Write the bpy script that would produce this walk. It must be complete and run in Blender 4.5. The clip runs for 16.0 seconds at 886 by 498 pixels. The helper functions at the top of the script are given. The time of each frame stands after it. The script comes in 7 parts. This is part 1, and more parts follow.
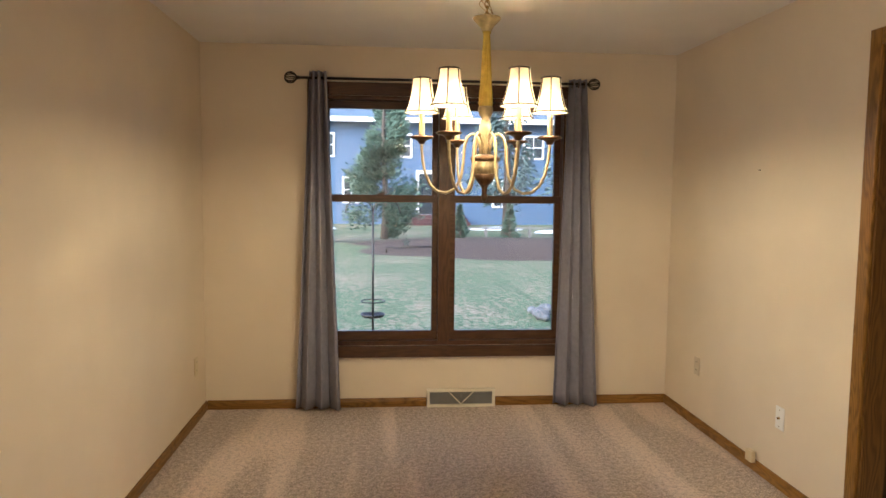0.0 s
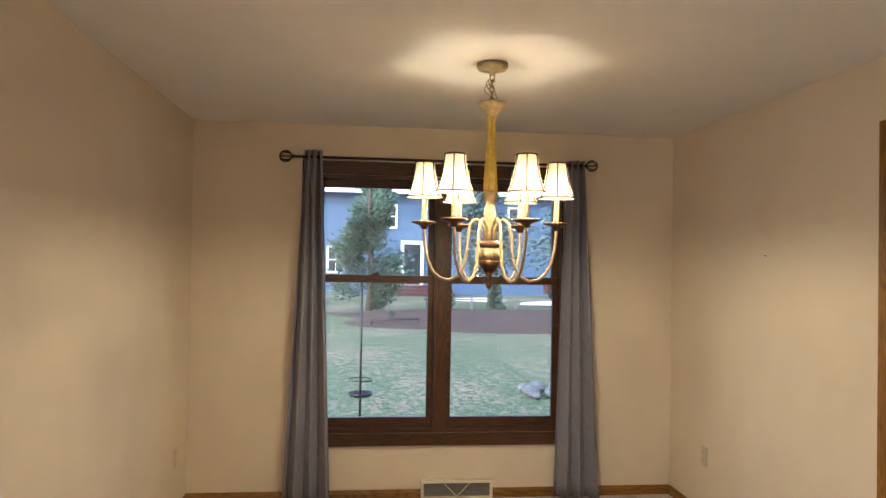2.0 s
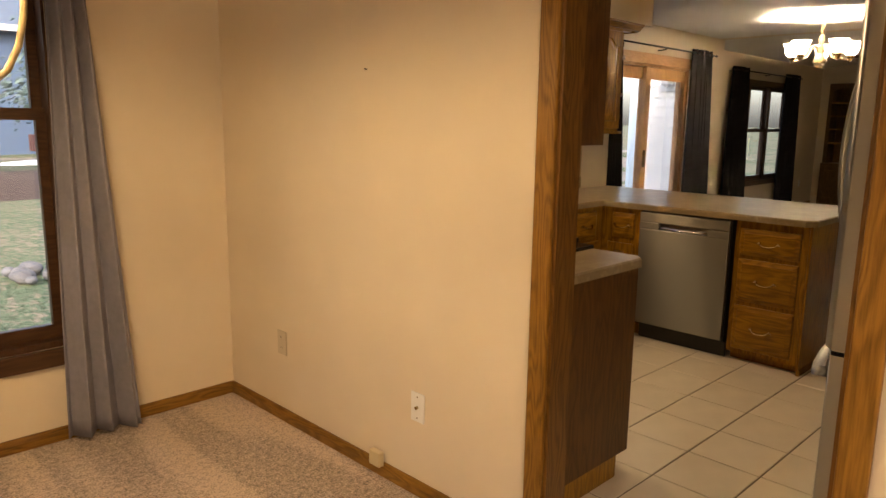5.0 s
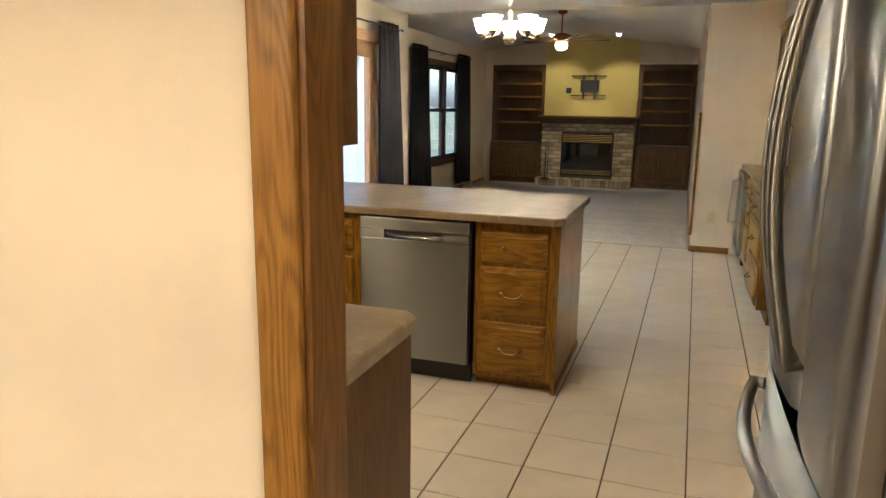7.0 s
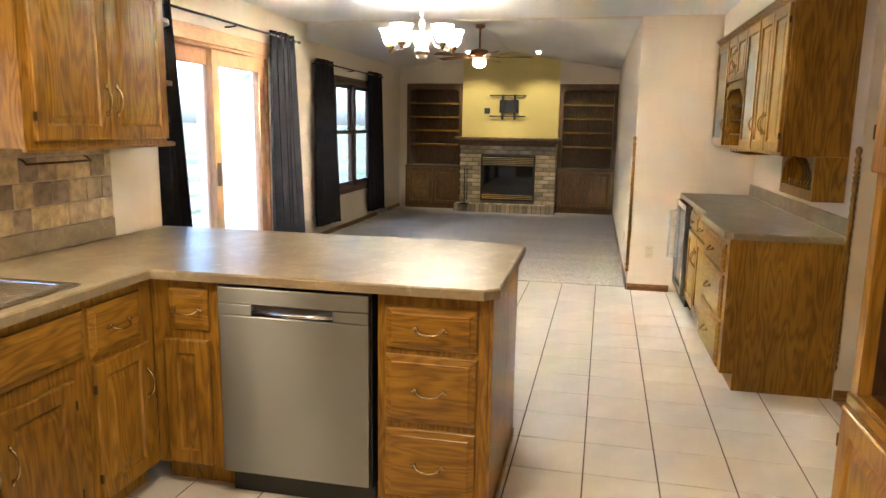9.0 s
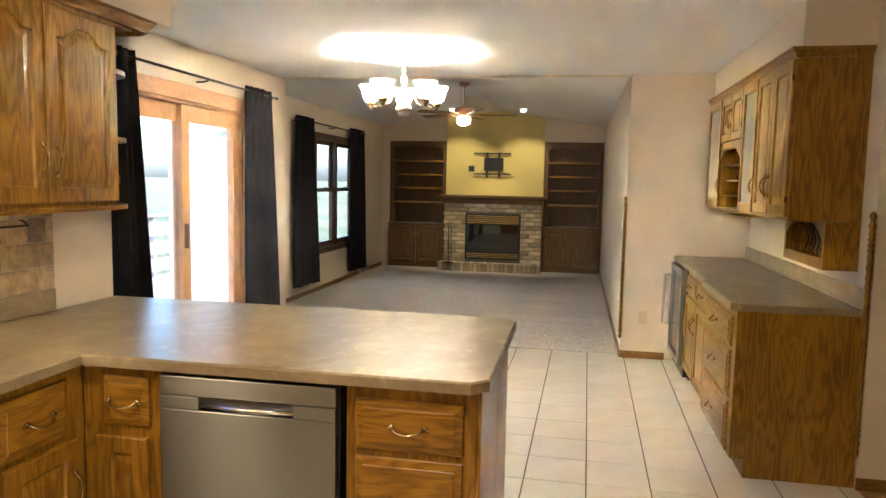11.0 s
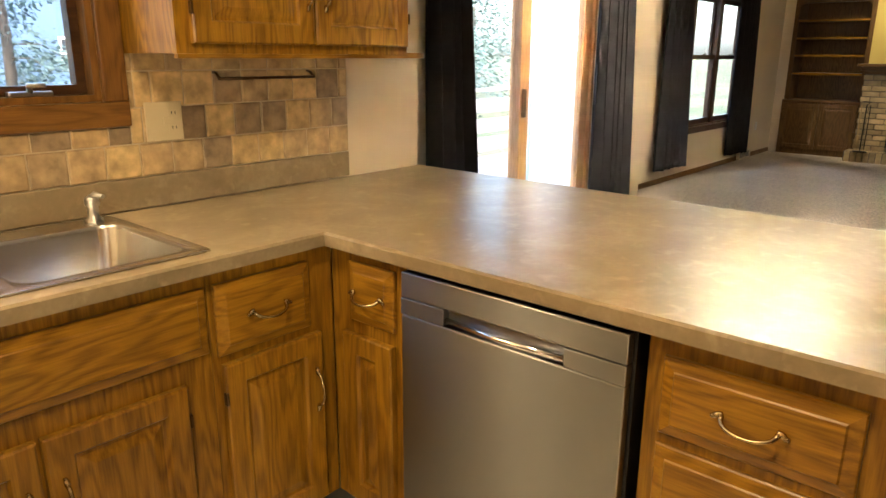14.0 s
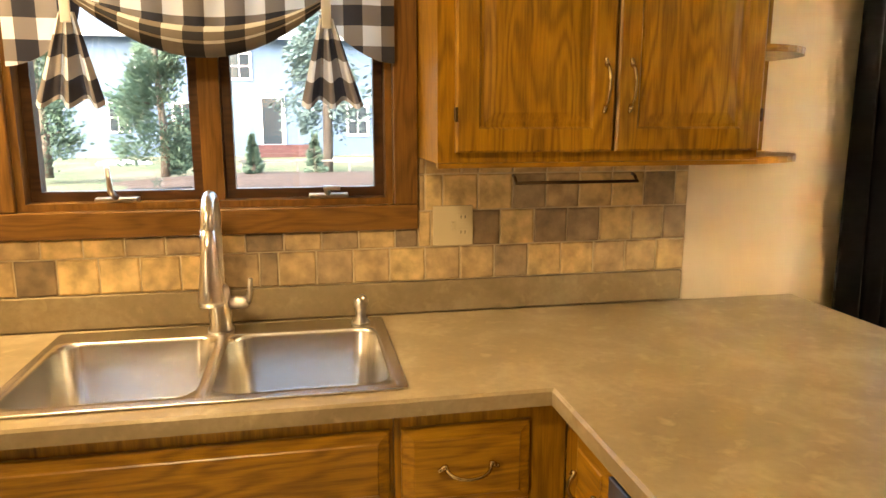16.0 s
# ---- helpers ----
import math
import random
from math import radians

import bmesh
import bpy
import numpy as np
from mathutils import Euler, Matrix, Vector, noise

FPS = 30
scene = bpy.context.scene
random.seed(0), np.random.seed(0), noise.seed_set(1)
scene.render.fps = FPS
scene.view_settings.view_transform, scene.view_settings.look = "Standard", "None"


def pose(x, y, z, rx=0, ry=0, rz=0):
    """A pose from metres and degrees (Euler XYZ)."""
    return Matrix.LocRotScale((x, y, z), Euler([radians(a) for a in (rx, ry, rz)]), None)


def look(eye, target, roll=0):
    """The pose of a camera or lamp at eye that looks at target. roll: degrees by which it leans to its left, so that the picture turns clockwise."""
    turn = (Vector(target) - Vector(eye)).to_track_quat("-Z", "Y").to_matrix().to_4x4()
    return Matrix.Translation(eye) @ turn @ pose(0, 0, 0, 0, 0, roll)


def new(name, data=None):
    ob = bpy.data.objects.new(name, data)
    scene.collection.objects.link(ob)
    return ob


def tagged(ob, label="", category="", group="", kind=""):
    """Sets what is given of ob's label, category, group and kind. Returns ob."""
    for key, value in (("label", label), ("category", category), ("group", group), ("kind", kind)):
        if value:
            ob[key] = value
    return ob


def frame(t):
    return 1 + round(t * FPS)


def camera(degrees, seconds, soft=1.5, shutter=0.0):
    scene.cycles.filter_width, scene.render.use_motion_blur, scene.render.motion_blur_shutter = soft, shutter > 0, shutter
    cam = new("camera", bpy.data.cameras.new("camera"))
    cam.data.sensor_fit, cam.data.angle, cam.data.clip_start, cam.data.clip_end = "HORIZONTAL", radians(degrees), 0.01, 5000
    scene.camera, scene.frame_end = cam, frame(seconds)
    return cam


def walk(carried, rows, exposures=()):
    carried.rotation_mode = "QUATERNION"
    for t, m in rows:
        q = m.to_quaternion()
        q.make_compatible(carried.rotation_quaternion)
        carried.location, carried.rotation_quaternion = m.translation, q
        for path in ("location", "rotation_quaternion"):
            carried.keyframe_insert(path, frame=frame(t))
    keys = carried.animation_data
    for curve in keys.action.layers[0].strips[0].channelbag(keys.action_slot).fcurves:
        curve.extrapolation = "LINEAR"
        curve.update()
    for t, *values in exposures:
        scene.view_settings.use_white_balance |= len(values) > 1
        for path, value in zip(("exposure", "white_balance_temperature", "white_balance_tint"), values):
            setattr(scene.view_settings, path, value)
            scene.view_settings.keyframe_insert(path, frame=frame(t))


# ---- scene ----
cam = camera(64.8, 16.0)
SKY = 0.15
EXPOSURES = [(0.0, 2.15, 5250, 9), (3.0, 2.0, 5050, 10), (4.0, 2.0, 5700, 14), (5.0, 2.15, 7000, 17), (7.5, 3.2, 5150, 9), (8.0, 3.6, 5150, 9), (8.5, 3.7, 5200, 10), (9.5, 3.7, 5250, 10), (12.0, 3.4, 5700, 10), (14.0, 3.65, 6200, 10), (16.0, 3.75, 7200, 10)]
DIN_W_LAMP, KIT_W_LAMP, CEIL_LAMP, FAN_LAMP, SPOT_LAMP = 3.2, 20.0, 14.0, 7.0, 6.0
PATH = [
    (0, (-0.059, -0.196, 1.493), (0.114, 1.789, 1.327), 0.6),
    (0.5, (-0.158, -0.065, 1.542), (0.055, 1.921, 1.432), 0.8),
    (1, (-0.137, -0.05, 1.569), (0.082, 1.938, 1.529), 0.8),
    (1.5, (-0.079, -0.061, 1.564), (0.122, 1.929, 1.576), 0.8),
    (2, (-0.135, -0.056, 1.569), (0.084, 1.931, 1.601), 1.0),
    (2.5, (-0.168, 0.06, 1.508), (0.098, 2.042, 1.53), 1.0),
    (3, (-0.127, 0.288, 1.483), (0.234, 2.254, 1.397), 0.9),
    (3.5, (-0.095, 0.558, 1.462), (0.408, 2.484, 1.262), 1.1),
    (4, (-0.071, 0.837, 1.466), (0.735, 2.646, 1.184), 1.2),
    (4.5, (0.065, 1.067, 1.414), (1.18, 2.697, 1.099), 1.1),
    (5, (0.249, 1.273, 1.430), (1.639, 2.665, 1.071), 0.8),
    (5.2, (0.318, 1.342, 1.446), (1.797, 2.634, 1.066), 0.1),
    (7.3, (1.267, 2.06, 1.435), (3.147, 2.617, 1.038), 1.1),
    (7.5, (1.369, 2.066, 1.437), (3.261, 2.582, 1.041), 1.1),
    (8, (1.648, 2.127, 1.449), (3.556, 2.576, 1.052), 0.9),
    (8.5, (1.871, 2.195, 1.465), (3.786, 2.619, 1.073), 1.0),
    (9, (2.068, 2.226, 1.473), (3.995, 2.636, 1.125), 0.9),
    (9.5, (2.232, 2.224, 1.505), (4.176, 2.621, 1.246), 0.8),
    (9.7, (2.262, 2.227, 1.529), (4.213, 2.615, 1.32), 0.8),
    (11.8, (2.525, 2.311, 1.45), (4.481, 2.681, 1.258), 1.2),
    (12, (2.564, 2.314, 1.434), (4.512, 2.697, 1.195), 0.8),
    (12.5, (2.704, 2.382, 1.405), (4.623, 2.835, 1.069), 0.9),
    (13, (2.925, 2.456, 1.358), (4.772, 3.105, 0.948), 1.1),
    (13.5, (3.086, 2.441, 1.352), (4.758, 3.418, 0.854), 0.6),
    (14, (3.251, 2.46, 1.367), (4.706, 3.724, 0.832), 0.3),
    (14.5, (3.403, 2.445, 1.376), (4.618, 3.942, 0.845), 0.3),
    (15, (3.563, 2.435, 1.39), (4.471, 4.141, 0.875), 0.1),
    (15.5, (3.735, 2.482, 1.444), (4.351, 4.321, 0.956), 0.2),
    (16, (3.901, 2.547, 1.476), (4.278, 4.476, 1.107), 0.0),
]
walk(cam, [(t, look(eye, target, roll)) for t, eye, target, roll in PATH], EXPOSURES)

# ---- world and large lights ----
world = bpy.data.worlds.new("world")
scene.world = world
world.use_nodes = True
_wn = world.node_tree
_sky = _wn.nodes.new("ShaderNodeTexSky")
_sky.sky_type = "NISHITA"
_sky.sun_disc = False
_sky.sun_elevation = radians(35.6)
_sky.sun_rotation = radians(230)
_sky.air_density, _sky.dust_density, _sky.ozone_density = 1.0, 4.0, 1.5
_wn.links.new(_sky.outputs[0], _wn.nodes["Background"].inputs[0])
_wn.nodes["Background"].inputs[1].default_value = SKY
_sun = new("sun", bpy.data.lights.new("sun", "SUN"))
_sun.data.energy, _sun.data.angle, _sun.data.color = 0.2, radians(25), (1.0, 0.96, 0.9)
_sun.matrix_basis = look((0, 0, 28), (30, 25, 0))


def point_lamp(name, at, watts, color, r=0.03):
    d = bpy.data.lights.new(name, "POINT")
    d.energy, d.color, d.shadow_soft_size = watts, color, r
    ob = new(name, d)
    ob.location = at
    return ob


# Unseen warm fill lamp, added to brighten the dining room walls.
_fill = new("side_fill", bpy.data.lights.new("side_fill", "AREA"))
_fill.data.shape, _fill.data.size, _fill.data.size_y = "RECTANGLE", 0.88, 1.5
_fill.data.energy, _fill.data.color = 12.0, (1.0, 0.82, 0.58)
_fill.matrix_basis = look((-1.32, -1.15, 1.275), (1.9, -1.15, 1.275))

WARM = (1.0, 0.735, 0.40)
SOFT = (1.0, 0.84, 0.62)
DAY = (0.80, 0.90, 1.0)


# ---- materials ----
def nodes_of(name):
    m = bpy.data.materials.new(name)
    m.use_nodes = True
    return m, m.node_tree, m.node_tree.nodes["Principled BSDF"]


def simple(name, color, rough=0.5, metal=0.0, spec=0.5, vary=0.0, scale=8.0, bump=0.0, bump_scale=60.0, coords="Object", rand=0.0, coat=0.0):
    """A plain surface with colour variation at two scales and fine relief."""
    m, t, p = nodes_of(name)
    N, L = t.nodes.new, t.links.new
    p.inputs["Base Color"].default_value = (*color, 1)
    p.inputs["Roughness"].default_value = rough
    p.inputs["Metallic"].default_value = metal
    p.inputs["Specular IOR Level"].default_value = spec
    p.inputs["Coat Weight"].default_value = coat
    tc = N("ShaderNodeTexCoord")
    if vary or rand:
        n1 = N("ShaderNodeTexNoise")
        n1.inputs["Scale"].default_value = scale
        n1.inputs["Detail"].default_value = 6
        L(tc.outputs[coords], n1.inputs["Vector"])
        mr = N("ShaderNodeMapRange")
        mr.inputs["From Min"].default_value, mr.inputs["From Max"].default_value = 0.3, 0.7
        mr.inputs["To Min"].default_value, mr.inputs["To Max"].default_value = 1 - vary, 1 + vary
        L(n1.outputs["Fac"], mr.inputs["Value"])
        out = mr.outputs[0]
        if rand:
            oi = N("ShaderNodeObjectInfo")
            m2 = N("ShaderNodeMapRange")
            m2.inputs["To Min"].default_value, m2.inputs["To Max"].default_value = 1 - rand, 1 + rand
            L(oi.outputs["Random"], m2.inputs["Value"])
            mul = N("ShaderNodeMath")
            mul.operation = "MULTIPLY"
            L(out, mul.inputs[0])
            L(m2.outputs[0], mul.inputs[1])
            out = mul.outputs[0]
        vm = N("ShaderNodeVectorMath")
        vm.operation = "SCALE"
        vm.inputs[0].default_value = color
        L(out, vm.inputs["Scale"])
        L(vm.outputs[0], p.inputs["Base Color"])
    if bump:
        n2 = N("ShaderNodeTexNoise")
        n2.inputs["Scale"].default_value = bump_scale
        n2.inputs["Detail"].default_value = 4
        L(tc.outputs[coords], n2.inputs["Vector"])
        b = N("ShaderNodeBump")
        b.inputs["Strength"].default_value = bump
        b.inputs["Distance"].default_value = 0.004
        L(n2.outputs["Fac"], b.inputs["Height"])
        L(b.outputs[0], p.inputs["Normal"])
    return m


def wood(name, light, dark, axis="z", rough=0.35, ring=11.0, coat=0.12):
    """Oak: open-pored streaks along one axis, cathedral bands, slow tone changes."""
    m, t, p = nodes_of(name)
    N, L = t.nodes.new, t.links.new
    p.inputs["Roughness"].default_value = rough
    p.inputs["Coat Weight"].default_value = coat
    p.inputs["Coat Roughness"].default_value = 0.25
    p.inputs["Specular IOR Level"].default_value = 0.28
    tc, oi = N("ShaderNodeTexCoord"), N("ShaderNodeObjectInfo")
    off = N("ShaderNodeVectorMath")
    off.operation = "SCALE"
    off.inputs[0].default_value = (3.1, 4.7, 2.3)
    L(oi.outputs["Random"], off.inputs["Scale"])
    add = N("ShaderNodeVectorMath")
    L(tc.outputs["Object"], add.inputs[0])
    L(off.outputs[0], add.inputs[1])

    def scaled(along, across):
        mp = N("ShaderNodeMapping")
        s = [across] * 3
        s["xyz".index(axis)] = along
        mp.inputs["Scale"].default_value = s
        L(add.outputs[0], mp.inputs["Vector"])
        return mp.outputs[0]

    bend = N("ShaderNodeTexNoise")
    bend.inputs["Scale"].default_value, bend.inputs["Detail"].default_value = 1.0, 2
    L(scaled(1.5, 9.5), bend.inputs["Vector"])
    rise = N("ShaderNodeMath")
    rise.operation = "MULTIPLY"
    rise.inputs[1].default_value = ring
    L(bend.outputs["Fac"], rise.inputs[0])
    wave = N("ShaderNodeMath")
    wave.operation = "PINGPONG"
    wave.inputs[1].default_value = 0.5
    L(rise.outputs[0], wave.inputs[0])
    band = N("ShaderNodeMapRange")
    band.interpolation_type = "SMOOTHSTEP"
    band.inputs["From Min"].default_value, band.inputs["From Max"].default_value = 0.0, 0.42
    band.inputs["To Min"].default_value, band.inputs["To Max"].default_value = 1.0, 0.0
    L(wave.outputs[0], band.inputs["Value"])
    pores = N("ShaderNodeTexNoise")
    pores.inputs["Scale"].default_value = 1.0
    pores.inputs["Detail"].default_value = 5
    pores.inputs["Roughness"].default_value = 0.7
    L(scaled(9, 190), pores.inputs["Vector"])
    slow = N("ShaderNodeTexNoise")
    slow.inputs["Scale"].default_value = 1.0
    L(scaled(1.2, 6), slow.inputs["Vector"])
    mix1 = N("ShaderNodeMath")
    mix1.operation = "MULTIPLY_ADD"
    mix1.inputs[1].default_value = 0.20
    L(band.outputs[0], mix1.inputs[0])
    sc = N("ShaderNodeMath")
    sc.operation = "MULTIPLY_ADD"
    sc.inputs[1].default_value, sc.inputs[2].default_value = 0.75, -0.12
    L(pores.outputs["Fac"], sc.inputs[0])
    L(sc.outputs[0], mix1.inputs[2])
    mix2 = N("ShaderNodeMath")
    mix2.operation = "MULTIPLY_ADD"
    mix2.inputs[1].default_value = 0.35
    L(slow.outputs["Fac"], mix2.inputs[0])
    L(mix1.outputs[0], mix2.inputs[2])
    ramp = N("ShaderNodeValToRGB")
    ramp.color_ramp.elements[0].position, ramp.color_ramp.elements[1].position = 0.28, 0.86
    ramp.color_ramp.elements[0].color, ramp.color_ramp.elements[1].color = (*light, 1), (*dark, 1)
    L(mix2.outputs[0], ramp.inputs[0])
    L(ramp.outputs[0], p.inputs["Base Color"])
    b = N("ShaderNodeBump")
    b.inputs["Strength"].default_value, b.inputs["Distance"].default_value = 0.25, 0.001
    b.invert = True
    L(pores.outputs["Fac"], b.inputs["Height"])
    L(b.outputs[0], p.inputs["Normal"])
    return m


def carpet_material(name, color, stripes):
    m, t, p = nodes_of(name)
    N, L = t.nodes.new, t.links.new
    p.inputs["Roughness"].default_value = 0.95
    p.inputs["Specular IOR Level"].default_value = 0.1
    p.inputs["Sheen Weight"].default_value = 0.25
    tc = N("ShaderNodeTexCoord")
    fine, mid = N("ShaderNodeTexNoise"), N("ShaderNodeTexNoise")
    fine.inputs["Scale"].default_value, fine.inputs["Detail"].default_value = 125, 6
    mid.inputs["Scale"].default_value, mid.inputs["Detail"].default_value = 40, 6
    for n in (fine, mid):
        L(tc.outputs["Object"], n.inputs["Vector"])
    # strokes of the vacuum cleaner, where the pile leans one way or the other
    mp = N("ShaderNodeMapping")
    mp.inputs["Rotation"].default_value = (0, 0, radians(-6))
    mp.inputs["Scale"].default_value = (3.6, 0.32, 1)
    L(tc.outputs["Object"], mp.inputs["Vector"])
    wave = N("ShaderNodeTexNoise")
    wave.inputs["Scale"].default_value, wave.inputs["Detail"].default_value, wave.inputs["Distortion"].default_value = 1.0, 1.5, 0.25
    L(mp.outputs[0], wave.inputs["Vector"])
    st = N("ShaderNodeMapRange")
    st.interpolation_type = "SMOOTHSTEP"
    st.inputs["From Min"].default_value, st.inputs["From Max"].default_value = 0.50, 0.62
    st.inputs["To Min"].default_value, st.inputs["To Max"].default_value = 0.0, stripes
    L(wave.outputs["Fac"], st.inputs["Value"])
    f1 = N("ShaderNodeMath")
    f1.operation = "MULTIPLY_ADD"
    f1.inputs[1].default_value = 0.75
    L(fine.outputs["Fac"], f1.inputs[0])
    L(st.outputs[0], f1.inputs[2])
    f2 = N("ShaderNodeMath")
    f2.operation = "MULTIPLY_ADD"
    f2.inputs[1].default_value = 0.42
    L(mid.outputs["Fac"], f2.inputs[0])
    L(f1.outputs[0], f2.inputs[2])
    ramp = N("ShaderNodeValToRGB")
    ramp.color_ramp.elements[0].position, ramp.color_ramp.elements[1].position = 0.48, 0.74
    ramp.color_ramp.elements[0].color = (*[c * 0.44 for c in color], 1)
    ramp.color_ramp.elements[1].color = (*[min(1, c * 1.45) for c in color], 1)
    L(f2.outputs[0], ramp.inputs[0])
    L(ramp.outputs[0], p.inputs["Base Color"])
    b = N("ShaderNodeBump")
    b.inputs["Strength"].default_value, b.inputs["Distance"].default_value = 0.9, 0.006
    L(fine.outputs["Fac"], b.inputs["Height"])
    L(b.outputs[0], p.inputs["Normal"])
    return m


def laminate_material(name):
    m, t, p = nodes_of(name)
    N, L = t.nodes.new, t.links.new
    p.inputs["Roughness"].default_value = 0.30
    p.inputs["Specular IOR Level"].default_value = 0.17
    tc = N("ShaderNodeTexCoord")
    big, small, veins = N("ShaderNodeTexNoise"), N("ShaderNodeTexNoise"), N("ShaderNodeTexNoise")
    for n, s, d, dist in ((big, 5, 6, 0.8), (small, 55, 4, 0.3), (veins, 21, 5, 0.5)):
        n.inputs["Scale"].default_value, n.inputs["Detail"].default_value, n.inputs["Distortion"].default_value = s, d, dist
        L(tc.outputs["Object"], n.inputs["Vector"])
    a = N("ShaderNodeMath")
    a.operation = "MULTIPLY_ADD"
    a.inputs[1].default_value = 0.35
    L(small.outputs["Fac"], a.inputs[0])
    L(big.outputs["Fac"], a.inputs[2])
    ramp = N("ShaderNodeValToRGB")
    e = ramp.color_ramp.elements
    e[0].position, e[0].color = 0.44, (0.205, 0.156, 0.086, 1)
    e[1].position, e[1].color = 0.98, (0.35, 0.277, 0.17, 1)
    e2 = e.new(0.68)
    e2.color = (0.25, 0.192, 0.11, 1)
    L(a.outputs[0], ramp.inputs[0])
    vr = N("ShaderNodeMapRange")
    vr.inputs["From Min"].default_value, vr.inputs["From Max"].default_value = 0.56, 0.88
    L(veins.outputs["Fac"], vr.inputs["Value"])
    mx = N("ShaderNodeMix")
    mx.data_type = "RGBA"
    L(vr.outputs[0], mx.inputs["Factor"])
    L(ramp.outputs[0], mx.inputs["A"])
    mx.inputs["B"].default_value = (0.40, 0.32, 0.19, 1)
    L(mx.outputs["Result"], p.inputs["Base Color"])
    return m


def steel_material(name, color=(0.36, 0.363, 0.353), rough=0.36, axis="x"):
    """Brushed stainless steel, with the brush lines along one axis."""
    m, t, p = nodes_of(name)
    N, L = t.nodes.new, t.links.new
    p.inputs["Base Color"].default_value = (*color, 1)
    p.inputs["Metallic"].default_value = 1.0
    p.inputs["Anisotropic"].default_value = 0.96
    tg = N("ShaderNodeCombineXYZ")
    tg.inputs["Z"].default_value = 1.0
    L(tg.outputs[0], p.inputs["Tangent"])
    tc, mp, n = N("ShaderNodeTexCoord"), N("ShaderNodeMapping"), N("ShaderNodeTexNoise")
    s = [9] * 3
    s["xyz".index(axis)] = 0.8
    mp.inputs["Scale"].default_value = s
    n.inputs["Scale"].default_value = 1
    L(tc.outputs["Object"], mp.inputs["Vector"])
    L(mp.outputs[0], n.inputs["Vector"])
    mr = N("ShaderNodeMapRange")
    mr.inputs["To Min"].default_value, mr.inputs["To Max"].default_value = rough * 0.92, rough * 1.1
    L(n.outputs["Fac"], mr.inputs["Value"])
    L(mr.outputs[0], p.inputs["Roughness"])
    return m


def glass_material(name):
    m, t, p = nodes_of(name)
    p.inputs["Base Color"].default_value = (1, 1, 1, 1)
    p.inputs["Roughness"].default_value = 0.0
    p.inputs["IOR"].default_value = 1.45
    p.inputs["Transmission Weight"].default_value = 1.0
    return m


def glow_material(name, color, strength):
    m, t, p = nodes_of(name)
    p.inputs["Base Color"].default_value = (*color, 1)
    p.inputs["Emission Color"].default_value = (*color, 1)
    p.inputs["Emission Strength"].default_value = strength
    return m


def shade_material(name, color, through_part=0.6, glow=0.0):
    """Thin cloth or frosted glass that lets the bulb's light through."""
    m, t, p = nodes_of(name)
    N, L = t.nodes.new, t.links.new
    tr, mx = N("ShaderNodeBsdfTranslucent"), N("ShaderNodeMixShader")
    tr.inputs[0].default_value = (*color, 1)
    p.inputs["Base Color"].default_value = (*color, 1)
    p.inputs["Roughness"].default_value = 0.7
    p.inputs["Emission Color"].default_value = (1.0, 0.78, 0.45, 1)
    p.inputs["Emission Strength"].default_value = glow
    mx.inputs[0].default_value = through_part
    L(p.outputs[0], mx.inputs[1])
    L(tr.outputs[0], mx.inputs[2])
    L(mx.outputs[0], t.nodes["Material Output"].inputs["Surface"])
    return m


WALL = simple("cream_wall_paint", (0.70, 0.60, 0.455), 0.75, vary=0.03, scale=2.5, bump=0.12, bump_scale=240)
YELLOW = simple("yellow_wall_paint", (0.66, 0.53, 0.17), 0.75, vary=0.04, scale=2.5, bump=0.12, bump_scale=240)
CEIL = simple("white_ceiling_paint", (0.76, 0.74, 0.71), 0.85, vary=0.02, scale=3, bump=0.2, bump_scale=160)
OAK = wood("honey_oak_upright", (0.35, 0.172, 0.010), (0.085, 0.032, 0.003), "z")
OAKX = wood("honey_oak_level", (0.35, 0.172, 0.010), (0.085, 0.032, 0.003), "x")
OAKY = wood("honey_oak_deep", (0.35, 0.172, 0.010), (0.085, 0.032, 0.003), "y")
DARK = wood("brown_stained_oak_upright", (0.085, 0.038, 0.014), (0.028, 0.012, 0.005), "z", rough=0.4)
DARKX = wood("brown_stained_oak_level", (0.085, 0.038, 0.014), (0.028, 0.012, 0.005), "x", rough=0.4)
TRIM = wood("oak_trim_upright", (0.30, 0.148, 0.024), (0.068, 0.028, 0.004), "z", rough=0.36, ring=15)
TRIMX = wood("oak_trim_level", (0.30, 0.148, 0.024), (0.068, 0.028, 0.004), "x", rough=0.36, ring=15)
TRIMY = wood("oak_trim_deep", (0.30, 0.148, 0.024), (0.068, 0.028, 0.004), "y", rough=0.36, ring=15)
PINE = wood("orange_pine_upright", (0.62, 0.36, 0.18), (0.44, 0.23, 0.10), "z", rough=0.4)
PINEX = wood("orange_pine_level", (0.62, 0.36, 0.18), (0.44, 0.23, 0.10), "x", rough=0.4)
# Oak darkened to stand for shade: range cabinet ends, oven opening, plate rack back.
SHADED_OAK = wood("shaded_oak", (0.12, 0.052, 0.012), (0.035, 0.015, 0.004), "z", rough=0.45)
WALNUT = wood("walnut_brown_oak", (0.165, 0.09, 0.03), (0.06, 0.03, 0.01), "z", rough=0.45)
WALNUTX = wood("walnut_brown_oak_level", (0.165, 0.09, 0.03), (0.06, 0.03, 0.01), "y", rough=0.45)
CARPET = carpet_material("beige_carpet", (0.47, 0.375, 0.30), 0.10)
CARPET2 = carpet_material("grey_beige_carpet", (0.54, 0.485, 0.41), 0.03)
LAMINATE = laminate_material("taupe_stone_laminate")
STEEL = steel_material("brushed_steel", axis="x")
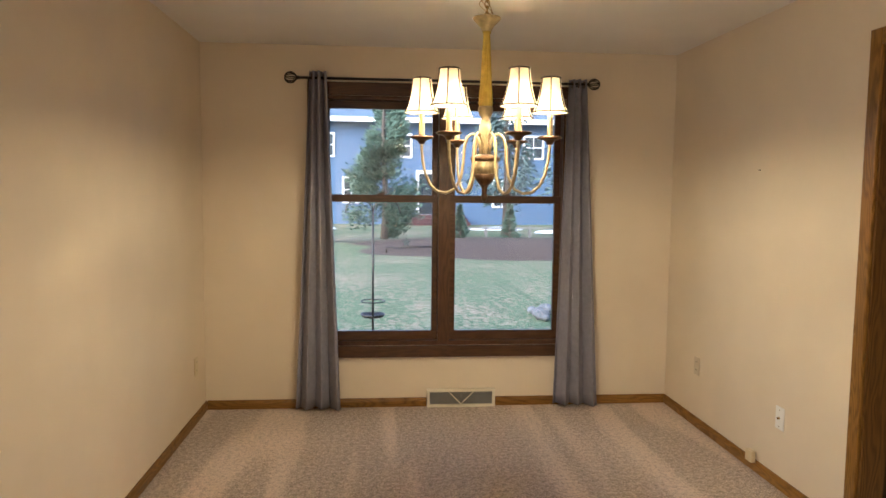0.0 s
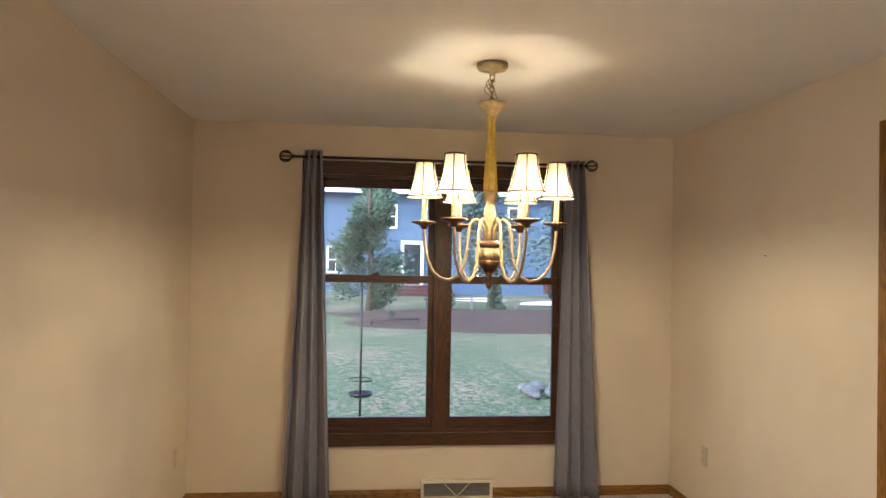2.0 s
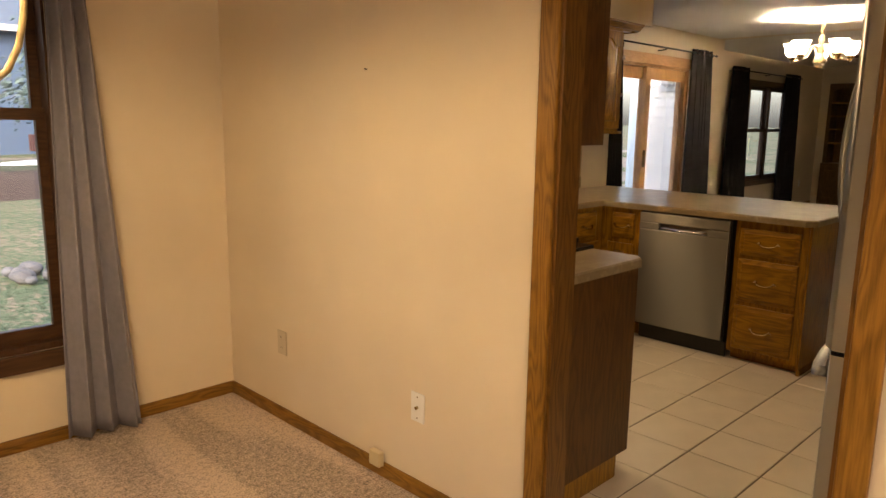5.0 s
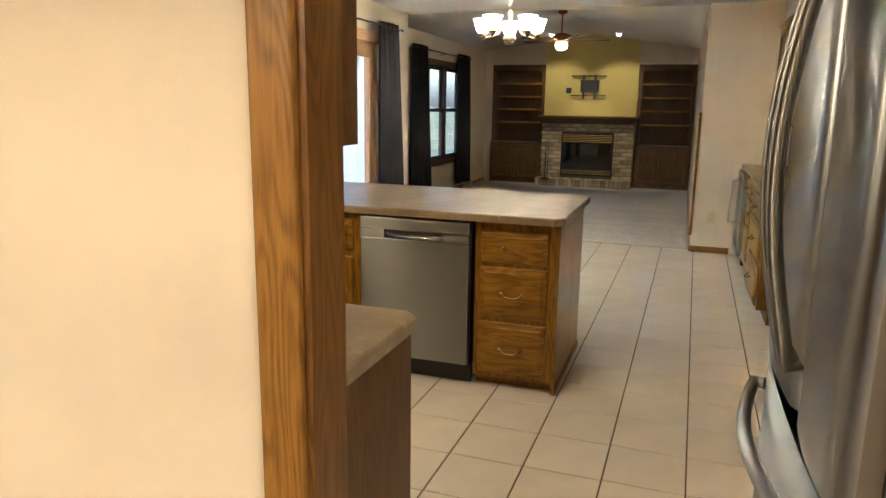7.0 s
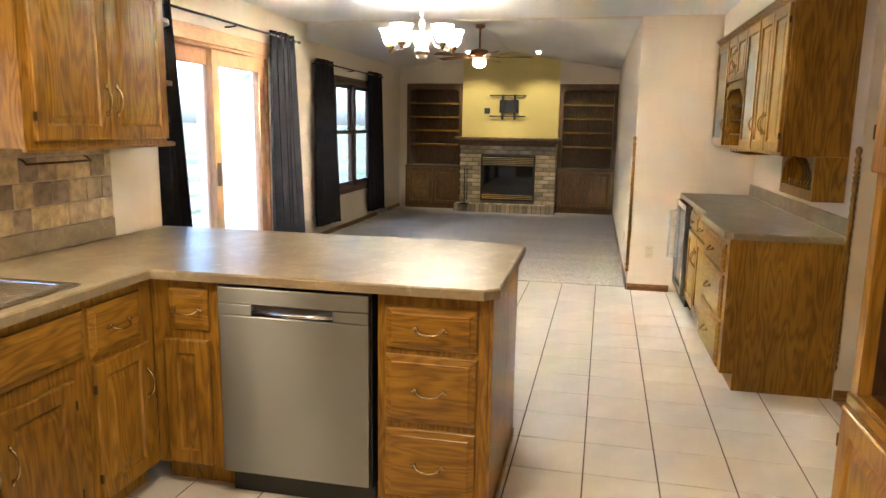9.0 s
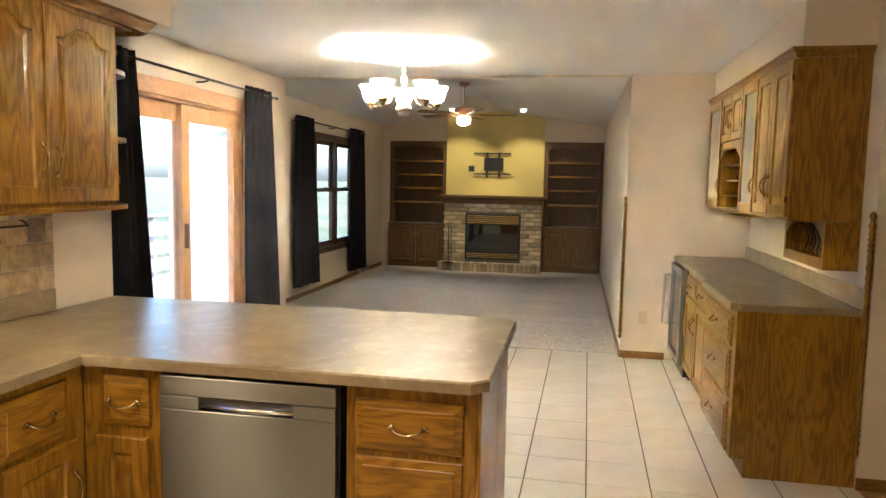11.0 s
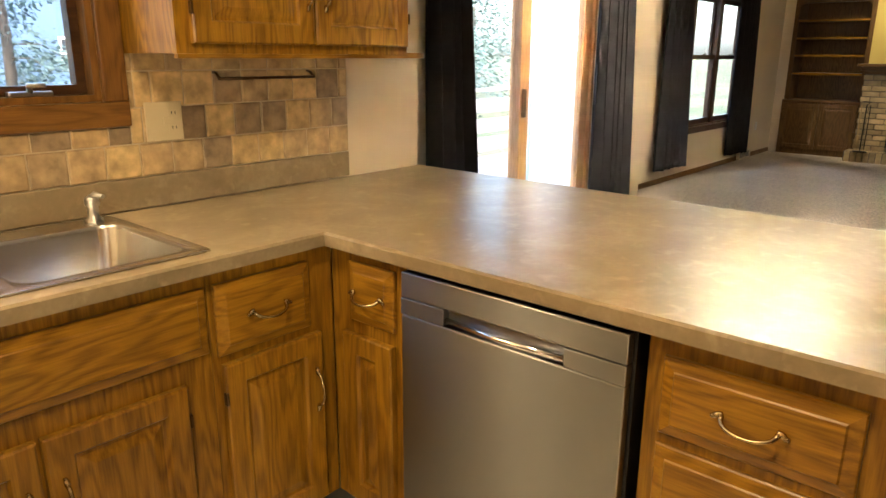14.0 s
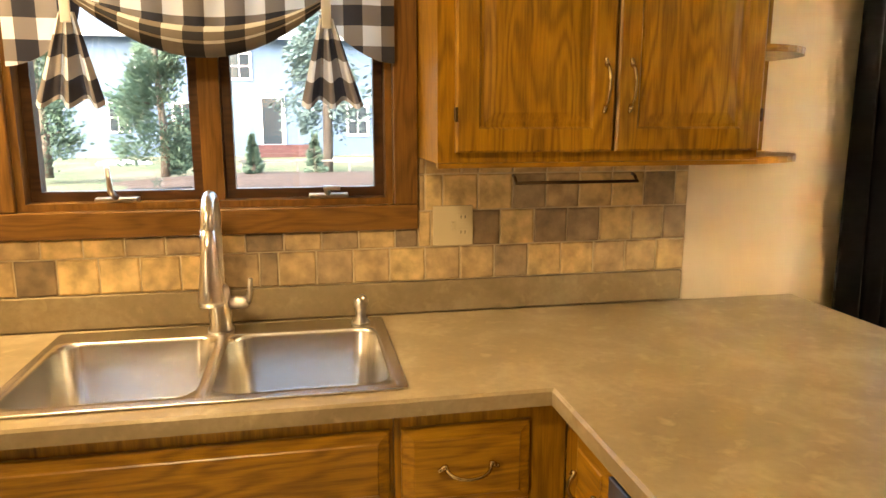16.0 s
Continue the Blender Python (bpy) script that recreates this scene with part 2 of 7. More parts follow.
STEELV = steel_material("brushed_steel_upright", (0.27, 0.266, 0.25), axis="z", rough=0.36)
SINKSTEEL = simple("satin_sink_steel", (0.66, 0.645, 0.60), 0.24, 1.0, vary=0.06, scale=5)
CHROME = simple("polished_chrome", (0.75, 0.75, 0.76), 0.12, 1.0)
NICKEL = simple("brushed_nickel", (0.55, 0.52, 0.47), 0.28, 1.0)
BRASS = simple("antique_brass", (0.46, 0.34, 0.16), 0.26, 1.0, vary=0.25, scale=60)
GOLD = simple("polished_brass", (0.72, 0.52, 0.20), 0.2, 1.0)
BLACK = simple("black_iron", (0.015, 0.014, 0.014), 0.4, 0.3, bump=0.1)
PLASTIC = simple("black_plastic", (0.012, 0.012, 0.013), 0.35)
BLACKGLASS = simple("black_glass", (0.008, 0.008, 0.009), 0.06, coat=1.0)
IVORY = simple("ivory_plastic", (0.62, 0.52, 0.32), 0.35)
WHITEP = simple("white_plastic", (0.8, 0.79, 0.76), 0.35)
TAN = simple("tan_plastic", (0.55, 0.46, 0.33), 0.4)
GLASS = glass_material("window_glass")
GREYCLOTH = simple("grey_curtain_cloth", (0.23, 0.22, 0.26), 0.85, vary=0.08, scale=30, bump=0.25, bump_scale=500)
DARKCLOTH = simple("charcoal_curtain_cloth", (0.012, 0.009, 0.010), 0.85, spec=0.2, vary=0.15, scale=20, bump=0.25, bump_scale=500)
TILE = simple("cream_floor_tile", (0.80, 0.74, 0.63), 0.22, vary=0.05, scale=5, bump=0.03, bump_scale=30, rand=0.025)
GROUT = simple("brown_grout", (0.10, 0.075, 0.05), 0.9, vary=0.2, scale=30)
BULB = glow_material("lit_bulb", (1.0, 0.78, 0.45), 60)
SHADE = shade_material("cream_lampshade_cloth", (0.64, 0.54, 0.38), 0.10)
FROST = shade_material("frosted_glass_shade", (0.92, 0.88, 0.8), 0.75)


# ---- mesh helpers ----
def box_into(bm, x0, x1, y0, y1, z0, z1, bev=0.0):
    vs = [bm.verts.new(c) for c in ((x0, y0, z0), (x1, y0, z0), (x1, y1, z0), (x0, y1, z0), (x0, y0, z1), (x1, y0, z1), (x1, y1, z1), (x0, y1, z1))]
    fs = [bm.faces.new([vs[i] for i in f]) for f in ((0, 3, 2, 1), (4, 5, 6, 7), (0, 1, 5, 4), (1, 2, 6, 5), (2, 3, 7, 6), (3, 0, 4, 7))]
    if bev:
        es = {e for f in fs for e in f.edges}
        bmesh.ops.bevel(bm, geom=list(es), offset=bev, segments=2, affect="EDGES", profile=0.5)
    return bm


def box(*a):
    return box_into(bmesh.new(), *a)


def tube_into(bm, pts, r, n=8, closed=False, cap=True):
    pts = [Vector(p) for p in pts]
    rings, k = [], len(pts)
    side = None
    for i, p in enumerate(pts):
        a, b = pts[(i - 1) % k if closed else max(i - 1, 0)], pts[(i + 1) % k if closed else min(i + 1, k - 1)]
        d = (b - a).normalized()
        if side is None:
            side = d.orthogonal().normalized()
        side = (side - d * side.dot(d)).normalized()
        up = d.cross(side)
        rr = r[i] if isinstance(r, (list, tuple)) else r
        rings.append([bm.verts.new(p + (side * math.cos(2 * math.pi * j / n) + up * math.sin(2 * math.pi * j / n)) * rr) for j in range(n)])
    for i in range(k if closed else k - 1):
        a, b = rings[i], rings[(i + 1) % k]
        for j in range(n):
            bm.faces.new((a[j], a[(j + 1) % n], b[(j + 1) % n], b[j])).smooth = True
    if cap and not closed:
        bm.faces.new(rings[0][::-1])
        bm.faces.new(rings[-1])
    return bm


def tube(*a, **k):
    return tube_into(bmesh.new(), *a, **k)


def lathe_into(bm, profile, n=20, at=(0, 0, 0), flutes=0, depth=0.0, cap=True):
    """A turned shape from (radius, height) pairs, fluted where flutes is set."""
    rings = []
    for r, z in profile:
        ring = []
        for j in range(n):
            a = 2 * math.pi * j / n
            rr = r * (1 - depth * (0.5 - 0.5 * math.cos(flutes * a))) if flutes else r
            ring.append(bm.verts.new((at[0] + rr * math.cos(a), at[1] + rr * math.sin(a), at[2] + z)))
        rings.append(ring)
    for a, b in zip(rings, rings[1:]):
        for j in range(n):
            bm.faces.new((a[j], a[(j + 1) % n], b[(j + 1) % n], b[j])).smooth = True
    if cap:
        bm.faces.new(rings[0][::-1])
        bm.faces.new(rings[-1])
    return bm


def lathe(*a, **k):
    return lathe_into(bmesh.new(), *a, **k)


def part(name, bm, material, parent=None, label="", m=None):
    """Links a bmesh as one mesh object, under a thing or a part where one is given."""
    me = bpy.data.meshes.new(name)
    bmesh.ops.recalc_face_normals(bm, faces=bm.faces)
    bm.to_mesh(me)
    bm.free()
    me.materials.append(material)
    ob = new(name, me)
    ob.parent = parent
    if m is not None:
        ob.matrix_basis = m
    return tagged(ob, label)


def thing(name, m, label, category, group=""):
    return tagged(new(name), label, category, group) if m is None else placed(tagged(new(name), label, category, group), m)


def placed(ob, m):
    ob.matrix_basis = m
    return ob


def setting(name, bm, material, label="", m=None, category=""):
    return tagged(part(name, bm, material, None, label, m), kind="structure", category=category)


def wall_mesh(axis, t0, t1, a0, a1, z0, z1, holes=()):
    """A wall along an axis, t0 to t1 thick, with openings (a0, a1, z0, z1) through it."""
    bm = bmesh.new()
    if len(holes) == 1 and holes[0][0] > a0 and holes[0][1] < a1 and holes[0][2] > z0 and holes[0][3] < z1:
        h = holes[0]
        rings = []
        for t in (t0, t1):
            for p0, p1, q0, q1 in ((a0, a1, z0, z1), h):
                rings.append([bm.verts.new((p, t, q) if axis == "x" else (t, p, q)) for p, q in ((p0, q0), (p1, q0), (p1, q1), (p0, q1))])
        for a, b in ((0, 1), (2, 3), (0, 2), (1, 3)):
            for j in range(4):
                k = (j + 1) % 4
                bm.faces.new((rings[a][j], rings[a][k], rings[b][k], rings[b][j]))
        return bm

    def piece(p0, p1, q0, q1):
        if p1 - p0 > 1e-4 and q1 - q0 > 1e-4:
            box_into(bm, *((p0, p1, t0, t1) if axis == "x" else (t0, t1, p0, p1)), q0, q1)

    at = a0
    for h0, h1, k0, k1 in sorted(holes):
        piece(at, h0, z0, z1)
        piece(h0, h1, z0, k0)
        piece(h0, h1, k1, z1)
        at = h1
    piece(at, a1, z0, z1)
    return bm


# ---- large structure ----
setting("floor_dining", box(-1.40, 2.02, -1.7, 4.60, -0.12, 0.0), CARPET, "beige cut-pile carpet with vacuum strokes", category="carpet")
setting("floor_kitchen", box(2.02, 8.72, 0.86, 5.21, -0.12, -0.0035), GROUT, "cream ceramic tile floor with dark grout lines", category="tile floor")
setting("floor_hall", box(2.02, 6.13, -1.7, 0.86, -0.12, -0.002), wood("hall_oak_floor", (0.5, 0.27, 0.09), (0.28, 0.13, 0.035), "x"), "honey oak strip floor", category="wood floor")
setting("floor_family", box(8.72, 15.0, 1.72, 5.9, -0.12, 0.004), CARPET2, "grey-beige cut-pile carpet", category="carpet")
DIN_W = (-0.47, 1.19, 0.43, 2.12)
KIT_W = (3.165, 4.141, 1.235, 2.10)
PATIO = (6.25, 7.92, 0.0, 2.06)
FAM_W = (11.22, 12.82, 0.57, 2.05)
DOORWAY = (1.68, 2.518, 0.0, 2.105)
setting("wall_dining_window", wall_mesh("x", 4.55, 4.72, -1.40, 2.02, 0, 2.44, [DIN_W]), WALL)
# Unseen opening, made in the side wall to hold the fill lamp.
FILL_OPENING = (-1.60, -0.70, 0.5, 2.05)
setting("wall_dining_side", wall_mesh("y", -1.40, -1.245, -1.7, 4.55, 0, 2.44, [FILL_OPENING]), WALL)
setting("wall_dining_kitchen", wall_mesh("y", 1.96, 2.06, -1.7, 4.55, 0, 2.44, [DOORWAY]), WALL)
setting("wall_back", wall_mesh("x", -1.85, -1.7, -1.40, 6.25, 0, 2.44), WALL)
setting("wall_sink", wall_mesh("x", 4.52, 4.67, 2.02, 5.45, 0, 2.44, [KIT_W]), WALL)
setting("wall_jog", wall_mesh("y", 5.30, 5.45, 4.67, 5.21, 0, 2.44), WALL)
setting("wall_patio", wall_mesh("x", 5.06, 5.21, 5.45, 8.62, 0, 2.44, [PATIO]), WALL)
setting("wall_family_jog", wall_mesh("y", 8.62, 8.77, 5.06, 5.70, 0, 2.95), WALL)
setting("wall_family_window", wall_mesh("x", 5.70, 5.80, 8.62, 15.0, 0, 2.95, [FAM_W]), WALL)
setting("wall_family_side", wall_mesh("x", 1.72, 1.87, 8.77, 15.0, 0, 2.95), WALL)
setting("wall_counter_end", wall_mesh("y", 8.62, 8.77, 0.86, 1.87, 0, 2.44), WALL)
setting("wall_counter", wall_mesh("x", 0.71, 0.86, 6.25, 8.77, 0, 2.44), WALL)
setting("wall_hall", wall_mesh("y", 6.13, 6.25, -1.7, 0.86, 0, 2.44), WALL)
setting("wall_family_back", box(14.87, 15.0, 1.87, 5.70, 0, 2.95), WALL)
setting("wall_fireplace", box(14.42, 14.87, 2.86, 4.54, 0, 2.95), YELLOW, "yellow painted chimney wall")
setting("wall_above_shelves", box(14.45, 14.87, 1.87, 2.86, 2.21, 2.95), WALL)
setting("wall_above_shelves", box(14.45, 14.87, 4.54, 5.70, 2.21, 2.95), WALL)
setting("wall_header", box(8.62, 8.77, 1.87, 5.06, 2.44, 2.95), WALL)
setting("ceiling", box(-1.40, 8.62, -1.85, 5.21, 2.44, 2.54), CEIL, "white painted ceiling")
_v = bmesh.new()
for _s in ((1.72, 3.68), (3.68, 5.95)):
    _z = [2.44 if abs(y - 3.68) > 0.1 else 2.73 for y in _s]
    _q = [_v.verts.new((x, y, z + d)) for d in (0, 0.08) for x, y, z in ((8.70, _s[0], _z[0]), (15.0, _s[0], _z[0]), (15.0, _s[1], _z[1]), (8.70, _s[1], _z[1]))]
    for _f in ((0, 1, 2, 3), (7, 6, 5, 4), (0, 4, 5, 1), (2, 6, 7, 3), (1, 5, 6, 2), (3, 7, 4, 0)):
        _v.faces.new([_q[i] for i in _f])
setting("ceiling_family", _v, CEIL, "white vaulted ceiling")
setting("soffit_counter", box(6.27, 8.62, 0.86, 1.20, 2.215, 2.44), WALL)
setting("soffit_sink", box(2.06, 5.45, 4.18, 4.52, 2.19, 2.44), WALL)
setting("soffit_range", box(2.06, 2.42, 2.65, 4.18, 2.19, 2.44), WALL)


def baseboard(x0, y0, x1, y1, h=0.062):
    """A stained board along a wall, with a thinner top edge."""
    bm = bmesh.new()
    a, b = Vector((x0, y0, 0)), Vector((x1, y1, 0))
    d = b - a
    n = Vector((-d.y, d.x, 0)).normalized()
    prof = ((0, 0), (0.012, 0), (0.012, h * 0.6), (0.006, h), (0, h))
    rows = [[bm.verts.new(p + n * u + Vector((0, 0, v))) for u, v in prof] for p in (a, b)]
    for i in range(len(prof)):
        j = (i + 1) % len(prof)
        bm.faces.new((rows[0][i], rows[0][j], rows[1][j], rows[1][i]))
    for r in rows:
        bm.faces.new(r)
    setting("baseboard", bm, TRIMX if abs(d.x) > abs(d.y) else TRIMY, "stained oak baseboard", category="baseboard")


baseboard(1.948, 4.548, -1.233, 4.548)
baseboard(-1.243, 4.548, -1.243, -1.69)
baseboard(1.958, 2.585, 1.958, 4.548)
baseboard(1.958, -1.69, 1.958, 1.613)
baseboard(8.618, 1.50, 8.618, 1.87)
baseboard(8.62, 1.872, 8.78, 1.872)
baseboard(8.78, 1.872, 14.43, 1.872)
baseboard(14.43, 5.698, 8.78, 5.698)
baseboard(6.128, -1.69, 6.128, 0.86)
baseboard(6.16, 5.058, 5.46, 5.058)
baseboard(8.61, 5.058, 7.97, 5.058)

# doorway between the dining room and the kitchen
_dw = bmesh.new()
box_into(_dw, 1.957, 2.062, 2.500, 2.519, 0, 2.105)
box_into(_dw, 1.957, 2.062, 1.679, 1.698, 0, 2.105)
# Brown stain plus painted shade make the jamb darker than the casing.
setting("doorway_jamb", _dw, wood("shaded_jamb_oak", (0.20, 0.094, 0.02), (0.05, 0.02, 0.004), "z", ring=15), "brown stained oak jamb lining, darkened further for shade", category="door frame")
setting("doorway_head", box(1.957, 2.062, 1.698, 2.50, 2.087, 2.106), TRIMY, category="door frame")


def casing(x0, x1):
    for y0, y1, z0, z1 in ((2.512, 2.582, 0, 2.17), (1.616, 1.686, 0, 2.17)):
        setting("door_trim", box(x0, x1, y0, y1, z0, z1, 0.005), TRIM, "stained oak door casing", category="trim")
    setting("door_trim", box(x0, x1, 1.686, 2.512, 2.10, 2.17, 0.005), TRIMY, "stained oak door casing", category="trim")


casing(1.942, 1.9595)


# ---- cabinets ----
def loop_points(w, h, inset, arch, k=14):
    """Outline of a door panel: two lower corners, then the top edge, which may rise in the middle."""
    pts = [(inset, inset), (w - inset, inset)]
    for i in range(k + 1):
        u = 1 - i / k
        c = abs(2 * u - 1)
        s = 0.0 if c < 0.18 else min(1.0, (c - 0.18) / 0.62)
        s = s * s * (3 - 2 * s)
        pts.append((inset + u * (w - 2 * inset), h - inset - arch * s))
    return pts


def panel_front(w, h, loops, k=14):
    """A door or drawer front from outlines (inset, depth, arch), the first one at the back; the front looks along -y."""
    bm = bmesh.new()
    rings = [[bm.verts.new((x, d, z)) for x, z in loop_points(w, h, i, a, k)] for i, d, a in loops]
    n = len(rings[0])
    bm.faces.new(rings[0])
    for a, b in zip(rings, rings[1:]):
        for j in range(n):
            bm.faces.new((a[j], a[(j + 1) % n], b[(j + 1) % n], b[j]))
    bm.faces.new(rings[-1][::-1])
    return bm


def door_mesh(w, h, arch=0.0, stile=0.055):
    a = arch
    return panel_front(w, h, [(0, 0.020, 0), (0, 0.004, 0), (0.005, 0, 0), (stile, 0, a), (stile + 0.006, 0.008, a), (stile + 0.014, 0.009, a), (stile + 0.040, 0.002, a * 0.9)])


def drawer_mesh(w, h):
    return panel_front(w, h, [(0, 0.020, 0), (0, 0.012, 0), (0.003, 0.009, 0), (0.024, 0.003, 0), (0.027, 0, 0)], 2)


def pull_mesh(length, bow, drop):
    """A cast bail pull along x: beaded leafy ends that run into a bowed bar."""
    h = length / 2
    pts, rad = [], []
    for i in range(-7, 20):
        if i < 0 or i > 12:
            k = -i if i < 0 else i - 12
            s = 1 if i < 0 else -1
            pts.append((s * (h * 0.72 + h * 0.04 * k), -0.009, 0.004 * math.sin(k * 0.9) * (1 if drop else 0.4)))
            rad.append(0.0042 + 0.0034 * abs(math.sin(k * 1.35)) - 0.0003 * k)
        else:
            a = math.pi * i / 12
            pts.append((h * 0.72 * math.cos(a), -0.009 - bow * math.sin(a), -drop * math.sin(a) ** 0.8))
            rad.append(0.0036 + 0.0010 * abs(math.cos(a)))
    return tube(pts, rad, 7)


_pulls = {}


def pull(parent, x, z, upright=False, length=0.132):
    key = (upright, length)
    if key not in _pulls:
        me = bpy.data.meshes.new("handle")
        bm = pull_mesh(length, 0.026, 0.0 if upright else 0.016)
        bm.to_mesh(me)
        bm.free()
        me.materials.append(BRASS)
        for f in me.polygons:
            f.use_smooth = True
        _pulls[key] = me
    ob = new("handle", _pulls[key])
    ob.parent = parent
    ob.matrix_basis = pose(x, 0, z, 0, 90 if upright else 0, 0)
    return tagged(ob, "antique brass bail pull")


def hinge(parent, x, z):
    ob = part("hinge", box(x - 0.004, x + 0.004, -0.002, 0.012, z - 0.017, z + 0.017, 0.002), BRASSDARK, parent)
    return ob


BRASSDARK = simple("dark_bronze", (0.09, 0.055, 0.025), 0.4, 1.0)


def front(parent, kind, x0, x1, z0, z1, side="", arch=0.0, stile=0.055, mat=None, grain="z"):
    """One drawer front or door on a cabinet's face, with its pull; side: where a door's pull sits."""
    w, h = x1 - x0, z1 - z0
    if kind == "door":
        d = part("door", door_mesh(w, h, arch, stile), mat or OAK, parent, m=pose(x0, -0.0205, z0))
        if side:
            hx = 0.03 if side[0] == "l" else w - 0.03
            hz = h - 0.16 if side[1] == "t" else 0.16
            pull(d, hx, hz, True)
            ox = w if side[0] == "l" else 0
            for hz2 in (0.09, h - 0.09):
                hinge(d, ox, hz2)
    else:
        d = part("drawer_front", drawer_mesh(w, h), mat or OAKX, parent, m=pose(x0, -0.0205, z0))
        if side != "none":
            pull(d, w / 2, h / 2 + 0.005)
    return d


def carcass(parent, w, d, h, mat, kick=0.10, kick_in=0.07, well=None):
    """The box of a base cabinet: face frame, body and toe kick; well: the body's height under a sink."""
    part("face_frame", box(0, w, 0, 0.019, kick, h), mat, parent)
    part("body", box(0, w, 0.0195, d, kick, well or h), mat, parent)
    if kick:
        part("toe_kick", box(0.0, w, kick_in, d, 0, kick - 0.0005), mat, parent)


I4 = Matrix.Identity(4)
FACE_W = lambda x, y, z=0.0: pose(x, y, z, 0, 0, -90)   # face looks towards -x, width runs along -y
FACE_S = lambda x, y, z=0.0: pose(x, y, z)              # face looks towards -y, width runs along +x
FACE_N = lambda x, y, z=0.0: pose(x, y, z, 0, 0, 180)   # face looks towards +y, width runs along -x
FACE_E = lambda x, y, z=0.0: pose(x, y, z, 0, 0, 90)    # face looks towards +x, width runs along +y
TOP = 0.876


# ---- kitchen: base units, worktop, sink ----
def base_unit(label, m, w, d, fronts, kick=0.10, body=None, h=TOP, mat=None, well=None):
    c = thing("base_cabinet", m, label, "cabinet", "kitchen base cabinets")
    carcass(c, w, d, h, body or OAK, kick, well=well)
    for f in fronts:
        front(c, *f, mat=mat)
    return c


base_unit("honey oak sink cabinet with false drawer front and two doors", FACE_S(3.20, 3.905), 0.86, 0.59,
          [("drawer", 0.04, 0.852, 0.675, 0.84, "none"), ("door", 0.135, 0.455, 0.115, 0.615, "rt"), ("door", 0.465, 0.785, 0.115, 0.615, "lt")], well=0.70)
base_unit("honey oak corner base cabinet with drawer over raised-panel door", FACE_S(4.062, 3.905), 0.38, 0.59,
          [("drawer", 0.014, 0.295, 0.655, 0.84, ""), ("door", 0.022, 0.325, 0.115, 0.632, "rt")])
base_unit("honey oak base cabinet in the corner of the kitchen", FACE_S(2.76, 3.905), 0.438, 0.59, [("door", 0.03, 0.41, 0.115, 0.632, "rt"), ("drawer", 0.03, 0.41, 0.655, 0.84, "")])
base_unit("narrow honey oak base cabinet with small drawer and door", FACE_W(4.445, 3.903), 0.293, 0.58,
          [("drawer", 0.083, 0.249, 0.672, 0.838, ""), ("door", 0.055, 0.245, 0.115, 0.633, "")])
base_unit("honey oak three-drawer base cabinet at the peninsula's end", FACE_W(4.445, 2.972), 0.412, 0.58,
          [("drawer", 0.034, 0.372, 0.668, 0.828, ""), ("drawer", 0.032, 0.372, 0.384, 0.645, ""), ("drawer", 0.030, 0.372, 0.085, 0.358, "")], kick=0.06)
_pp = thing("peninsula_back", pose(4.445, 2.558, 0), "honey oak end and back panels of the peninsula", "cabinet panel")
part("end_panel", box(0.0, 0.452, -0.012, 0.0, 0.0, TOP), OAK, _pp)
part("end_panel", box(0.456, 0.815, -0.012, 0.0, 0.0, TOP), OAK, _pp)
part("back_panel", box(0.80, 0.815, 0.002, 1.95, 0.0, TOP), OAK, _pp)
part("base_strip", box(0.0, 0.815, -0.020, -0.0125, 0.0, 0.035), OAKX, _pp)


def offset_ring(pts, d):
    out, n = [], len(pts)
    for i in range(n):
        p, q, r = Vector(pts[i - 1]), Vector(pts[i]), Vector(pts[(i + 1) % n])
        a, b = (q - p).normalized(), (r - q).normalized()
        na, nb = Vector((-a.y, a.x)), Vector((-b.y, b.x))
        k = (na + nb)
        out.append(q + k * (d / max(0.2, 1 + na.dot(nb))))
    return out


def slab(outline, z0, z1, cham=0.006, hole=None):
    """A worktop of a counter-clockwise outline with eased top edges and, where given, a rectangular cut-out."""
    bm = bmesh.new()
    low = [bm.verts.new((x, y, z0)) for x, y in outline]
    mid = [bm.verts.new((x, y, z1 - cham)) for x, y in outline]
    top = [bm.verts.new((*p, z1)) for p in offset_ring(outline, cham)]
    n = len(outline)
    for a, b in ((low, mid), (mid, top)):
        for j in range(n):
            bm.faces.new((a[j], a[(j + 1) % n], b[(j + 1) % n], b[j]))
    if hole:
        x0, x1, y0, y1 = hole
        hp = [(x0, y0), (x0, y1), (x1, y1), (x1, y0)]
        for ring, z in ((top, z1), (low, z0)):
            # the run in front of, behind and beside the cut-out, joined edge to edge
            h = [bm.verts.new((x, y, z)) for x, y in hp]
            c = [bm.verts.new((*ring[0].co.xy, z)), bm.verts.new((*h[0].co.xy, z))]
            bm.faces.new(ring + [c[0], h[0], h[1], h[2], h[3], c[1]])
    else:
        bm.faces.new(top)
        bm.faces.new(low[::-1])
    return bm


PEN = [(2.74, 3.87), (4.395, 3.87), (4.395, 2.574), (4.445, 2.523), (5.36, 2.523), (5.42, 2.585), (5.44, 4.502), (2.10, 4.502), (2.10, 3.645), (2.74, 3.645)]
_wt = thing("worktop", None, "taupe stone-look laminate worktop of sink run and peninsula", "countertop")
part("top", slab(PEN, TOP + 0.001, 0.914, hole=(3.275, 4.075, 3.945, 4.44)), LAMINATE, _wt)
part("upstand", box(2.10, 5.047, 4.5025, 4.5195, 0.9145, 1.008, 0.003), LAMINATE, _wt)


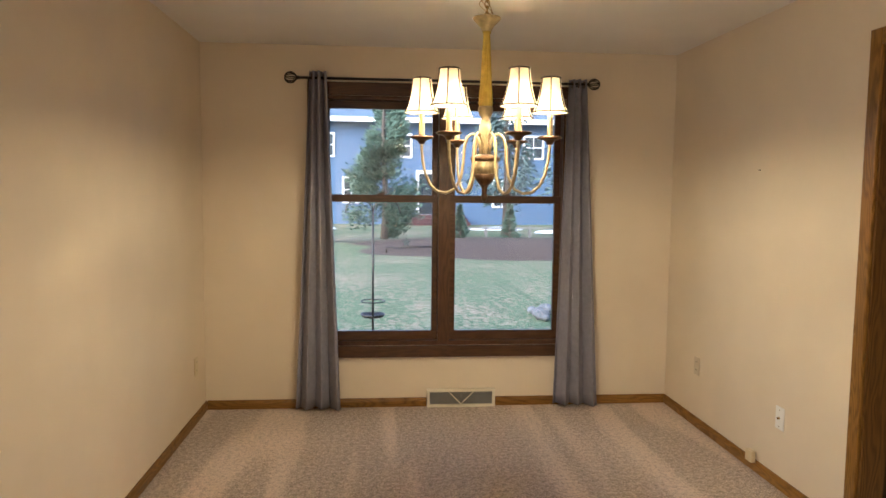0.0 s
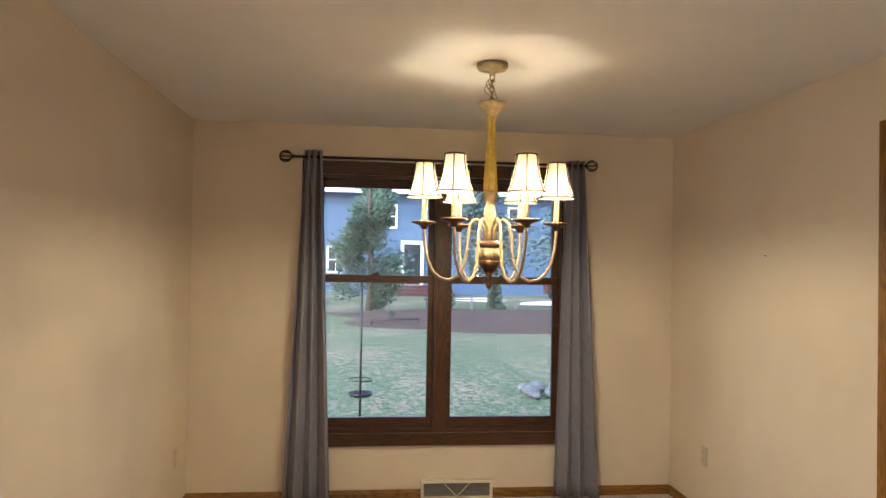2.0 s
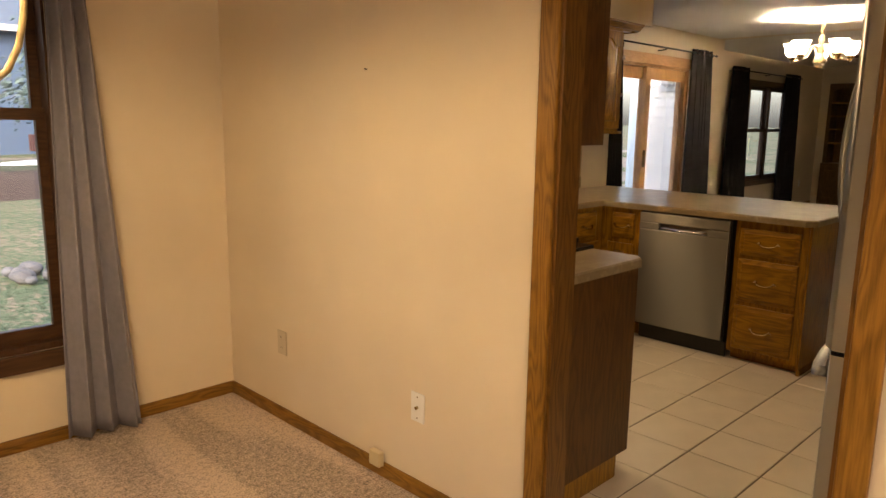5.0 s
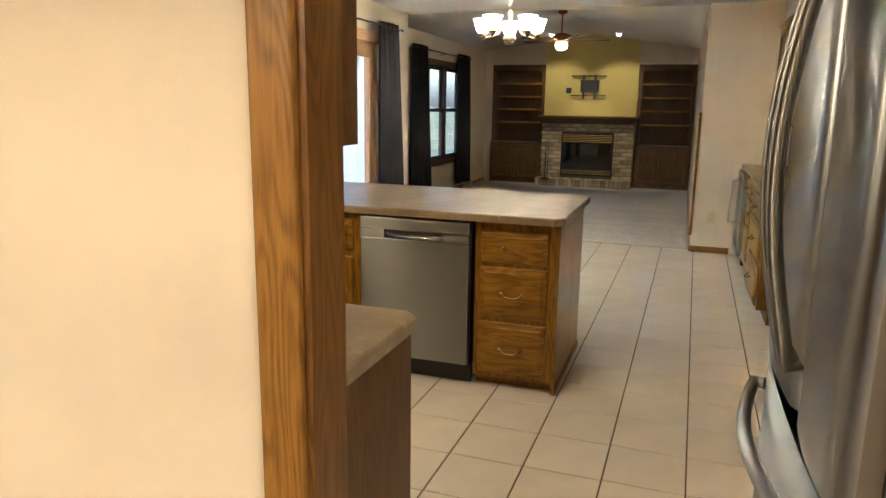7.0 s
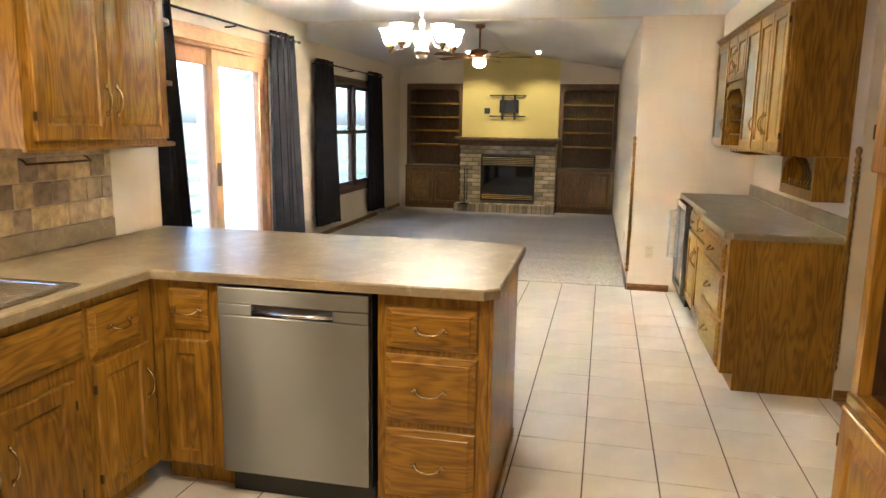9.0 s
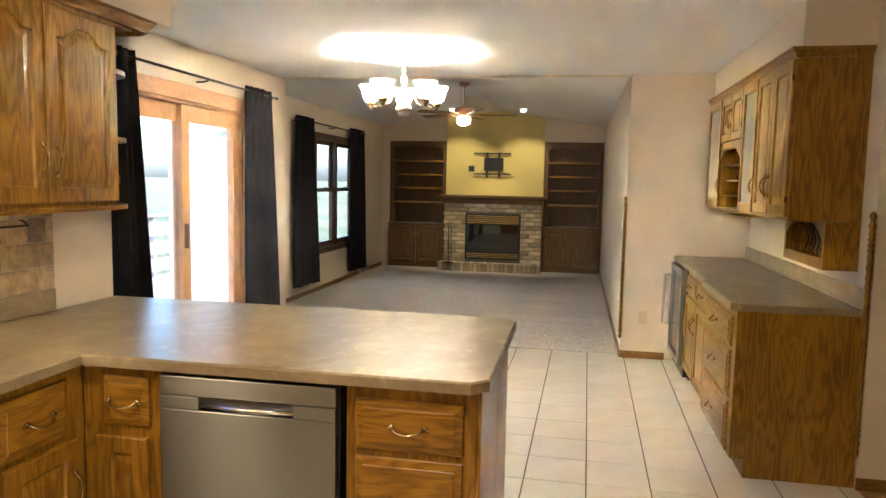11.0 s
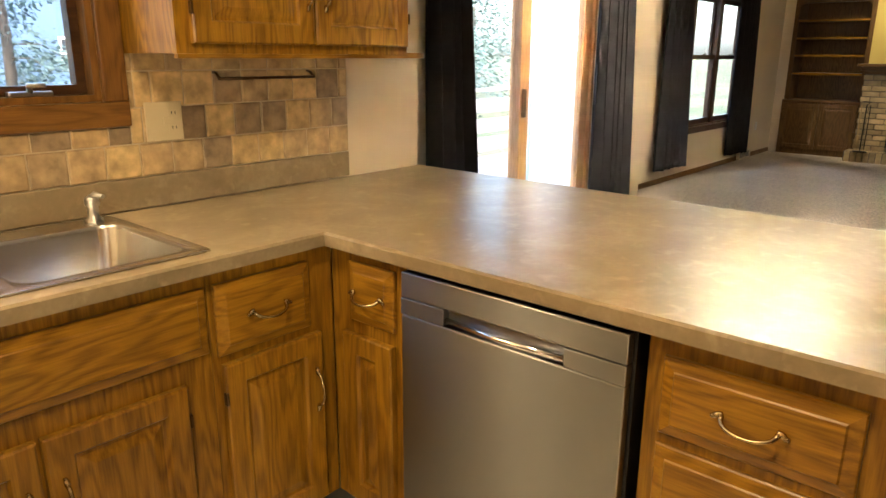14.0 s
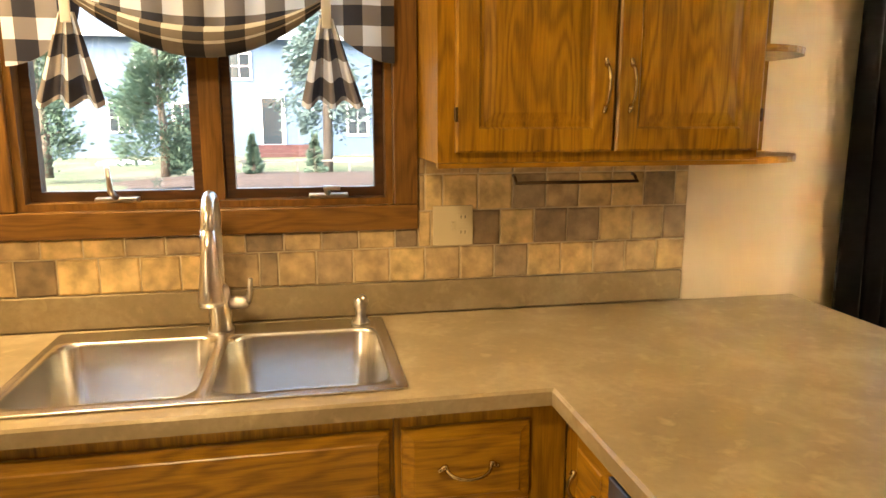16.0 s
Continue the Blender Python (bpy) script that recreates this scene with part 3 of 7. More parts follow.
def rrect(x0, x1, y0, y1, r, k=5):
    pts = []
    for cx, cy, a0 in ((x1 - r, y1 - r, 0), (x0 + r, y1 - r, 90), (x0 + r, y0 + r, 180), (x1 - r, y0 + r, 270)):
        pts += [(cx + r * math.cos(radians(a0 + 90 * i / k)), cy + r * math.sin(radians(a0 + 90 * i / k))) for i in range(k + 1)]
    return pts


def rings_mesh(rings, close_last=True):
    bm = bmesh.new()
    vs = [[bm.verts.new(p) for p in ring] for ring in rings]
    for a, b in zip(vs, vs[1:]):
        for j in range(len(a)):
            bm.faces.new((a[j], a[(j + 1) % len(a)], b[(j + 1) % len(a)], b[j])).smooth = True
    if close_last:
        bm.faces.new(vs[-1])
    return bm


_sk = thing("kitchen_sink", None, "double-bowl stainless steel drop-in sink", "sink")
_zr = 0.9205
SX = (3.258, 3.676, 4.095)
for _a, _b in ((SX[0] + 0.022, SX[1] - 0.014), (SX[1] + 0.014, SX[2] - 0.028)):
    _y0, _y1 = 3.955, 4.365
    rings = [[(x, y, _zr) for x, y in rrect(_a - 0.012, _b + 0.012, _y0 - 0.012, _y1 + 0.012, 0.0006)],
             [(x, y, _zr) for x, y in rrect(_a, _b, _y0, _y1, 0.055)]]
    for ins, dz in ((0.002, -0.004), (0.005, -0.012), (0.012, -0.150), (0.022, -0.172), (0.045, -0.182)):
        rings.append([(x, y, _zr + dz) for x, y in rrect(_a + ins, _b - ins, _y0 + ins, _y1 - ins, 0.055)])
    _bw = part("bowl", rings_mesh(rings), SINKSTEEL, _sk)
    part("drain", lathe([(0.045, _zr - 0.1815), (0.04, _zr - 0.179), (0.03, _zr - 0.183), (0.0, _zr - 0.184)], 20, ((_a + _b) / 2, 4.2, 0), cap=False), CHROME, _bw)
_rim = bmesh.new()
for a in ((SX[0], SX[0] + 0.0102, 3.925, 4.458), (SX[2] - 0.0162, SX[2], 3.925, 4.458), (SX[0] + 0.0102, SX[2] - 0.0162, 3.925, 3.9432), (SX[0] + 0.0102, SX[2] - 0.0162, 4.3768, 4.458), (SX[1] - 0.0022, SX[1] + 0.0022, 3.9432, 4.3768)):
    box_into(_rim, *a, 0.9145, _zr)
tube_into(_rim, [(x, y, 0.9175) for x, y in rrect(SX[0], SX[2], 3.925, 4.458, 0.02)], 0.0035, 6, closed=True)
part("rim", _rim, SINKSTEEL, _sk)

_fc = thing("kitchen_faucet", pose(3.665, 4.415, _zr), "brushed nickel gooseneck faucet with pull-down head", "faucet")
part("base", lathe([(0.034, 0), (0.034, 0.006), (0.029, 0.014), (0.028, 0.10), (0.026, 0.115), (0.018, 0.125)], 20), NICKEL, _fc)
_gn = [(0, 0, 0.12 + 0.02 * i) for i in range(9)] + [(0, -0.075 + 0.075 * math.cos(math.pi * i / 12), 0.29 + 0.075 * math.sin(math.pi * i / 12)) for i in range(1, 13)]
part("neck", tube(_gn, 0.0155, 14), NICKEL, _fc)
part("spray_head", lathe([(0.020, 0.112), (0.029, 0.108), (0.031, 0.122), (0.023, 0.20), (0.0185, 0.235), (0.0165, 0.292)], 16, (0, -0.15, 0)), NICKEL, _fc)
_lv = tube([(0.02, 0, 0.075), (0.06, -0.003, 0.075), (0.072, -0.004, 0.078)], [0.017, 0.017, 0.014], 12)
tube_into(_lv, [(0.070, -0.004, 0.075), (0.078, -0.006, 0.10), (0.082, -0.010, 0.14)], [0.009, 0.007, 0.006], 8)
part("lever", _lv, NICKEL, _fc)
_sd = thing("soap_dispenser", pose(4.035, 4.415, _zr), "small brushed nickel soap pump beside the sink", "soap dispenser")
part("base", lathe([(0.025, 0), (0.025, 0.006), (0.015, 0.016), (0.014, 0.04), (0.019, 0.046), (0.019, 0.064), (0.010, 0.072)], 16), NICKEL, _sd)
part("spout", tube([(0, 0, 0.066), (0.004, -0.012, 0.076), (0.012, -0.045, 0.074)], [0.011, 0.009, 0.0065], 8), NICKEL, _sd)


def dishwasher():
    d = thing("dishwasher", FACE_W(4.42, 3.603), "stainless steel dishwasher with pocket handle", "dishwasher")
    w = 0.622
    part("body", box(0.006, w - 0.006, 0.004, 0.56, 0.105, 0.868), PLASTIC, d)
    dr = part("door", box(0.012, w - 0.012, -0.022, 0.0035, 0.118, 0.756, 0.004), STEELV, d)
    t = bmesh.new()
    box_into(t, 0.012, w - 0.012, -0.022, 0.0035, 0.801, 0.864, 0.003)
    box_into(t, 0.012, 0.150, -0.024, 0.0035, 0.7575, 0.7995, 0.002)
    box_into(t, w - 0.150, w - 0.012, -0.024, 0.0035, 0.7575, 0.7995, 0.002)
    part("control_panel", t, STEELV, d)
    p = bmesh.new()
    box_into(p, 0.1505, w - 0.1505, -0.004, 0.0035, 0.7575, 0.7995)
    part("handle_pocket", p, simple("pocket_shadow_steel", (0.25, 0.25, 0.26), 0.3, 1.0), d)
    tub = tube([(0.1505, -0.013, 0.770), (0.30, -0.014, 0.7655), (w - 0.30, -0.014, 0.7655), (w - 0.1505, -0.013, 0.770)], 0.008, 8)
    part("handle_lip", tub, CHROME, dr)
    part("kick_plate", box(0.012, w - 0.012, 0.055, 0.075, 0.0, 0.104), PLASTIC, d)


dishwasher()


# ---- kitchen: upper cabinets and window wall ----
def crown(parent, pts, z, mat=None):
    """Stepped crown moulding along an open line of points, growing outwards to its left."""
    bm = bmesh.new()
    prof = ((0, 0), (0.010, 0.0), (0.014, 0.012), (0.034, 0.036), (0.040, 0.038), (0.040, 0.05), (0, 0.05))
    n = len(pts)
    rows = []
    for i in range(n):
        p = Vector(pts[i])
        a = (p - Vector(pts[i - 1])).normalized() if i else None
        b = (Vector(pts[i + 1]) - p).normalized() if i < n - 1 else None
        a, b = a or b, b or a
        na, nb = Vector((a.y, -a.x)), Vector((b.y, -b.x))
        k = (na + nb) / max(0.2, 1 + na.dot(nb))
        rows.append([bm.verts.new((p.x + k.x * u, p.y + k.y * u, z + v)) for u, v in prof])
    for r, s in zip(rows, rows[1:]):
        for i in range(len(prof)):
            j = (i + 1) % len(prof)
            bm.faces.new((r[i], r[j], s[j], s[i]))
    bm.faces.new(rows[0])
    bm.faces.new(rows[-1][::-1])
    part("crown_moulding", bm, mat or OAKX, parent)


def upper_unit(label, m, w, d, h, fronts, body=None):
    c = thing("wall_cabinet", m, label, "cabinet", "kitchen wall cabinets")
    b = bmesh.new()
    box_into(b, 0, w, 0, d, 0, h)
    part("body", b, body or OAK, c)
    for f in fronts:
        front(c, *f[:6], arch=f[6] if len(f) > 6 else 0.0)
    return c


_uc = upper_unit("honey oak wall cabinet with two arched raised-panel doors", FACE_S(4.213, 4.212, 1.368), 0.857, 0.306, 0.77,
                 [("door", 0.042, 0.442, 0.026, 0.745, "rb", 0.05), ("door", 0.449, 0.848, 0.026, 0.745, "lb", 0.05)])
crown(_uc, [(0, 0.0), (1.09, 0.0), (1.14, 0.06), (1.14, 0.30)], 0.77)
part("light_rail", box(0.0, 0.857, -0.006, 0.014, -0.012, -0.0005), OAKX, _uc)
_cs = thing("corner_shelves", pose(5.0705, 4.518, 1.356), "rounded open oak shelves at the end of the wall cabinet", "shelf")
for _z in (0.0, 0.29, 0.575):
    _q = bmesh.new()
    pts = [(0, 0), (0, -0.30)] + [(0.235 * math.sin(radians(a)), -0.09 - 0.21 * math.cos(radians(a))) for a in range(10, 91, 10)] + [(0.235, 0)]
    lo = [_q.verts.new((x, y, _z)) for x, y in pts]
    hi = [_q.verts.new((x, y, _z + 0.019)) for x, y in pts]
    _q.faces.new(lo)
    _q.faces.new(hi[::-1])
    for i in range(len(pts)):
        j = (i + 1) % len(pts)
        _q.faces.new((lo[i], lo[j], hi[j], hi[i]))
    part("shelf", _q, OAKX, _cs)
part("back", box(0.0, 0.225, -0.008, 0.0, 0.0195, 0.78), OAK, _cs)
part("top", box(0.0, 0.14, -0.30, -0.0085, 0.77, 0.79), OAKX, _cs)

_tr = thing("towel_rail", pose(4.487, 4.505, 1.292), "thin dark metal towel rail under the wall cabinet", "towel rail")
part("bar", tube([(0, -0.035, 0), (0.38, -0.035, 0)], 0.0045, 8), BRASSDARK, _tr)
for _x in (0.004, 0.376):
    part("bracket", tube([(_x, 0, 0.02), (_x, -0.02, 0.015), (_x, -0.035, 0)], 0.0045, 8), BRASSDARK, _tr)

_ur = upper_unit("oak wall cabinet over the range, its plain end to the doorway", FACE_E(2.412, 2.652, 1.356), 0.55, 0.351, 0.83, [("door", 0.03, 0.52, 0.03, 0.80, "lb", 0.05)])
# Thin overlay whose darker oak paints the shade on this end.
part("end_panel", box(-0.008, -0.0005, 0.0, 0.350, 0.0, 0.83), SHADED_OAK, _ur, "oak end panel with shade put into its colour")
_bs = base_unit("oak base cabinet beside the range with plain end panel", FACE_E(2.715, 2.652), 0.225, 0.653, [("drawer", 0.02, 0.205, 0.68, 0.84, ""), ("door", 0.02, 0.205, 0.115, 0.66, "lt", 0.0, 0.045)])
# Same overlay below: the end's shade is put into its colour.
part("end_panel", box(-0.008, -0.0005, 0.0, 0.652, 0.10, TOP), SHADED_OAK, _bs, "oak end panel with shade put into its colour")
_w2 = thing("worktop", None, "short taupe laminate worktop beside the range", "countertop")
part("top", slab([(2.085, 2.625), (2.705, 2.625), (2.742, 2.662), (2.742, 2.878), (2.085, 2.878)], TOP + 0.001, 0.914), LAMINATE, _w2)
part("upstand", box(2.062, 2.0845, 2.63, 2.878, 0.9145, 1.01, 0.003), LAMINATE, _w2)


def gas_range():
    r = thing("gas_range", FACE_E(2.73, 2.884), "black gas range with cast-iron grates", "range")
    w = 0.752
    part("body", box(0, w, 0.0, 0.62, 0.0, 0.895), STEEL, r)
    part("oven_door", box(0.01, w - 0.01, -0.035, -0.001, 0.16, 0.74, 0.006), BLACKGLASS, r)
    part("oven_handle", tube([(0.06, -0.04, 0.70), (0.06, -0.075, 0.70), (w - 0.06, -0.075, 0.70), (w - 0.06, -0.04, 0.70)], 0.011, 10), STEEL, r)
    part("cooktop", box(0, w, -0.035, 0.62, 0.8955, 0.925, 0.006), BLACKGLASS, r)
    for i in range(5):
        part("knob", lathe([(0.02, 0), (0.019, 0.02), (0.015, 0.03)], 14), STEEL, r, m=pose(0.09 + i * 0.143, -0.0005, 0.82, 90))
    for gx in (0.035, 0.262, 0.489):
        g = bmesh.new()
        for k in (0.0, 0.11, 0.22):
            box_into(g, gx + k * 0.95, gx + k * 0.95 + 0.014, 0.03, 0.58, 0.938, 0.958, 0.003)
        for yy in (0.03, 0.17, 0.30, 0.43, 0.566):
            box_into(g, gx, gx + 0.223, yy, yy + 0.014, 0.938, 0.956, 0.003)
        for yy in (0.035, 0.56):
            for xx in (gx + 0.003, gx + 0.205):
                box_into(g, xx, xx + 0.014, yy, yy + 0.014, 0.9252, 0.94)
        part("grate", g, BLACK, r)
    for bx in (0.15, 0.375, 0.60):
        for by in (0.17, 0.44):
            part("burner", lathe([(0.05, 0.9252), (0.05, 0.932), (0.035, 0.934), (0.033, 0.942), (0.0, 0.943)], 18, (bx, by, 0), cap=False), BLACK, r)


gas_range()


def kitchen_window():
    w = tagged(new("window_2"), "brown oak casement window with two sashes over the sink", "window", kind="structure")
    x0, x1, z0, z1 = KIT_W
    for n, b, mt in (("casing", (x0 - 0.07, x0, 4.498, 4.5195, z0 - 0.0, z1 + 0.07), TRIM2), ("casing", (x1, x1 + 0.07, 4.498, 4.5195, z0, z1 + 0.07), TRIM2),
                     ("casing", (x0 - 0.07, x1 + 0.07, 4.498, 4.5195, z0 - 0.072, z0 - 0.0005), TRIM2X), ("head_casing", (x0, x1, 4.498, 4.5195, z1, z1 + 0.07), TRIM2X)):
        part(n, box(*b, 0.004), mt, w)
    fr = wall_mesh("x", 4.515, 4.665, x0 + 0.0005, x1 - 0.0005, z0 + 0.0005, z1 - 0.0005, [(x0 + 0.02, x1 - 0.02, z0 + 0.02, z1 - 0.02)])
    part("window_frame", fr, TRIM2, w)
    mid = (3.603 + 3.703) / 2
    part("mullion", box(mid - 0.028, mid + 0.028, 4.535, 4.64, z0 + 0.0205, z1 - 0.0205), TRIM2, w)
    for a, b in ((x0 + 0.021, mid - 0.029), (mid + 0.029, x1 - 0.021)):
        s = part("sash", wall_mesh("x", 4.56, 4.60, a, b, z0 + 0.021, z1 - 0.021, [(a + 0.026, b - 0.026, z0 + 0.047, z1 - 0.047)]), DARKX, w)
        g = part("pane", box(a + 0.026, b - 0.026, 4.578, 4.582, z0 + 0.047, z1 - 0.047), GLASS, s)
        g.visible_shadow = False
        cx = (a + b) / 2 + (0.06 if a > mid else 0.0)
        k = box(cx - 0.055, cx + 0.055, 4.52, 4.55, z0 + 0.0205, z0 + 0.034, 0.004)
        tube_into(k, [(cx, 4.53, z0 + 0.03), (cx - 0.01, 4.51, z0 + 0.05), (cx + (-0.012 if a < mid else 0.03), 4.50, z0 + (0.115 if a < mid else 0.05))], [0.010, 0.008, 0.006], 8)
        part("crank", k, NICKEL, w, "brushed nickel crank handle")
        for zz in (z0 + 0.42,):
            for xx in (a + 0.012, b - 0.012):
                part("sash_lock", box(xx - 0.006, xx + 0.006, 4.545, 4.559, zz - 0.012, zz + 0.012, 0.002), NICKEL, w)


TRIM2 = wood("oak_window_trim_upright", (0.24, 0.115, 0.026), (0.085, 0.036, 0.009), "z", rough=0.35)
TRIM2X = wood("oak_window_trim_level", (0.24, 0.115, 0.026), (0.085, 0.036, 0.009), "x", rough=0.35)
kitchen_window()


# ---- kitchen: fridge and oven tower ----
def bowed_front(x0, x1, z0, z1, y, bow, thick=0.05, n=10):
    """A door whose front bows outwards towards +y."""
    bm = bmesh.new()
    fr = []
    for i in range(n + 1):
        u = i / n
        e = min(u, 1 - u) * (x1 - x0)
        rnd = 0.02 * (1 - min(1, e / 0.02)) ** 2
        fr.append((x0 + u * (x1 - x0), y + bow * (1 - (2 * u - 1) ** 2) - rnd))
    rows = [[bm.verts.new((x, yy, z)) for x, yy in fr] for z in (z0, z1)]
    back = [[bm.verts.new((x, y - thick, z)) for x in (x0, x1)] for z in (z0, z1)]
    for i in range(n):
        bm.faces.new((rows[0][i], rows[0][i + 1], rows[1][i + 1], rows[1][i])).smooth = True
    bm.faces.new((rows[0][0], rows[1][0], back[1][0], back[0][0]))
    bm.faces.new((rows[0][-1], back[0][1], back[1][1], rows[1][-1]))
    bm.faces.new((back[0][0], back[1][0], back[1][1], back[0][1]))
    bm.faces.new(rows[1] + [back[1][1], back[1][0]])
    bm.faces.new(rows[0][::-1] + [back[0][0], back[0][1]])
    return bm


def fridge():
    f = thing("refrigerator", pose(0, 0, 0), "stainless steel French-door refrigerator with curved bar handles", "refrigerator")
    x0, x1, y = 2.105, 2.935, 1.785
    xm = (x0 + x1) / 2 - 0.06
    part("body", box(x0 + 0.005, x1 - 0.005, 1.02, y - 0.055, 0.03, 1.76), simple("grey_fridge_side", (0.42, 0.42, 0.41), 0.45), f)
    part("base_grille", box(x0 + 0.02, x1 - 0.02, 1.04, y - 0.07, 0.0, 0.0295), PLASTIC, f)
    for a, b in ((x0, xm - 0.003), (xm + 0.003, x1)):
        part("door", bowed_front(a, b, 0.885, 1.775, y, 0.012), STEEL, f)
    fd = part("freezer_drawer", bowed_front(x0, x1, 0.05, 0.873, y, 0.014), STEEL, f)
    for s in (-1, 1):
        pts = [(xm + s * 0.028, y + 0.008, 1.0)] + [(xm + s * (0.028 + 0.014 * math.sin(math.pi * i / 14)), y + 0.03 + 0.055 * math.sin(math.pi * i / 14), 0.985 + 0.745 * i / 14) for i in range(15)] + [(xm + s * 0.028, y + 0.008, 1.72)]
        part("handle", tube(pts, 0.0145, 12), STEELV, f)
    pts = [(x0 + 0.09, y + 0.008, 0.80)] + [(x0 + 0.08 + (x1 - x0 - 0.16) * i / 14, y + 0.03 + 0.045 * math.sin(math.pi * i / 14), 0.80) for i in range(15)] + [(x1 - 0.09, y + 0.008, 0.80)]
    part("handle", tube(pts, 0.0145, 12), STEEL, fd)


fridge()


def oven_tower():
    c = thing("oven_cabinet", FACE_N(3.852, 1.588), "tall honey oak oven cabinet with an empty oven opening", "cabinet")
    w, d, h = 0.90, 0.60, 2.19
    z0, z1 = 0.86, 1.352
    for n, q in (("toe_kick", (0, w, 0.05, d, 0, 0.0895)), ("lower_body", (0, w, 0, d, 0.09, z0)), ("upper_body", (0, w, 0, d, z1, h)), ("stile", (0, 0.042, 0, d, z0 + 0.0005, z1 - 0.0005)),
                 ("stile", (w - 0.042, w, 0, d, z0 + 0.0005, z1 - 0.0005)), ("back", (0.0425, w - 0.0425, d - 0.02, d, z0 + 0.0005, z1 - 0.0005))):
        # the back's darker oak paints the shade deep in the opening
        part(n, box(*q), SHADED_OAK if n == "back" else OAK, c)
    # thin dark boards added inside the opening to paint its shade
    for q in ((0.0425, 0.046, 0.03, d - 0.021, z0 + 0.004, z1 - 0.004), (w - 0.046, w - 0.0425, 0.03, d - 0.021, z0 + 0.004, z1 - 0.004), (0.047, w - 0.047, 0.03, d - 0.021, z1 - 0.004, z1 - 0.0005), (0.047, w - 0.047, 0.03, d - 0.021, z0 + 0.0005, z0 + 0.004)):
        part("lining", box(*q), DARK, c)
    for a, e, s in ((0.012, 0.446, "r"), (0.454, 0.888, "l")):
        front(c, "door", a, e, 1.384, 2.16, s + "b", 0.05)
        front(c, "door", a, e, 0.10, 0.822, s + "t")
    part("sill_strip", box(0.012, w - 0.012, -0.012, -0.0005, 0.83, 0.855, 0.003), OAKX, c)


oven_tower()
setting("wall_tower_side", wall_mesh("x", 0.84, 0.985, 2.06, 3.86, 0, 2.44), WALL)
setting("soffit_tower", box(2.09, 3.86, 0.986, 1.58, 2.2, 2.44), WALL)


# ---- kitchen: buffet run along the far counter ----
base_unit("honey oak base cabinet with three stacked drawers", FACE_N(7.02, 1.462), 0.862, 0.60,
          [("drawer", 0.10, 0.80, 0.675, 0.835, ""), ("drawer", 0.10, 0.80, 0.40, 0.655, ""), ("drawer", 0.10, 0.80, 0.11, 0.38, "")])
_be = thing("end_panel", pose(6.145, 0.862, 0), "honey oak plywood end panel of the buffet counter", "cabinet panel")
_b = bmesh.new()
box_into(_b, 0, 0.012, 0, 0.60, 0.10, TOP)
box_into(_b, 0, 0.012, 0, 0.53, 0.0, 0.10)
part("panel", _b, OAK, _be)
base_unit("honey oak base cabinet with two drawers over two doors", FACE_N(7.985, 1.425), 0.962, 0.562,
          [("drawer", 0.03, 0.475, 0.70, 0.835, ""), ("drawer", 0.487, 0.932, 0.70, 0.835, ""), ("door", 0.03, 0.475, 0.115, 0.68, "rt"), ("door", 0.487, 0.932, 0.115, 0.68, "lt")])
_w3 = thing("worktop", None, "taupe laminate buffet worktop with stepped front", "countertop")
part("top", slab([(6.13, 0.882), (8.617, 0.882), (8.617, 1.452), (7.10, 1.452), (7.02, 1.492), (6.17, 1.492), (6.13, 1.452)], TOP + 0.001, 0.914), LAMINATE, _w3)
part("upstand", box(6.13, 8.617, 0.862, 0.8815, 0.9145, 1.01, 0.003), LAMINATE, _w3)


def wine_cooler():
    c = thing("wine_cooler", FACE_N(8.60, 1.43), "under-counter wine cooler with steel-framed glass door", "wine cooler")
    w = 0.60
    part("body", box(0, w, 0.0, 0.54, 0.02, 0.868), PLASTIC, c)
    d = part("door", wall_mesh("x", -0.045, -0.001, 0.005, w - 0.005, 0.11, 0.862, [(0.05, w - 0.05, 0.155, 0.815)]), STEEL, c)
    part("pane", box(0.05, w - 0.05, -0.03, -0.02, 0.155, 0.815), simple("grey_tinted_glass", (0.15, 0.155, 0.155), 0.15, coat=0.4), d)
    part("handle", tube([(0.03, -0.045, 0.34), (0.03, -0.10, 0.34), (0.03, -0.10, 0.76), (0.03, -0.045, 0.76)], 0.011, 10), NICKEL, d)
    part("kick_plate", box(0.0, w, 0.04, 0.06, 0.0, 0.105), PLASTIC, c)


wine_cooler()

_hu = upper_unit("honey oak wall cabinet with two narrow doors", FACE_N(7.01, 1.21, 1.335), 0.71, 0.348, 0.845,
                 [("door", 0.012, 0.352, 0.02, 0.825, "rb"), ("door", 0.358, 0.698, 0.02, 0.825, "lb")])
crown(_hu, [(0.0, 0.0), (0.71, 0.0), (0.71, 0.345)], 0.83)


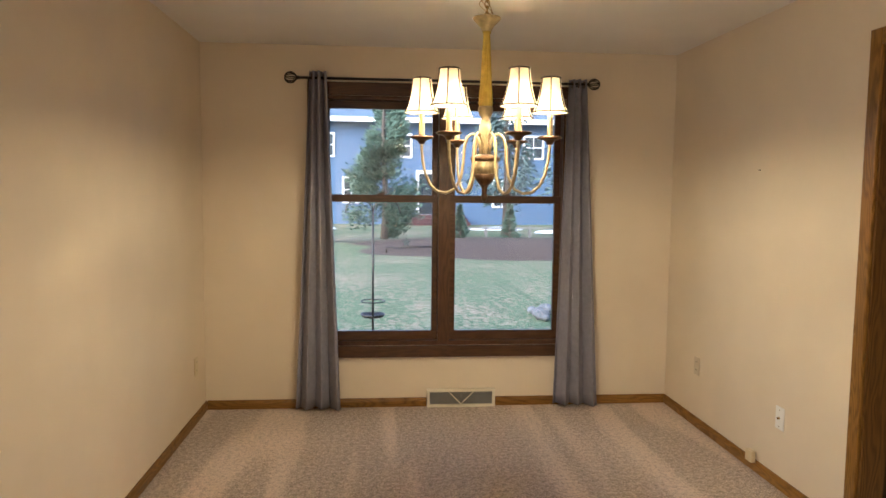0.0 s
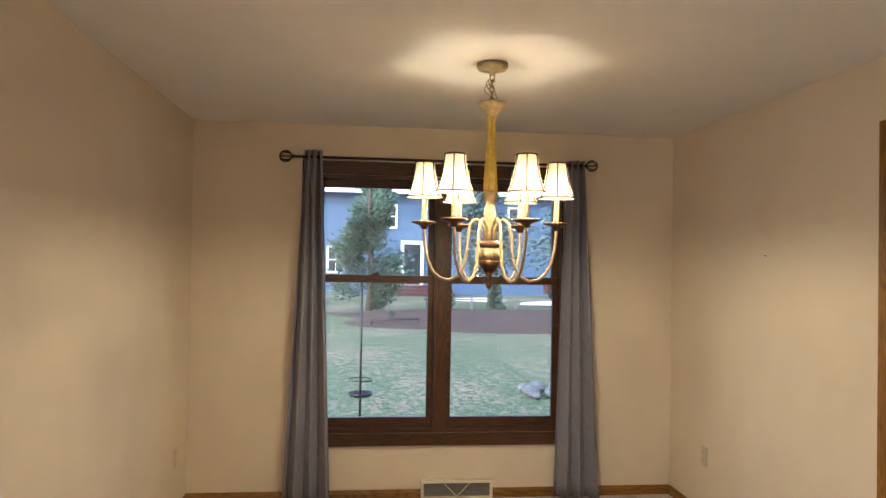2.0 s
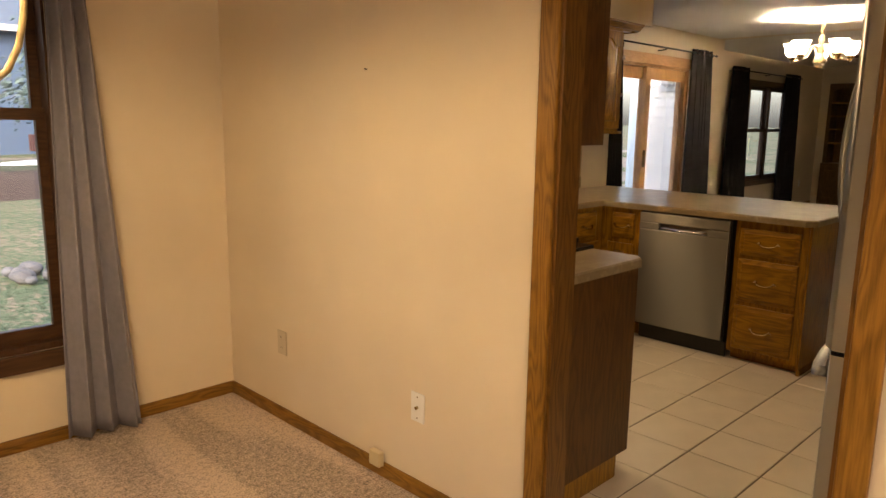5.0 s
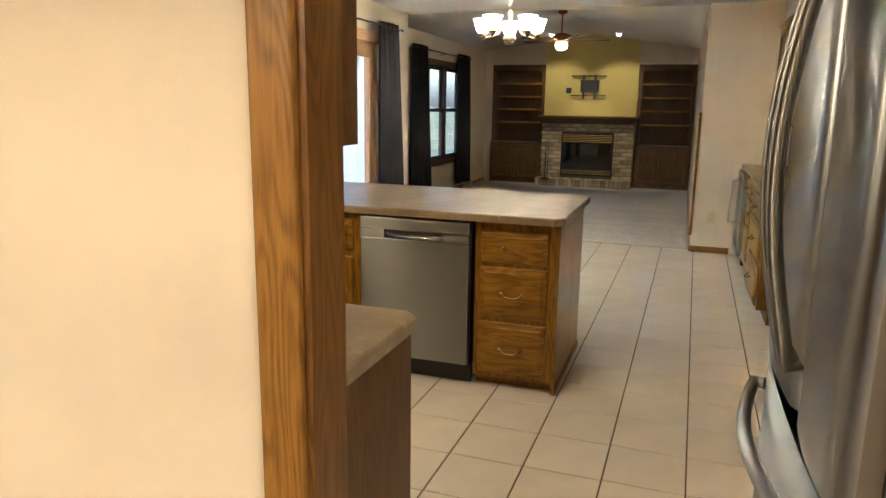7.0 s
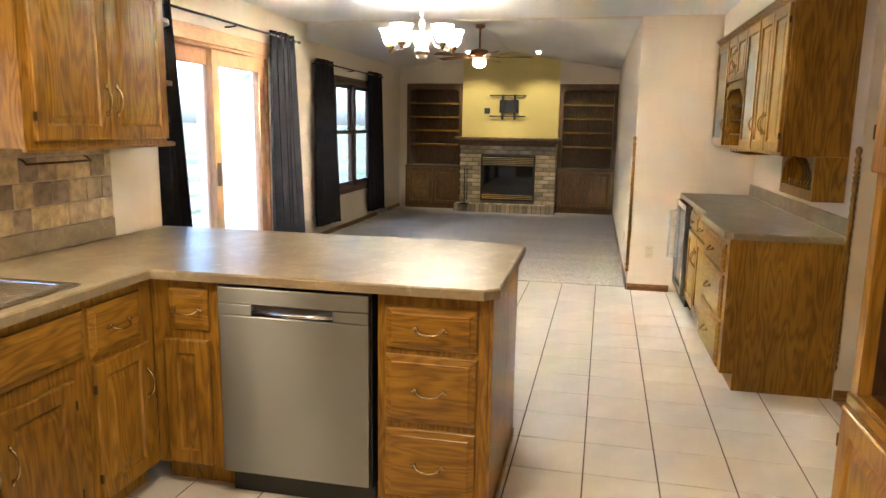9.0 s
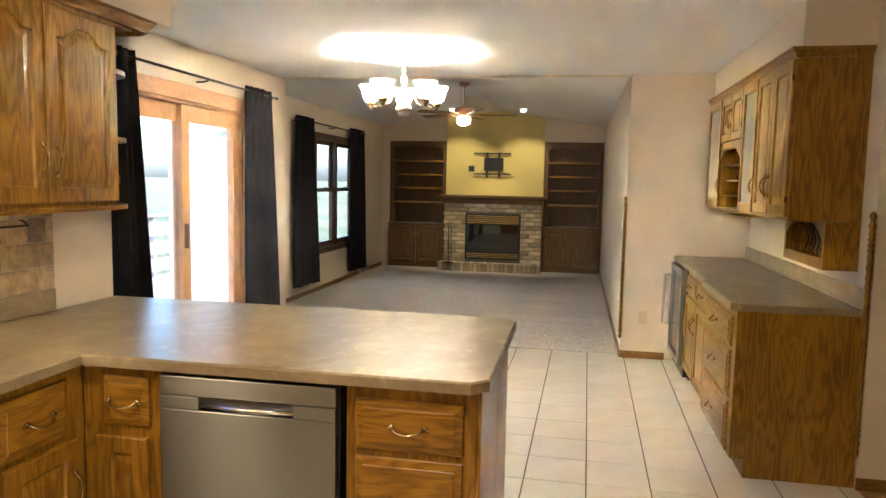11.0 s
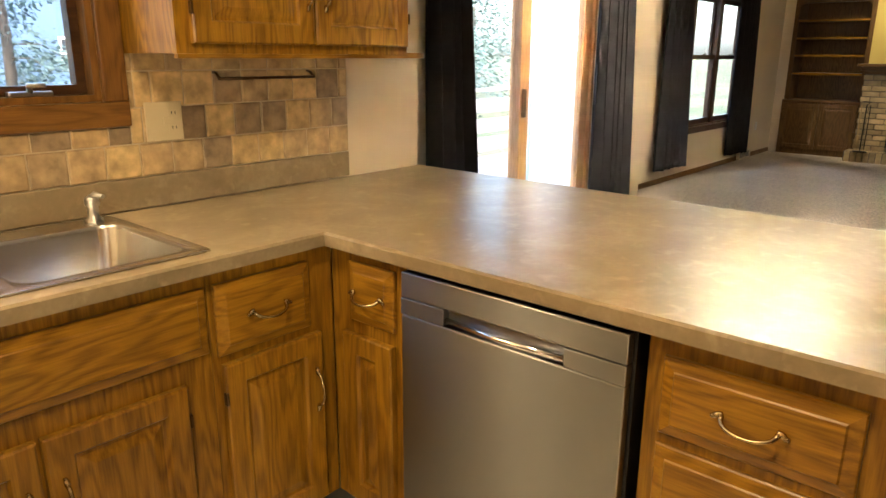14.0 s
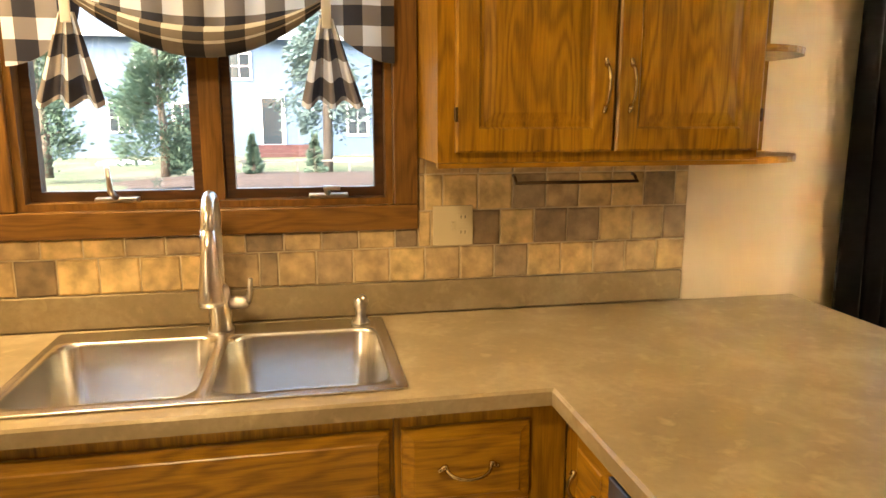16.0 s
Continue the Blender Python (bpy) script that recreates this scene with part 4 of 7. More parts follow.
def glass_cabinet(m, w, label):
    c = thing("wall_cabinet", m, label, "cabinet", "kitchen wall cabinets")
    d, h = 0.348, 0.845
    for q in ((0, 0.018, 0, d, 0, h), (w - 0.018, w, 0, d, 0, h), (0.018, w - 0.018, 0, d, 0, 0.018), (0.018, w - 0.018, 0, d, h - 0.018, h), (0.018, w - 0.018, d - 0.008, d, 0.018, h - 0.018)):
        part("panel", box(*q), OAK, c)
    part("shelf", box(0.0185, w - 0.0185, 0.03, d - 0.009, 0.40, 0.416), OAKX, c)
    dr = part("door", wall_mesh("x", -0.021, -0.001, 0.008, w - 0.008, 0.02, 0.825, [(0.058, w - 0.058, 0.075, 0.77)]), OAK, c)
    part("pane", box(0.058, w - 0.058, -0.012, -0.008, 0.075, 0.77), FROSTPANE, dr, "frosted glass pane")
    pull(dr, w - 0.03, 0.18, True)
    crown(c, [(0.0, 0.0), (w, 0.0)], 0.83)
    return c


FROSTPANE = simple("frosted_glass", (0.42, 0.41, 0.38), 0.18, coat=0.5, vary=0.08)
glass_cabinet(FACE_N(7.405, 1.21, 1.335), 0.393, "honey oak wall cabinet with frosted glass door")
glass_cabinet(FACE_N(8.60, 1.21, 1.335), 0.50, "honey oak wall cabinet with frosted glass door at the wall")
_wc = thing("wall_cabinet", FACE_N(8.098, 1.21, 1.335), "honey oak wall cabinet with open wine rack", "cabinet", "kitchen wall cabinets")
for q in ((0, 0.018, 0, 0.348, 0, 0.845), (0.673, 0.691, 0, 0.348, 0, 0.845), (0.018, 0.673, 0, 0.348, 0, 0.018), (0.018, 0.673, 0, 0.348, 0.47, 0.845), (0.018, 0.673, 0.34, 0.348, 0.018, 0.47)):
    part("panel", box(*q), OAK, _wc)
front(_wc, "door", 0.01, 0.342, 0.50, 0.825, "rb")
front(_wc, "door", 0.348, 0.681, 0.50, 0.825, "lb")
_b = bmesh.new()
_lo, _hi = [], []
for i in range(17):
    x = 0.02 + 0.65 * i / 16
    c = abs(i / 8 - 1)
    _lo.append((x, 0.44 - 0.07 * (0 if c < 0.55 else (c - 0.55) / 0.45)))
for (xa, za), (xb, zb) in zip(_lo, _lo[1:]):
    vs = [_b.verts.new(p) for y in (-0.016, 0.0) for p in ((xa, y, za), (xb, y, zb), (xb, y, 0.468), (xa, y, 0.468))]
    for f in ((0, 1, 2, 3), (7, 6, 5, 4), (0, 4, 5, 1), (2, 6, 7, 3), (0, 3, 7, 4), (1, 5, 6, 2)):
        _b.faces.new([vs[k] for k in f])
part("valance", _b, OAKX, _wc)
for k in range(3):
    part("bottle_rest", box(0.019, 0.672, 0.03, 0.30, 0.10 + 0.11 * k, 0.112 + 0.11 * k, 0.002), OAKX, _wc)
crown(_wc, [(0.0, 0.0), (0.691, 0.0)], 0.83)
_sr = thing("stemware_rack", FACE_N(8.09, 1.19, 1.305), "brass wire stemware rack under the wall cabinet", "glass rack")
for k in range(6):
    part("rail", tube([(0.08 + 0.11 * k, 0.02, 0.0295), (0.08 + 0.11 * k, 0.02, 0.0), (0.08 + 0.11 * k, 0.28, 0.0), (0.08 + 0.11 * k, 0.28, 0.0295)], 0.004, 6), BRASS, _sr)

_pr = thing("plate_rack", FACE_N(7.0, 1.03, 1.085), "honey oak plate rack with dowels under the wall cabinet", "plate rack")
for q in ((0.668, 0.70, 0, 0.168, 0, 0.249), (0, 0.03, 0, 0.168, 0, 0.249), (0.03, 0.668, 0, 0.012, 0, 0.055), (0.03, 0.668, 0.156, 0.168, 0, 0.249), (0.03, 0.668, 0.012, 0.156, 0, 0.012)):
    # The back board's colour carries the shadow inside the rack.
    part("board", box(*q), SHADED_OAK if q[2] > 0.1 else OAK, _pr)
_b = bmesh.new()
for i in range(12):
    xa, xb = 0.03 + 0.638 * i / 12, 0.03 + 0.638 * (i + 1) / 12
    za, zb = [0.249 - 0.012 - 0.10 * max(0.0, abs(2 * (x - 0.349) / 0.638) - 0.45) ** 1.6 * 2.2 for x in (xa, xb)]
    vs = [_b.verts.new(p) for y in (0, 0.012) for p in ((xa, y, za), (xb, y, zb), (xb, y, 0.249), (xa, y, 0.249))]
    for f in ((0, 1, 2, 3), (7, 6, 5, 4), (0, 4, 5, 1), (2, 6, 7, 3), (0, 3, 7, 4), (1, 5, 6, 2)):
        _b.faces.new([vs[k] for k in f])
part("arched_rail", _b, OAKX, _pr)
for k in range(9):
    x = 0.09 + 0.065 * k
    part("dowel", tube([(x, 0.03, 0.0125), (x, 0.03, 0.095)], 0.004, 6), OAK, _pr)
    part("divider", tube([(x, 0.05 + 0.06 * math.sin(math.pi * q / 10), 0.0125 + 0.022 * q) for q in range(11)], 0.0035, 6), BRASSDARK, _pr)


def rope_moulding(x, y, z0, z1, label):
    """A turned bead on a wall's corner, with a pointed drop at each end."""
    bm = bmesh.new()
    n = 90
    prof = []
    for i in range(n + 1):
        z = z0 + (z1 - z0) * i / n
        e = min(z - z0, z1 - z) / 0.07
        r = 0.014 + 0.002 * math.sin(z * 130)
        if e < 1:
            r = 0.004 + 0.012 * abs(math.sin(e * math.pi * 1.5)) + 0.002
        if abs(z - (z0 + z1) / 2) > (z1 - z0) * 0.32 and e > 1:
            r = 0.014 + 0.0045 * math.sin(z * 210)
        prof.append((r, z))
    lathe_into(bm, prof, 10, (x, y, 0))
    return setting("corner_trim", bm, OAK, label, category="trim")


rope_moulding(6.124, 0.875, 0.17, 1.40, "turned oak corner bead")
rope_moulding(8.612, 1.878, 0.17, 1.41, "turned oak corner bead")


# ---- sockets and small wall fittings ----
def wall_plate(name, m, label, category, mat, kind="outlet", w=0.072, h=0.116):
    """A plate on a wall; its face looks along -y before m is applied."""
    t = thing(name, m, label, category)
    part("plate", box(-w / 2, w / 2, -0.006, 0.0, -h / 2, h / 2, 0.002), mat, t)
    dark = PLASTIC
    if kind == "outlet":
        for z in (-0.026, 0.026):
            s = part("socket", box(-0.017, 0.017, -0.0075, -0.0062, z - 0.014, z + 0.014, 0.0005), mat, t)
            for x in (-0.006, 0.006):
                part("slot", box(x - 0.0012, x + 0.0012, -0.0082, -0.0076, z - 0.002, z + 0.007), dark, s)
    elif kind == "jack":
        part("connector", tube([(0, -0.006, 0), (0, -0.016, 0)], 0.006, 10), BRASS, t)
        for z in (-0.042, 0.042):
            part("screw", tube([(0, -0.006, z), (0, -0.0075, z)], 0.003, 8), BRASS, t)
    else:
        part("switch", box(-0.005, 0.005, -0.012, -0.0062, -0.011, 0.011, 0.001), mat, t)
    return t


wall_plate("cable_jack", FACE_W(1.958, 3.105, 0.36), "white cable jack plate on the cream wall", "wall jack", WHITEP, "jack")
wall_plate("wall_outlet", FACE_W(1.958, 4.05, 0.39), "ivory electrical outlet on the cream wall", "outlet", TAN)
wall_plate("wall_outlet", FACE_E(-1.243, 4.30, 0.36), "ivory electrical outlet on the cream wall", "outlet", IVORY)
wall_plate("wall_outlet", FACE_W(8.618, 1.69, 0.365), "ivory electrical outlet below the wall corner", "outlet", IVORY)
_sw = wall_plate("switch_plate", FACE_S(4.313, 4.5085, 1.17), "ivory double plate with switch and outlet on the tiles", "outlet", IVORY, "switch", 0.118, 0.116)
for _z in (-0.022, 0.022):
    _s = part("socket", box(0.012, 0.046, -0.0075, -0.0062, _z - 0.014, _z + 0.014, 0.0005), IVORY, _sw)
    for _x in (0.023, 0.035):
        part("slot", box(_x - 0.0012, _x + 0.0012, -0.0082, -0.0076, _z - 0.002, _z + 0.007), PLASTIC, _s)
wall_plate("light_switch", FACE_N(8.95, 1.872, 1.15), "white light switch on the family room wall", "light switch", WHITEP, "switch")
wall_plate("wall_outlet", FACE_N(9.6, 1.872, 0.36), "white outlet on the family room wall", "outlet", WHITEP)
wall_plate("wall_outlet", FACE_S(13.75, 5.698, 0.42), "white outlet beside the window", "outlet", WHITEP)
_bk = thing("phone_block", FACE_W(1.946, 3.325, 0.063), "small ivory junction box on the baseboard", "junction box")
part("cover", box(-0.032, 0.032, -0.028, 0.0, -0.012, 0.05, 0.004), IVORY, _bk)
_nl = thing("nail", FACE_W(1.96, 3.407, 1.62), "small dark nail in the cream wall", "nail")
part("shank", tube([(0, 0.01, 0), (0, -0.012, 0.002)], 0.0025, 6), BLACK, _nl)


# ---- dining room ----
def floor_vent(m, w, h, label):
    v = thing("baseboard_vent", m, label, "vent")
    part("frame", wall_mesh("x", -0.035, 0.0, 0, w, 0, h, [(0.018, w - 0.018, 0.018, h - 0.018)]), WHITEV, v)
    part("backing", box(0.018, w - 0.018, -0.012, -0.004, 0.018, h - 0.018), GREYV, v)
    for i in range(16):
        z = 0.022 + (h - 0.044) * i / 15
        part("slat", box(0.0185, w - 0.0185, -0.026, -0.0165, z - 0.0012, z + 0.0012), GREYV, v)
    c = w / 2
    for s in (-1, 1):
        part("rib", tube([(c, -0.03, 0.02), (c + s * 0.085, -0.03, h - 0.02)], 0.004, 6), WHITEV, v)
    part("lever", box(c - 0.004, c + 0.004, -0.045, -0.03, h * 0.55, h * 0.80, 0.001), GREYV, v)


WHITEV = simple("cream_enamel", (0.72, 0.66, 0.52), 0.4)
GREYV = simple("grey_enamel", (0.27, 0.26, 0.24), 0.5)
floor_vent(pose(0.251, 4.5365, 0.003), 0.473, 0.125, "cream metal baseboard heat register")
floor_vent(pose(13.05, 5.686, 0.008), 0.45, 0.12, "cream metal baseboard heat register by the window")


def double_hung(parent, x0, x1, z0, z1, zm, y, mats, fr=0.045, muntin=False):
    mu, ml = mats
    for n, a, b, yy in (("upper_sash", zm - 0.025, z1, y + 0.055), ("lower_sash", z0, zm + 0.025, y + 0.015)):
        s = part(n, wall_mesh("x", yy, yy + 0.034, x0, x1, a, b, [(x0 + fr, x1 - fr, a + (0.05 if n == "upper_sash" else 0.06), b - 0.05)]), ml, parent)
        g = part("pane", box(x0 + fr, x1 - fr, yy + 0.015, yy + 0.019, a + 0.05, b - 0.05), GLASS, s)
        g.visible_shadow = False
        if muntin:
            c = (x0 + x1) / 2
            part("muntin", box(c - 0.011, c + 0.011, yy + 0.006, yy + 0.0145, a + 0.05, b - 0.05), mu, s)
    c = (x0 + x1) / 2
    k = box(c - 0.028, c + 0.028, y - 0.004, y + 0.015, zm + 0.0255, zm + 0.036, 0.003)
    tube_into(k, [(c - 0.01, y + 0.002, zm + 0.036), (c + 0.02, y - 0.012, zm + 0.042)], 0.005, 6)
    part("sash_lock", k, BRASSDARK, parent)


def window_trim(parent, hole, y, w, m_up, m_lvl, sill=0.09):
    x0, x1, z0, z1 = hole
    part("casing", box(x0 - w, x0 - 0.0005, y - 0.02, y - 0.0005, z0, z1 + w, 0.004), m_up, parent)
    part("casing", box(x1 + 0.0005, x1 + w, y - 0.02, y - 0.0005, z0, z1 + w, 0.004), m_up, parent)
    part("head_casing", box(x0, x1, y - 0.02, y - 0.0005, z1 + 0.0005, z1 + w, 0.004), m_lvl, parent)
    part("sill", box(x0 - w, x1 + w, y - 0.026, y - 0.0005, z0 - sill, z0 - 0.0005, 0.004), m_lvl, parent)


_dwn = tagged(new("window_1"), "brown stained twin double-hung window of the dining room", "window", kind="structure")
window_trim(_dwn, DIN_W, 4.55, 0.085, DARK, DARKX, 0.08)
_x0, _x1, _z0, _z1 = DIN_W
part("window_frame", wall_mesh("x", 4.548, 4.715, _x0 + 0.0005, _x1 - 0.0005, _z0 + 0.0005, _z1 - 0.0005, [(_x0 + 0.012, 0.322, _z0 + 0.03, _z1 - 0.025), (0.402, _x1 - 0.012, _z0 + 0.03, _z1 - 0.025)]), DARK, _dwn)
for _a, _b in ((_x0 + 0.0125, 0.3215), (0.4025, _x1 - 0.0125)):
    double_hung(_dwn, _a, _b, _z0 + 0.031, _z1 - 0.026, 1.437, 4.585, (DARK, DARKX), 0.04)


def curtain(m, top, bottom, z0, z1, folds, amp, mat, label, group="", seed=1):
    """A grommet curtain: a folded sheet that spreads a little towards its hem."""
    c = thing("curtain", m, label, "curtain", group)
    rng = random.Random(seed)
    ph = [rng.uniform(-0.6, 0.6) for _ in range(folds * 2 + 2)]
    bm = bmesh.new()
    nu, nz = folds * 14, 26
    rows = []
    for j in range(nz + 1):
        v = j / nz
        a, b = top[0] + (bottom[0] - top[0]) * v, top[1] + (bottom[1] - top[1]) * v
        row = []
        for i in range(nu + 1):
            u = i / nu
            k = u * folds
            p = ph[int(k * 2) % len(ph)]
            w = math.sin(2 * math.pi * k + p * v * 0.8)
            amp2 = amp * (0.75 + 0.45 * v + 0.2 * p * v)
            x = a + (b - a) * (u + 0.018 * math.sin(4 * math.pi * k + p) * v)
            y = amp2 * w + 0.012 * math.sin(3.1 * u * math.pi + 2 * v)
            row.append(bm.verts.new((x, y, z1 + (z0 - z1) * v + 0.006 * math.sin(5 * u + p) * v)))
        rows.append(row)
    for r, s in zip(rows, rows[1:]):
        for i in range(nu):
            bm.faces.new((r[i], r[i + 1], s[i + 1], s[i])).smooth = True
    ob = part("cloth", bm, mat, c)
    md = ob.modifiers.new("thickness", "SOLIDIFY")
    md.thickness = 0.003
    for i in range(folds):
        u = (i + 0.5) / folds
        x = top[0] + (top[1] - top[0]) * u
        g = bmesh.new()
        tube_into(g, [(x, 0.022 * math.cos(a), z1 - 0.035 + 0.022 * math.sin(a)) for a in [2 * math.pi * q / 12 for q in range(12)]], 0.003, 5, closed=True)
        part("grommet", g, BRASSDARK, c)
    return c


def curtain_rod(x0, x1, y, z, wall_y, label, finial="cage"):
    r = thing("curtain_rod", pose(0, 0, 0), label, "curtain rod")
    part("rod", tube([(x0, y, z), (x1, y, z)], 0.009, 10), BLACK, r)
    for x, s in ((x0, -1), (x1, 1)):
        f = bmesh.new()
        if finial == "cage":
            tube_into(f, [(x, y, z), (x + s * 0.02, y, z)], 0.012, 8)
            for k in range(4):
                a = math.pi * k / 4
                tube_into(f, [(x + s * (0.055 - 0.038 * math.cos(q)), y + 0.036 * math.sin(q) * math.cos(a), z + 0.036 * math.sin(q) * math.sin(a)) for q in [2 * math.pi * i / 18 for i in range(18)]], 0.0035, 5, closed=True)
        else:
            tube_into(f, [(x, y, z), (x + s * 0.012, y, z), (x + s * 0.035, y, z)], [0.009, 0.014, 0.012], 8)
        part("finial", f, BLACK, r)
    for x in (x0 + 0.06, (x0 + x1) / 2, x1 - 0.06):
        part("bracket", tube([(x, y, z - 0.012), (x, (y + wall_y) / 2, z - 0.02), (x, wall_y - 0.001, z - 0.02)], 0.006, 6), BLACK, r)


curtain_rod(-0.60, 1.30, 4.465, 2.215, 4.55, "black iron curtain rod with wire cage finials")
curtain(pose(0, 4.465, 0), (-0.535, -0.425), (-0.635, -0.335), 0.02, 2.258, 3, 0.03, GREYCLOTH, "grey grommet curtain panel hanging to the carpet", "dining room curtains", 3)
curtain(pose(0, 4.465, 0), (1.185, 1.305), (1.128, 1.43), 0.02, 2.245, 3, 0.03, GREYCLOTH, "grey grommet curtain panel hanging to the carpet", "dining room curtains", 5)

CREAMMETAL = simple("antiqued_cream_metal", (0.30, 0.23, 0.115), 0.45, 0.1, vary=0.25, scale=40)
COLUMN = simple("antiqued_yellow_column", (0.40, 0.28, 0.03), 0.45, vary=0.25, scale=30)
BRONZE = simple("rubbed_bronze", (0.10, 0.055, 0.025), 0.4, 0.6, vary=0.3, scale=50)


def dining_chandelier(x, y):
    c = thing("chandelier", pose(x, y, 0), "six-arm antiqued cream chandelier with lit cloth shades", "chandelier")
    part("canopy", lathe([(0.068, 2.439), (0.070, 2.425), (0.062, 2.412), (0.02, 2.405), (0.012, 2.39)], 28), CREAMMETAL, c)
    ch = bmesh.new()
    for k in range(5):
        z, s = 2.378 - 0.026 * k, k % 2
        pts = [((0.010 * math.cos(a)) * (1 - s), (0.010 * math.cos(a)) * s, z + 0.018 * math.sin(a)) for a in [2 * math.pi * q / 12 for q in range(12)]]
        tube_into(ch, pts, 0.0032, 5, closed=True)
    for k in range(3):
        tube_into(ch, [((0.022 + 0.008 * k) * math.sin(a * 1.5 + k), 0.02 * math.cos(a + k), 2.26 + 0.105 * a / 3.14) for a in [3.14 * q / 14 for q in range(15)]], 0.002, 5)
    part("chain", ch, BRASS, c)
    part("top_dish", lathe([(0.012, 2.265), (0.060, 2.268), (0.064, 2.262), (0.055, 2.25), (0.03, 2.225), (0.02, 2.205)], 40, flutes=20, depth=0.06), CREAMMETAL, c)
    part("column", lathe([(0.020, 2.205), (0.016, 2.19), (0.017, 2.17), (0.026, 2.0), (0.033, 1.885), (0.030, 1.875)], 48, flutes=12, depth=0.14), COLUMN, c)
    part("stem", lathe([(0.030, 1.875), (0.034, 1.865), (0.030, 1.84), (0.018, 1.82), (0.022, 1.81), (0.028, 1.78), (0.026, 1.76), (0.016, 1.745), (0.020, 1.72), (0.018, 1.70), (0.022, 1.66)], 24), CREAMMETAL, c)
    part("bowl_rim", lathe([(0.022, 1.661), (0.064, 1.649), (0.068, 1.641), (0.062, 1.629)], 32), BRONZE, c)
    part("bowl", lathe([(0.060, 1.6285), (0.062, 1.60), (0.055, 1.572)], 48, flutes=16, depth=0.10), CREAMMETAL, c)
    part("bowl_tip", lathe([(0.054, 1.5715), (0.040, 1.545), (0.020, 1.52)], 48, flutes=16, depth=0.06), BRONZE, c)
    part("drop_finial", lathe([(0.020, 1.52), (0.012, 1.505), (0.014, 1.495), (0.010, 1.485), (0.015, 1.475), (0.014, 1.458), (0.006, 1.446)], 16), BRONZE, c)
    arm = [(0.020, 1.66), (0.024, 1.71), (0.040, 1.745), (0.062, 1.752), (0.082, 1.735), (0.094, 1.69), (0.098, 1.62), (0.108, 1.555), (0.135, 1.503), (0.175, 1.483), (0.215, 1.490), (0.248, 1.52), (0.272, 1.57), (0.285, 1.63), (0.29, 1.69), (0.29, 1.722)]
    for k in range(6):
        a = radians(60 * k - 10)
        ca, sa = math.cos(a), math.sin(a)
        ap = part("arm", tube([(r * ca, r * sa, z) for r, z in arm], 0.0068, 8), CREAMMETAL, c)
        at = (0.29 * ca, 0.29 * sa, 0)
        part("drip_cup", lathe([(0.012, 1.705), (0.018, 1.718), (0.030, 1.725), (0.054, 1.732), (0.056, 1.738), (0.050, 1.741), (0.015, 1.742)], 24, at), BRONZE, ap)
        part("candle", lathe([(0.015, 1.742), (0.0125, 1.752), (0.0115, 1.842), (0.011, 1.846)], 14, at), CREAMMETAL, ap)
        sh = bmesh.new()
        prof = [(0.079, 1.848), (0.066, 1.875), (0.055, 1.915), (0.047, 1.96), (0.043, 2.0)]
        lathe_into(sh, prof, 24, at, cap=False)
        s = part("shade", sh, SHADE, ap, "cream cloth bell shade")
        tr = bmesh.new()
        for r, z in (prof[0], prof[-1]):
            tube_into(tr, [(at[0] + r * math.cos(q), at[1] + r * math.sin(q), z) for q in [2 * math.pi * i / 24 for i in range(24)]], 0.0034, 5, closed=True)
        for q in [2 * math.pi * i / 6 + 0.3 for i in range(6)]:
            tube_into(tr, [(at[0] + (r + 0.001) * math.cos(q), at[1] + (r + 0.001) * math.sin(q), z) for r, z in prof], 0.0028, 5)
        part("trim", tr, TRIMCLOTH, s)
        part("bulb", lathe([(0.006, 1.865), (0.008, 1.885), (0.012, 1.90), (0.008, 1.925), (0.002, 1.935)], 12, at), BULB, ap)
        point_lamp("chandelier_bulb_light", (x + at[0], y + at[1], 1.860), DIN_W_LAMP, WARM, 0.018)


TRIMCLOTH = simple("brown_braid", (0.05, 0.03, 0.014), 0.8)
dining_chandelier(0.404, 2.972)


# ---- patio door, its curtains and the kitchen chandelier ----
def patio_door():
    d = tagged(new("door_1"), "orange pine sliding patio door with two glass leaves", "sliding door", kind="structure")
    x0, x1, z0, z1 = PATIO
    part("casing", box(x0 - 0.085, x0 - 0.0005, 5.04, 5.0595, 0, z1 + 0.09, 0.004), PINE, d)
    part("head_casing", box(x0, x1 + 0.085, 5.035, 5.0595, z1 - 0.02, z1 + 0.09, 0.004), PINEX, d)
    part("casing", box(x1 + 0.0005, x1 + 0.06, 5.045, 5.0595, 0, z1 - 0.021, 0.004), WHITEP, d)
    part("door_frame", wall_mesh("x", 5.07, 5.205, x0 + 0.0005, x1 - 0.0005, 0.0, z1 - 0.0005, [(x0 + 0.03, x1 - 0.03, 0.03, z1 - 0.04)]), PINE, d)
    mid = 7.085
    for a, b, y in ((x0 + 0.0305, mid + 0.055, 5.145), (mid - 0.055, x1 - 0.0305, 5.095)):
        s = part("leaf", wall_mesh("x", y, y + 0.042, a, b, 0.031, z1 - 0.041, [(a + 0.10, b - 0.10, 0.20, z1 - 0.16)]), PINE, d)
        g = part("pane", box(a + 0.10, b - 0.10, y + 0.019, y + 0.023, 0.20, z1 - 0.16), GLASS, s)
        g.visible_shadow = False
    part("handle", box(mid - 0.04, mid - 0.015, 5.07, 5.0945, 0.98, 1.16, 0.004), BRASSDARK, d)


patio_door()
curtain_rod(6.02, 8.34, 4.965, 2.215, 5.06, "black curtain rod over the patio door", "cap")
curtain(pose(0, 4.965, 0), (6.02, 6.30), (6.02, 6.46), 0.03, 2.255, 4, 0.035, DARKCLOTH, "charcoal grommet curtain panel beside the patio door", "dark curtains", 7)
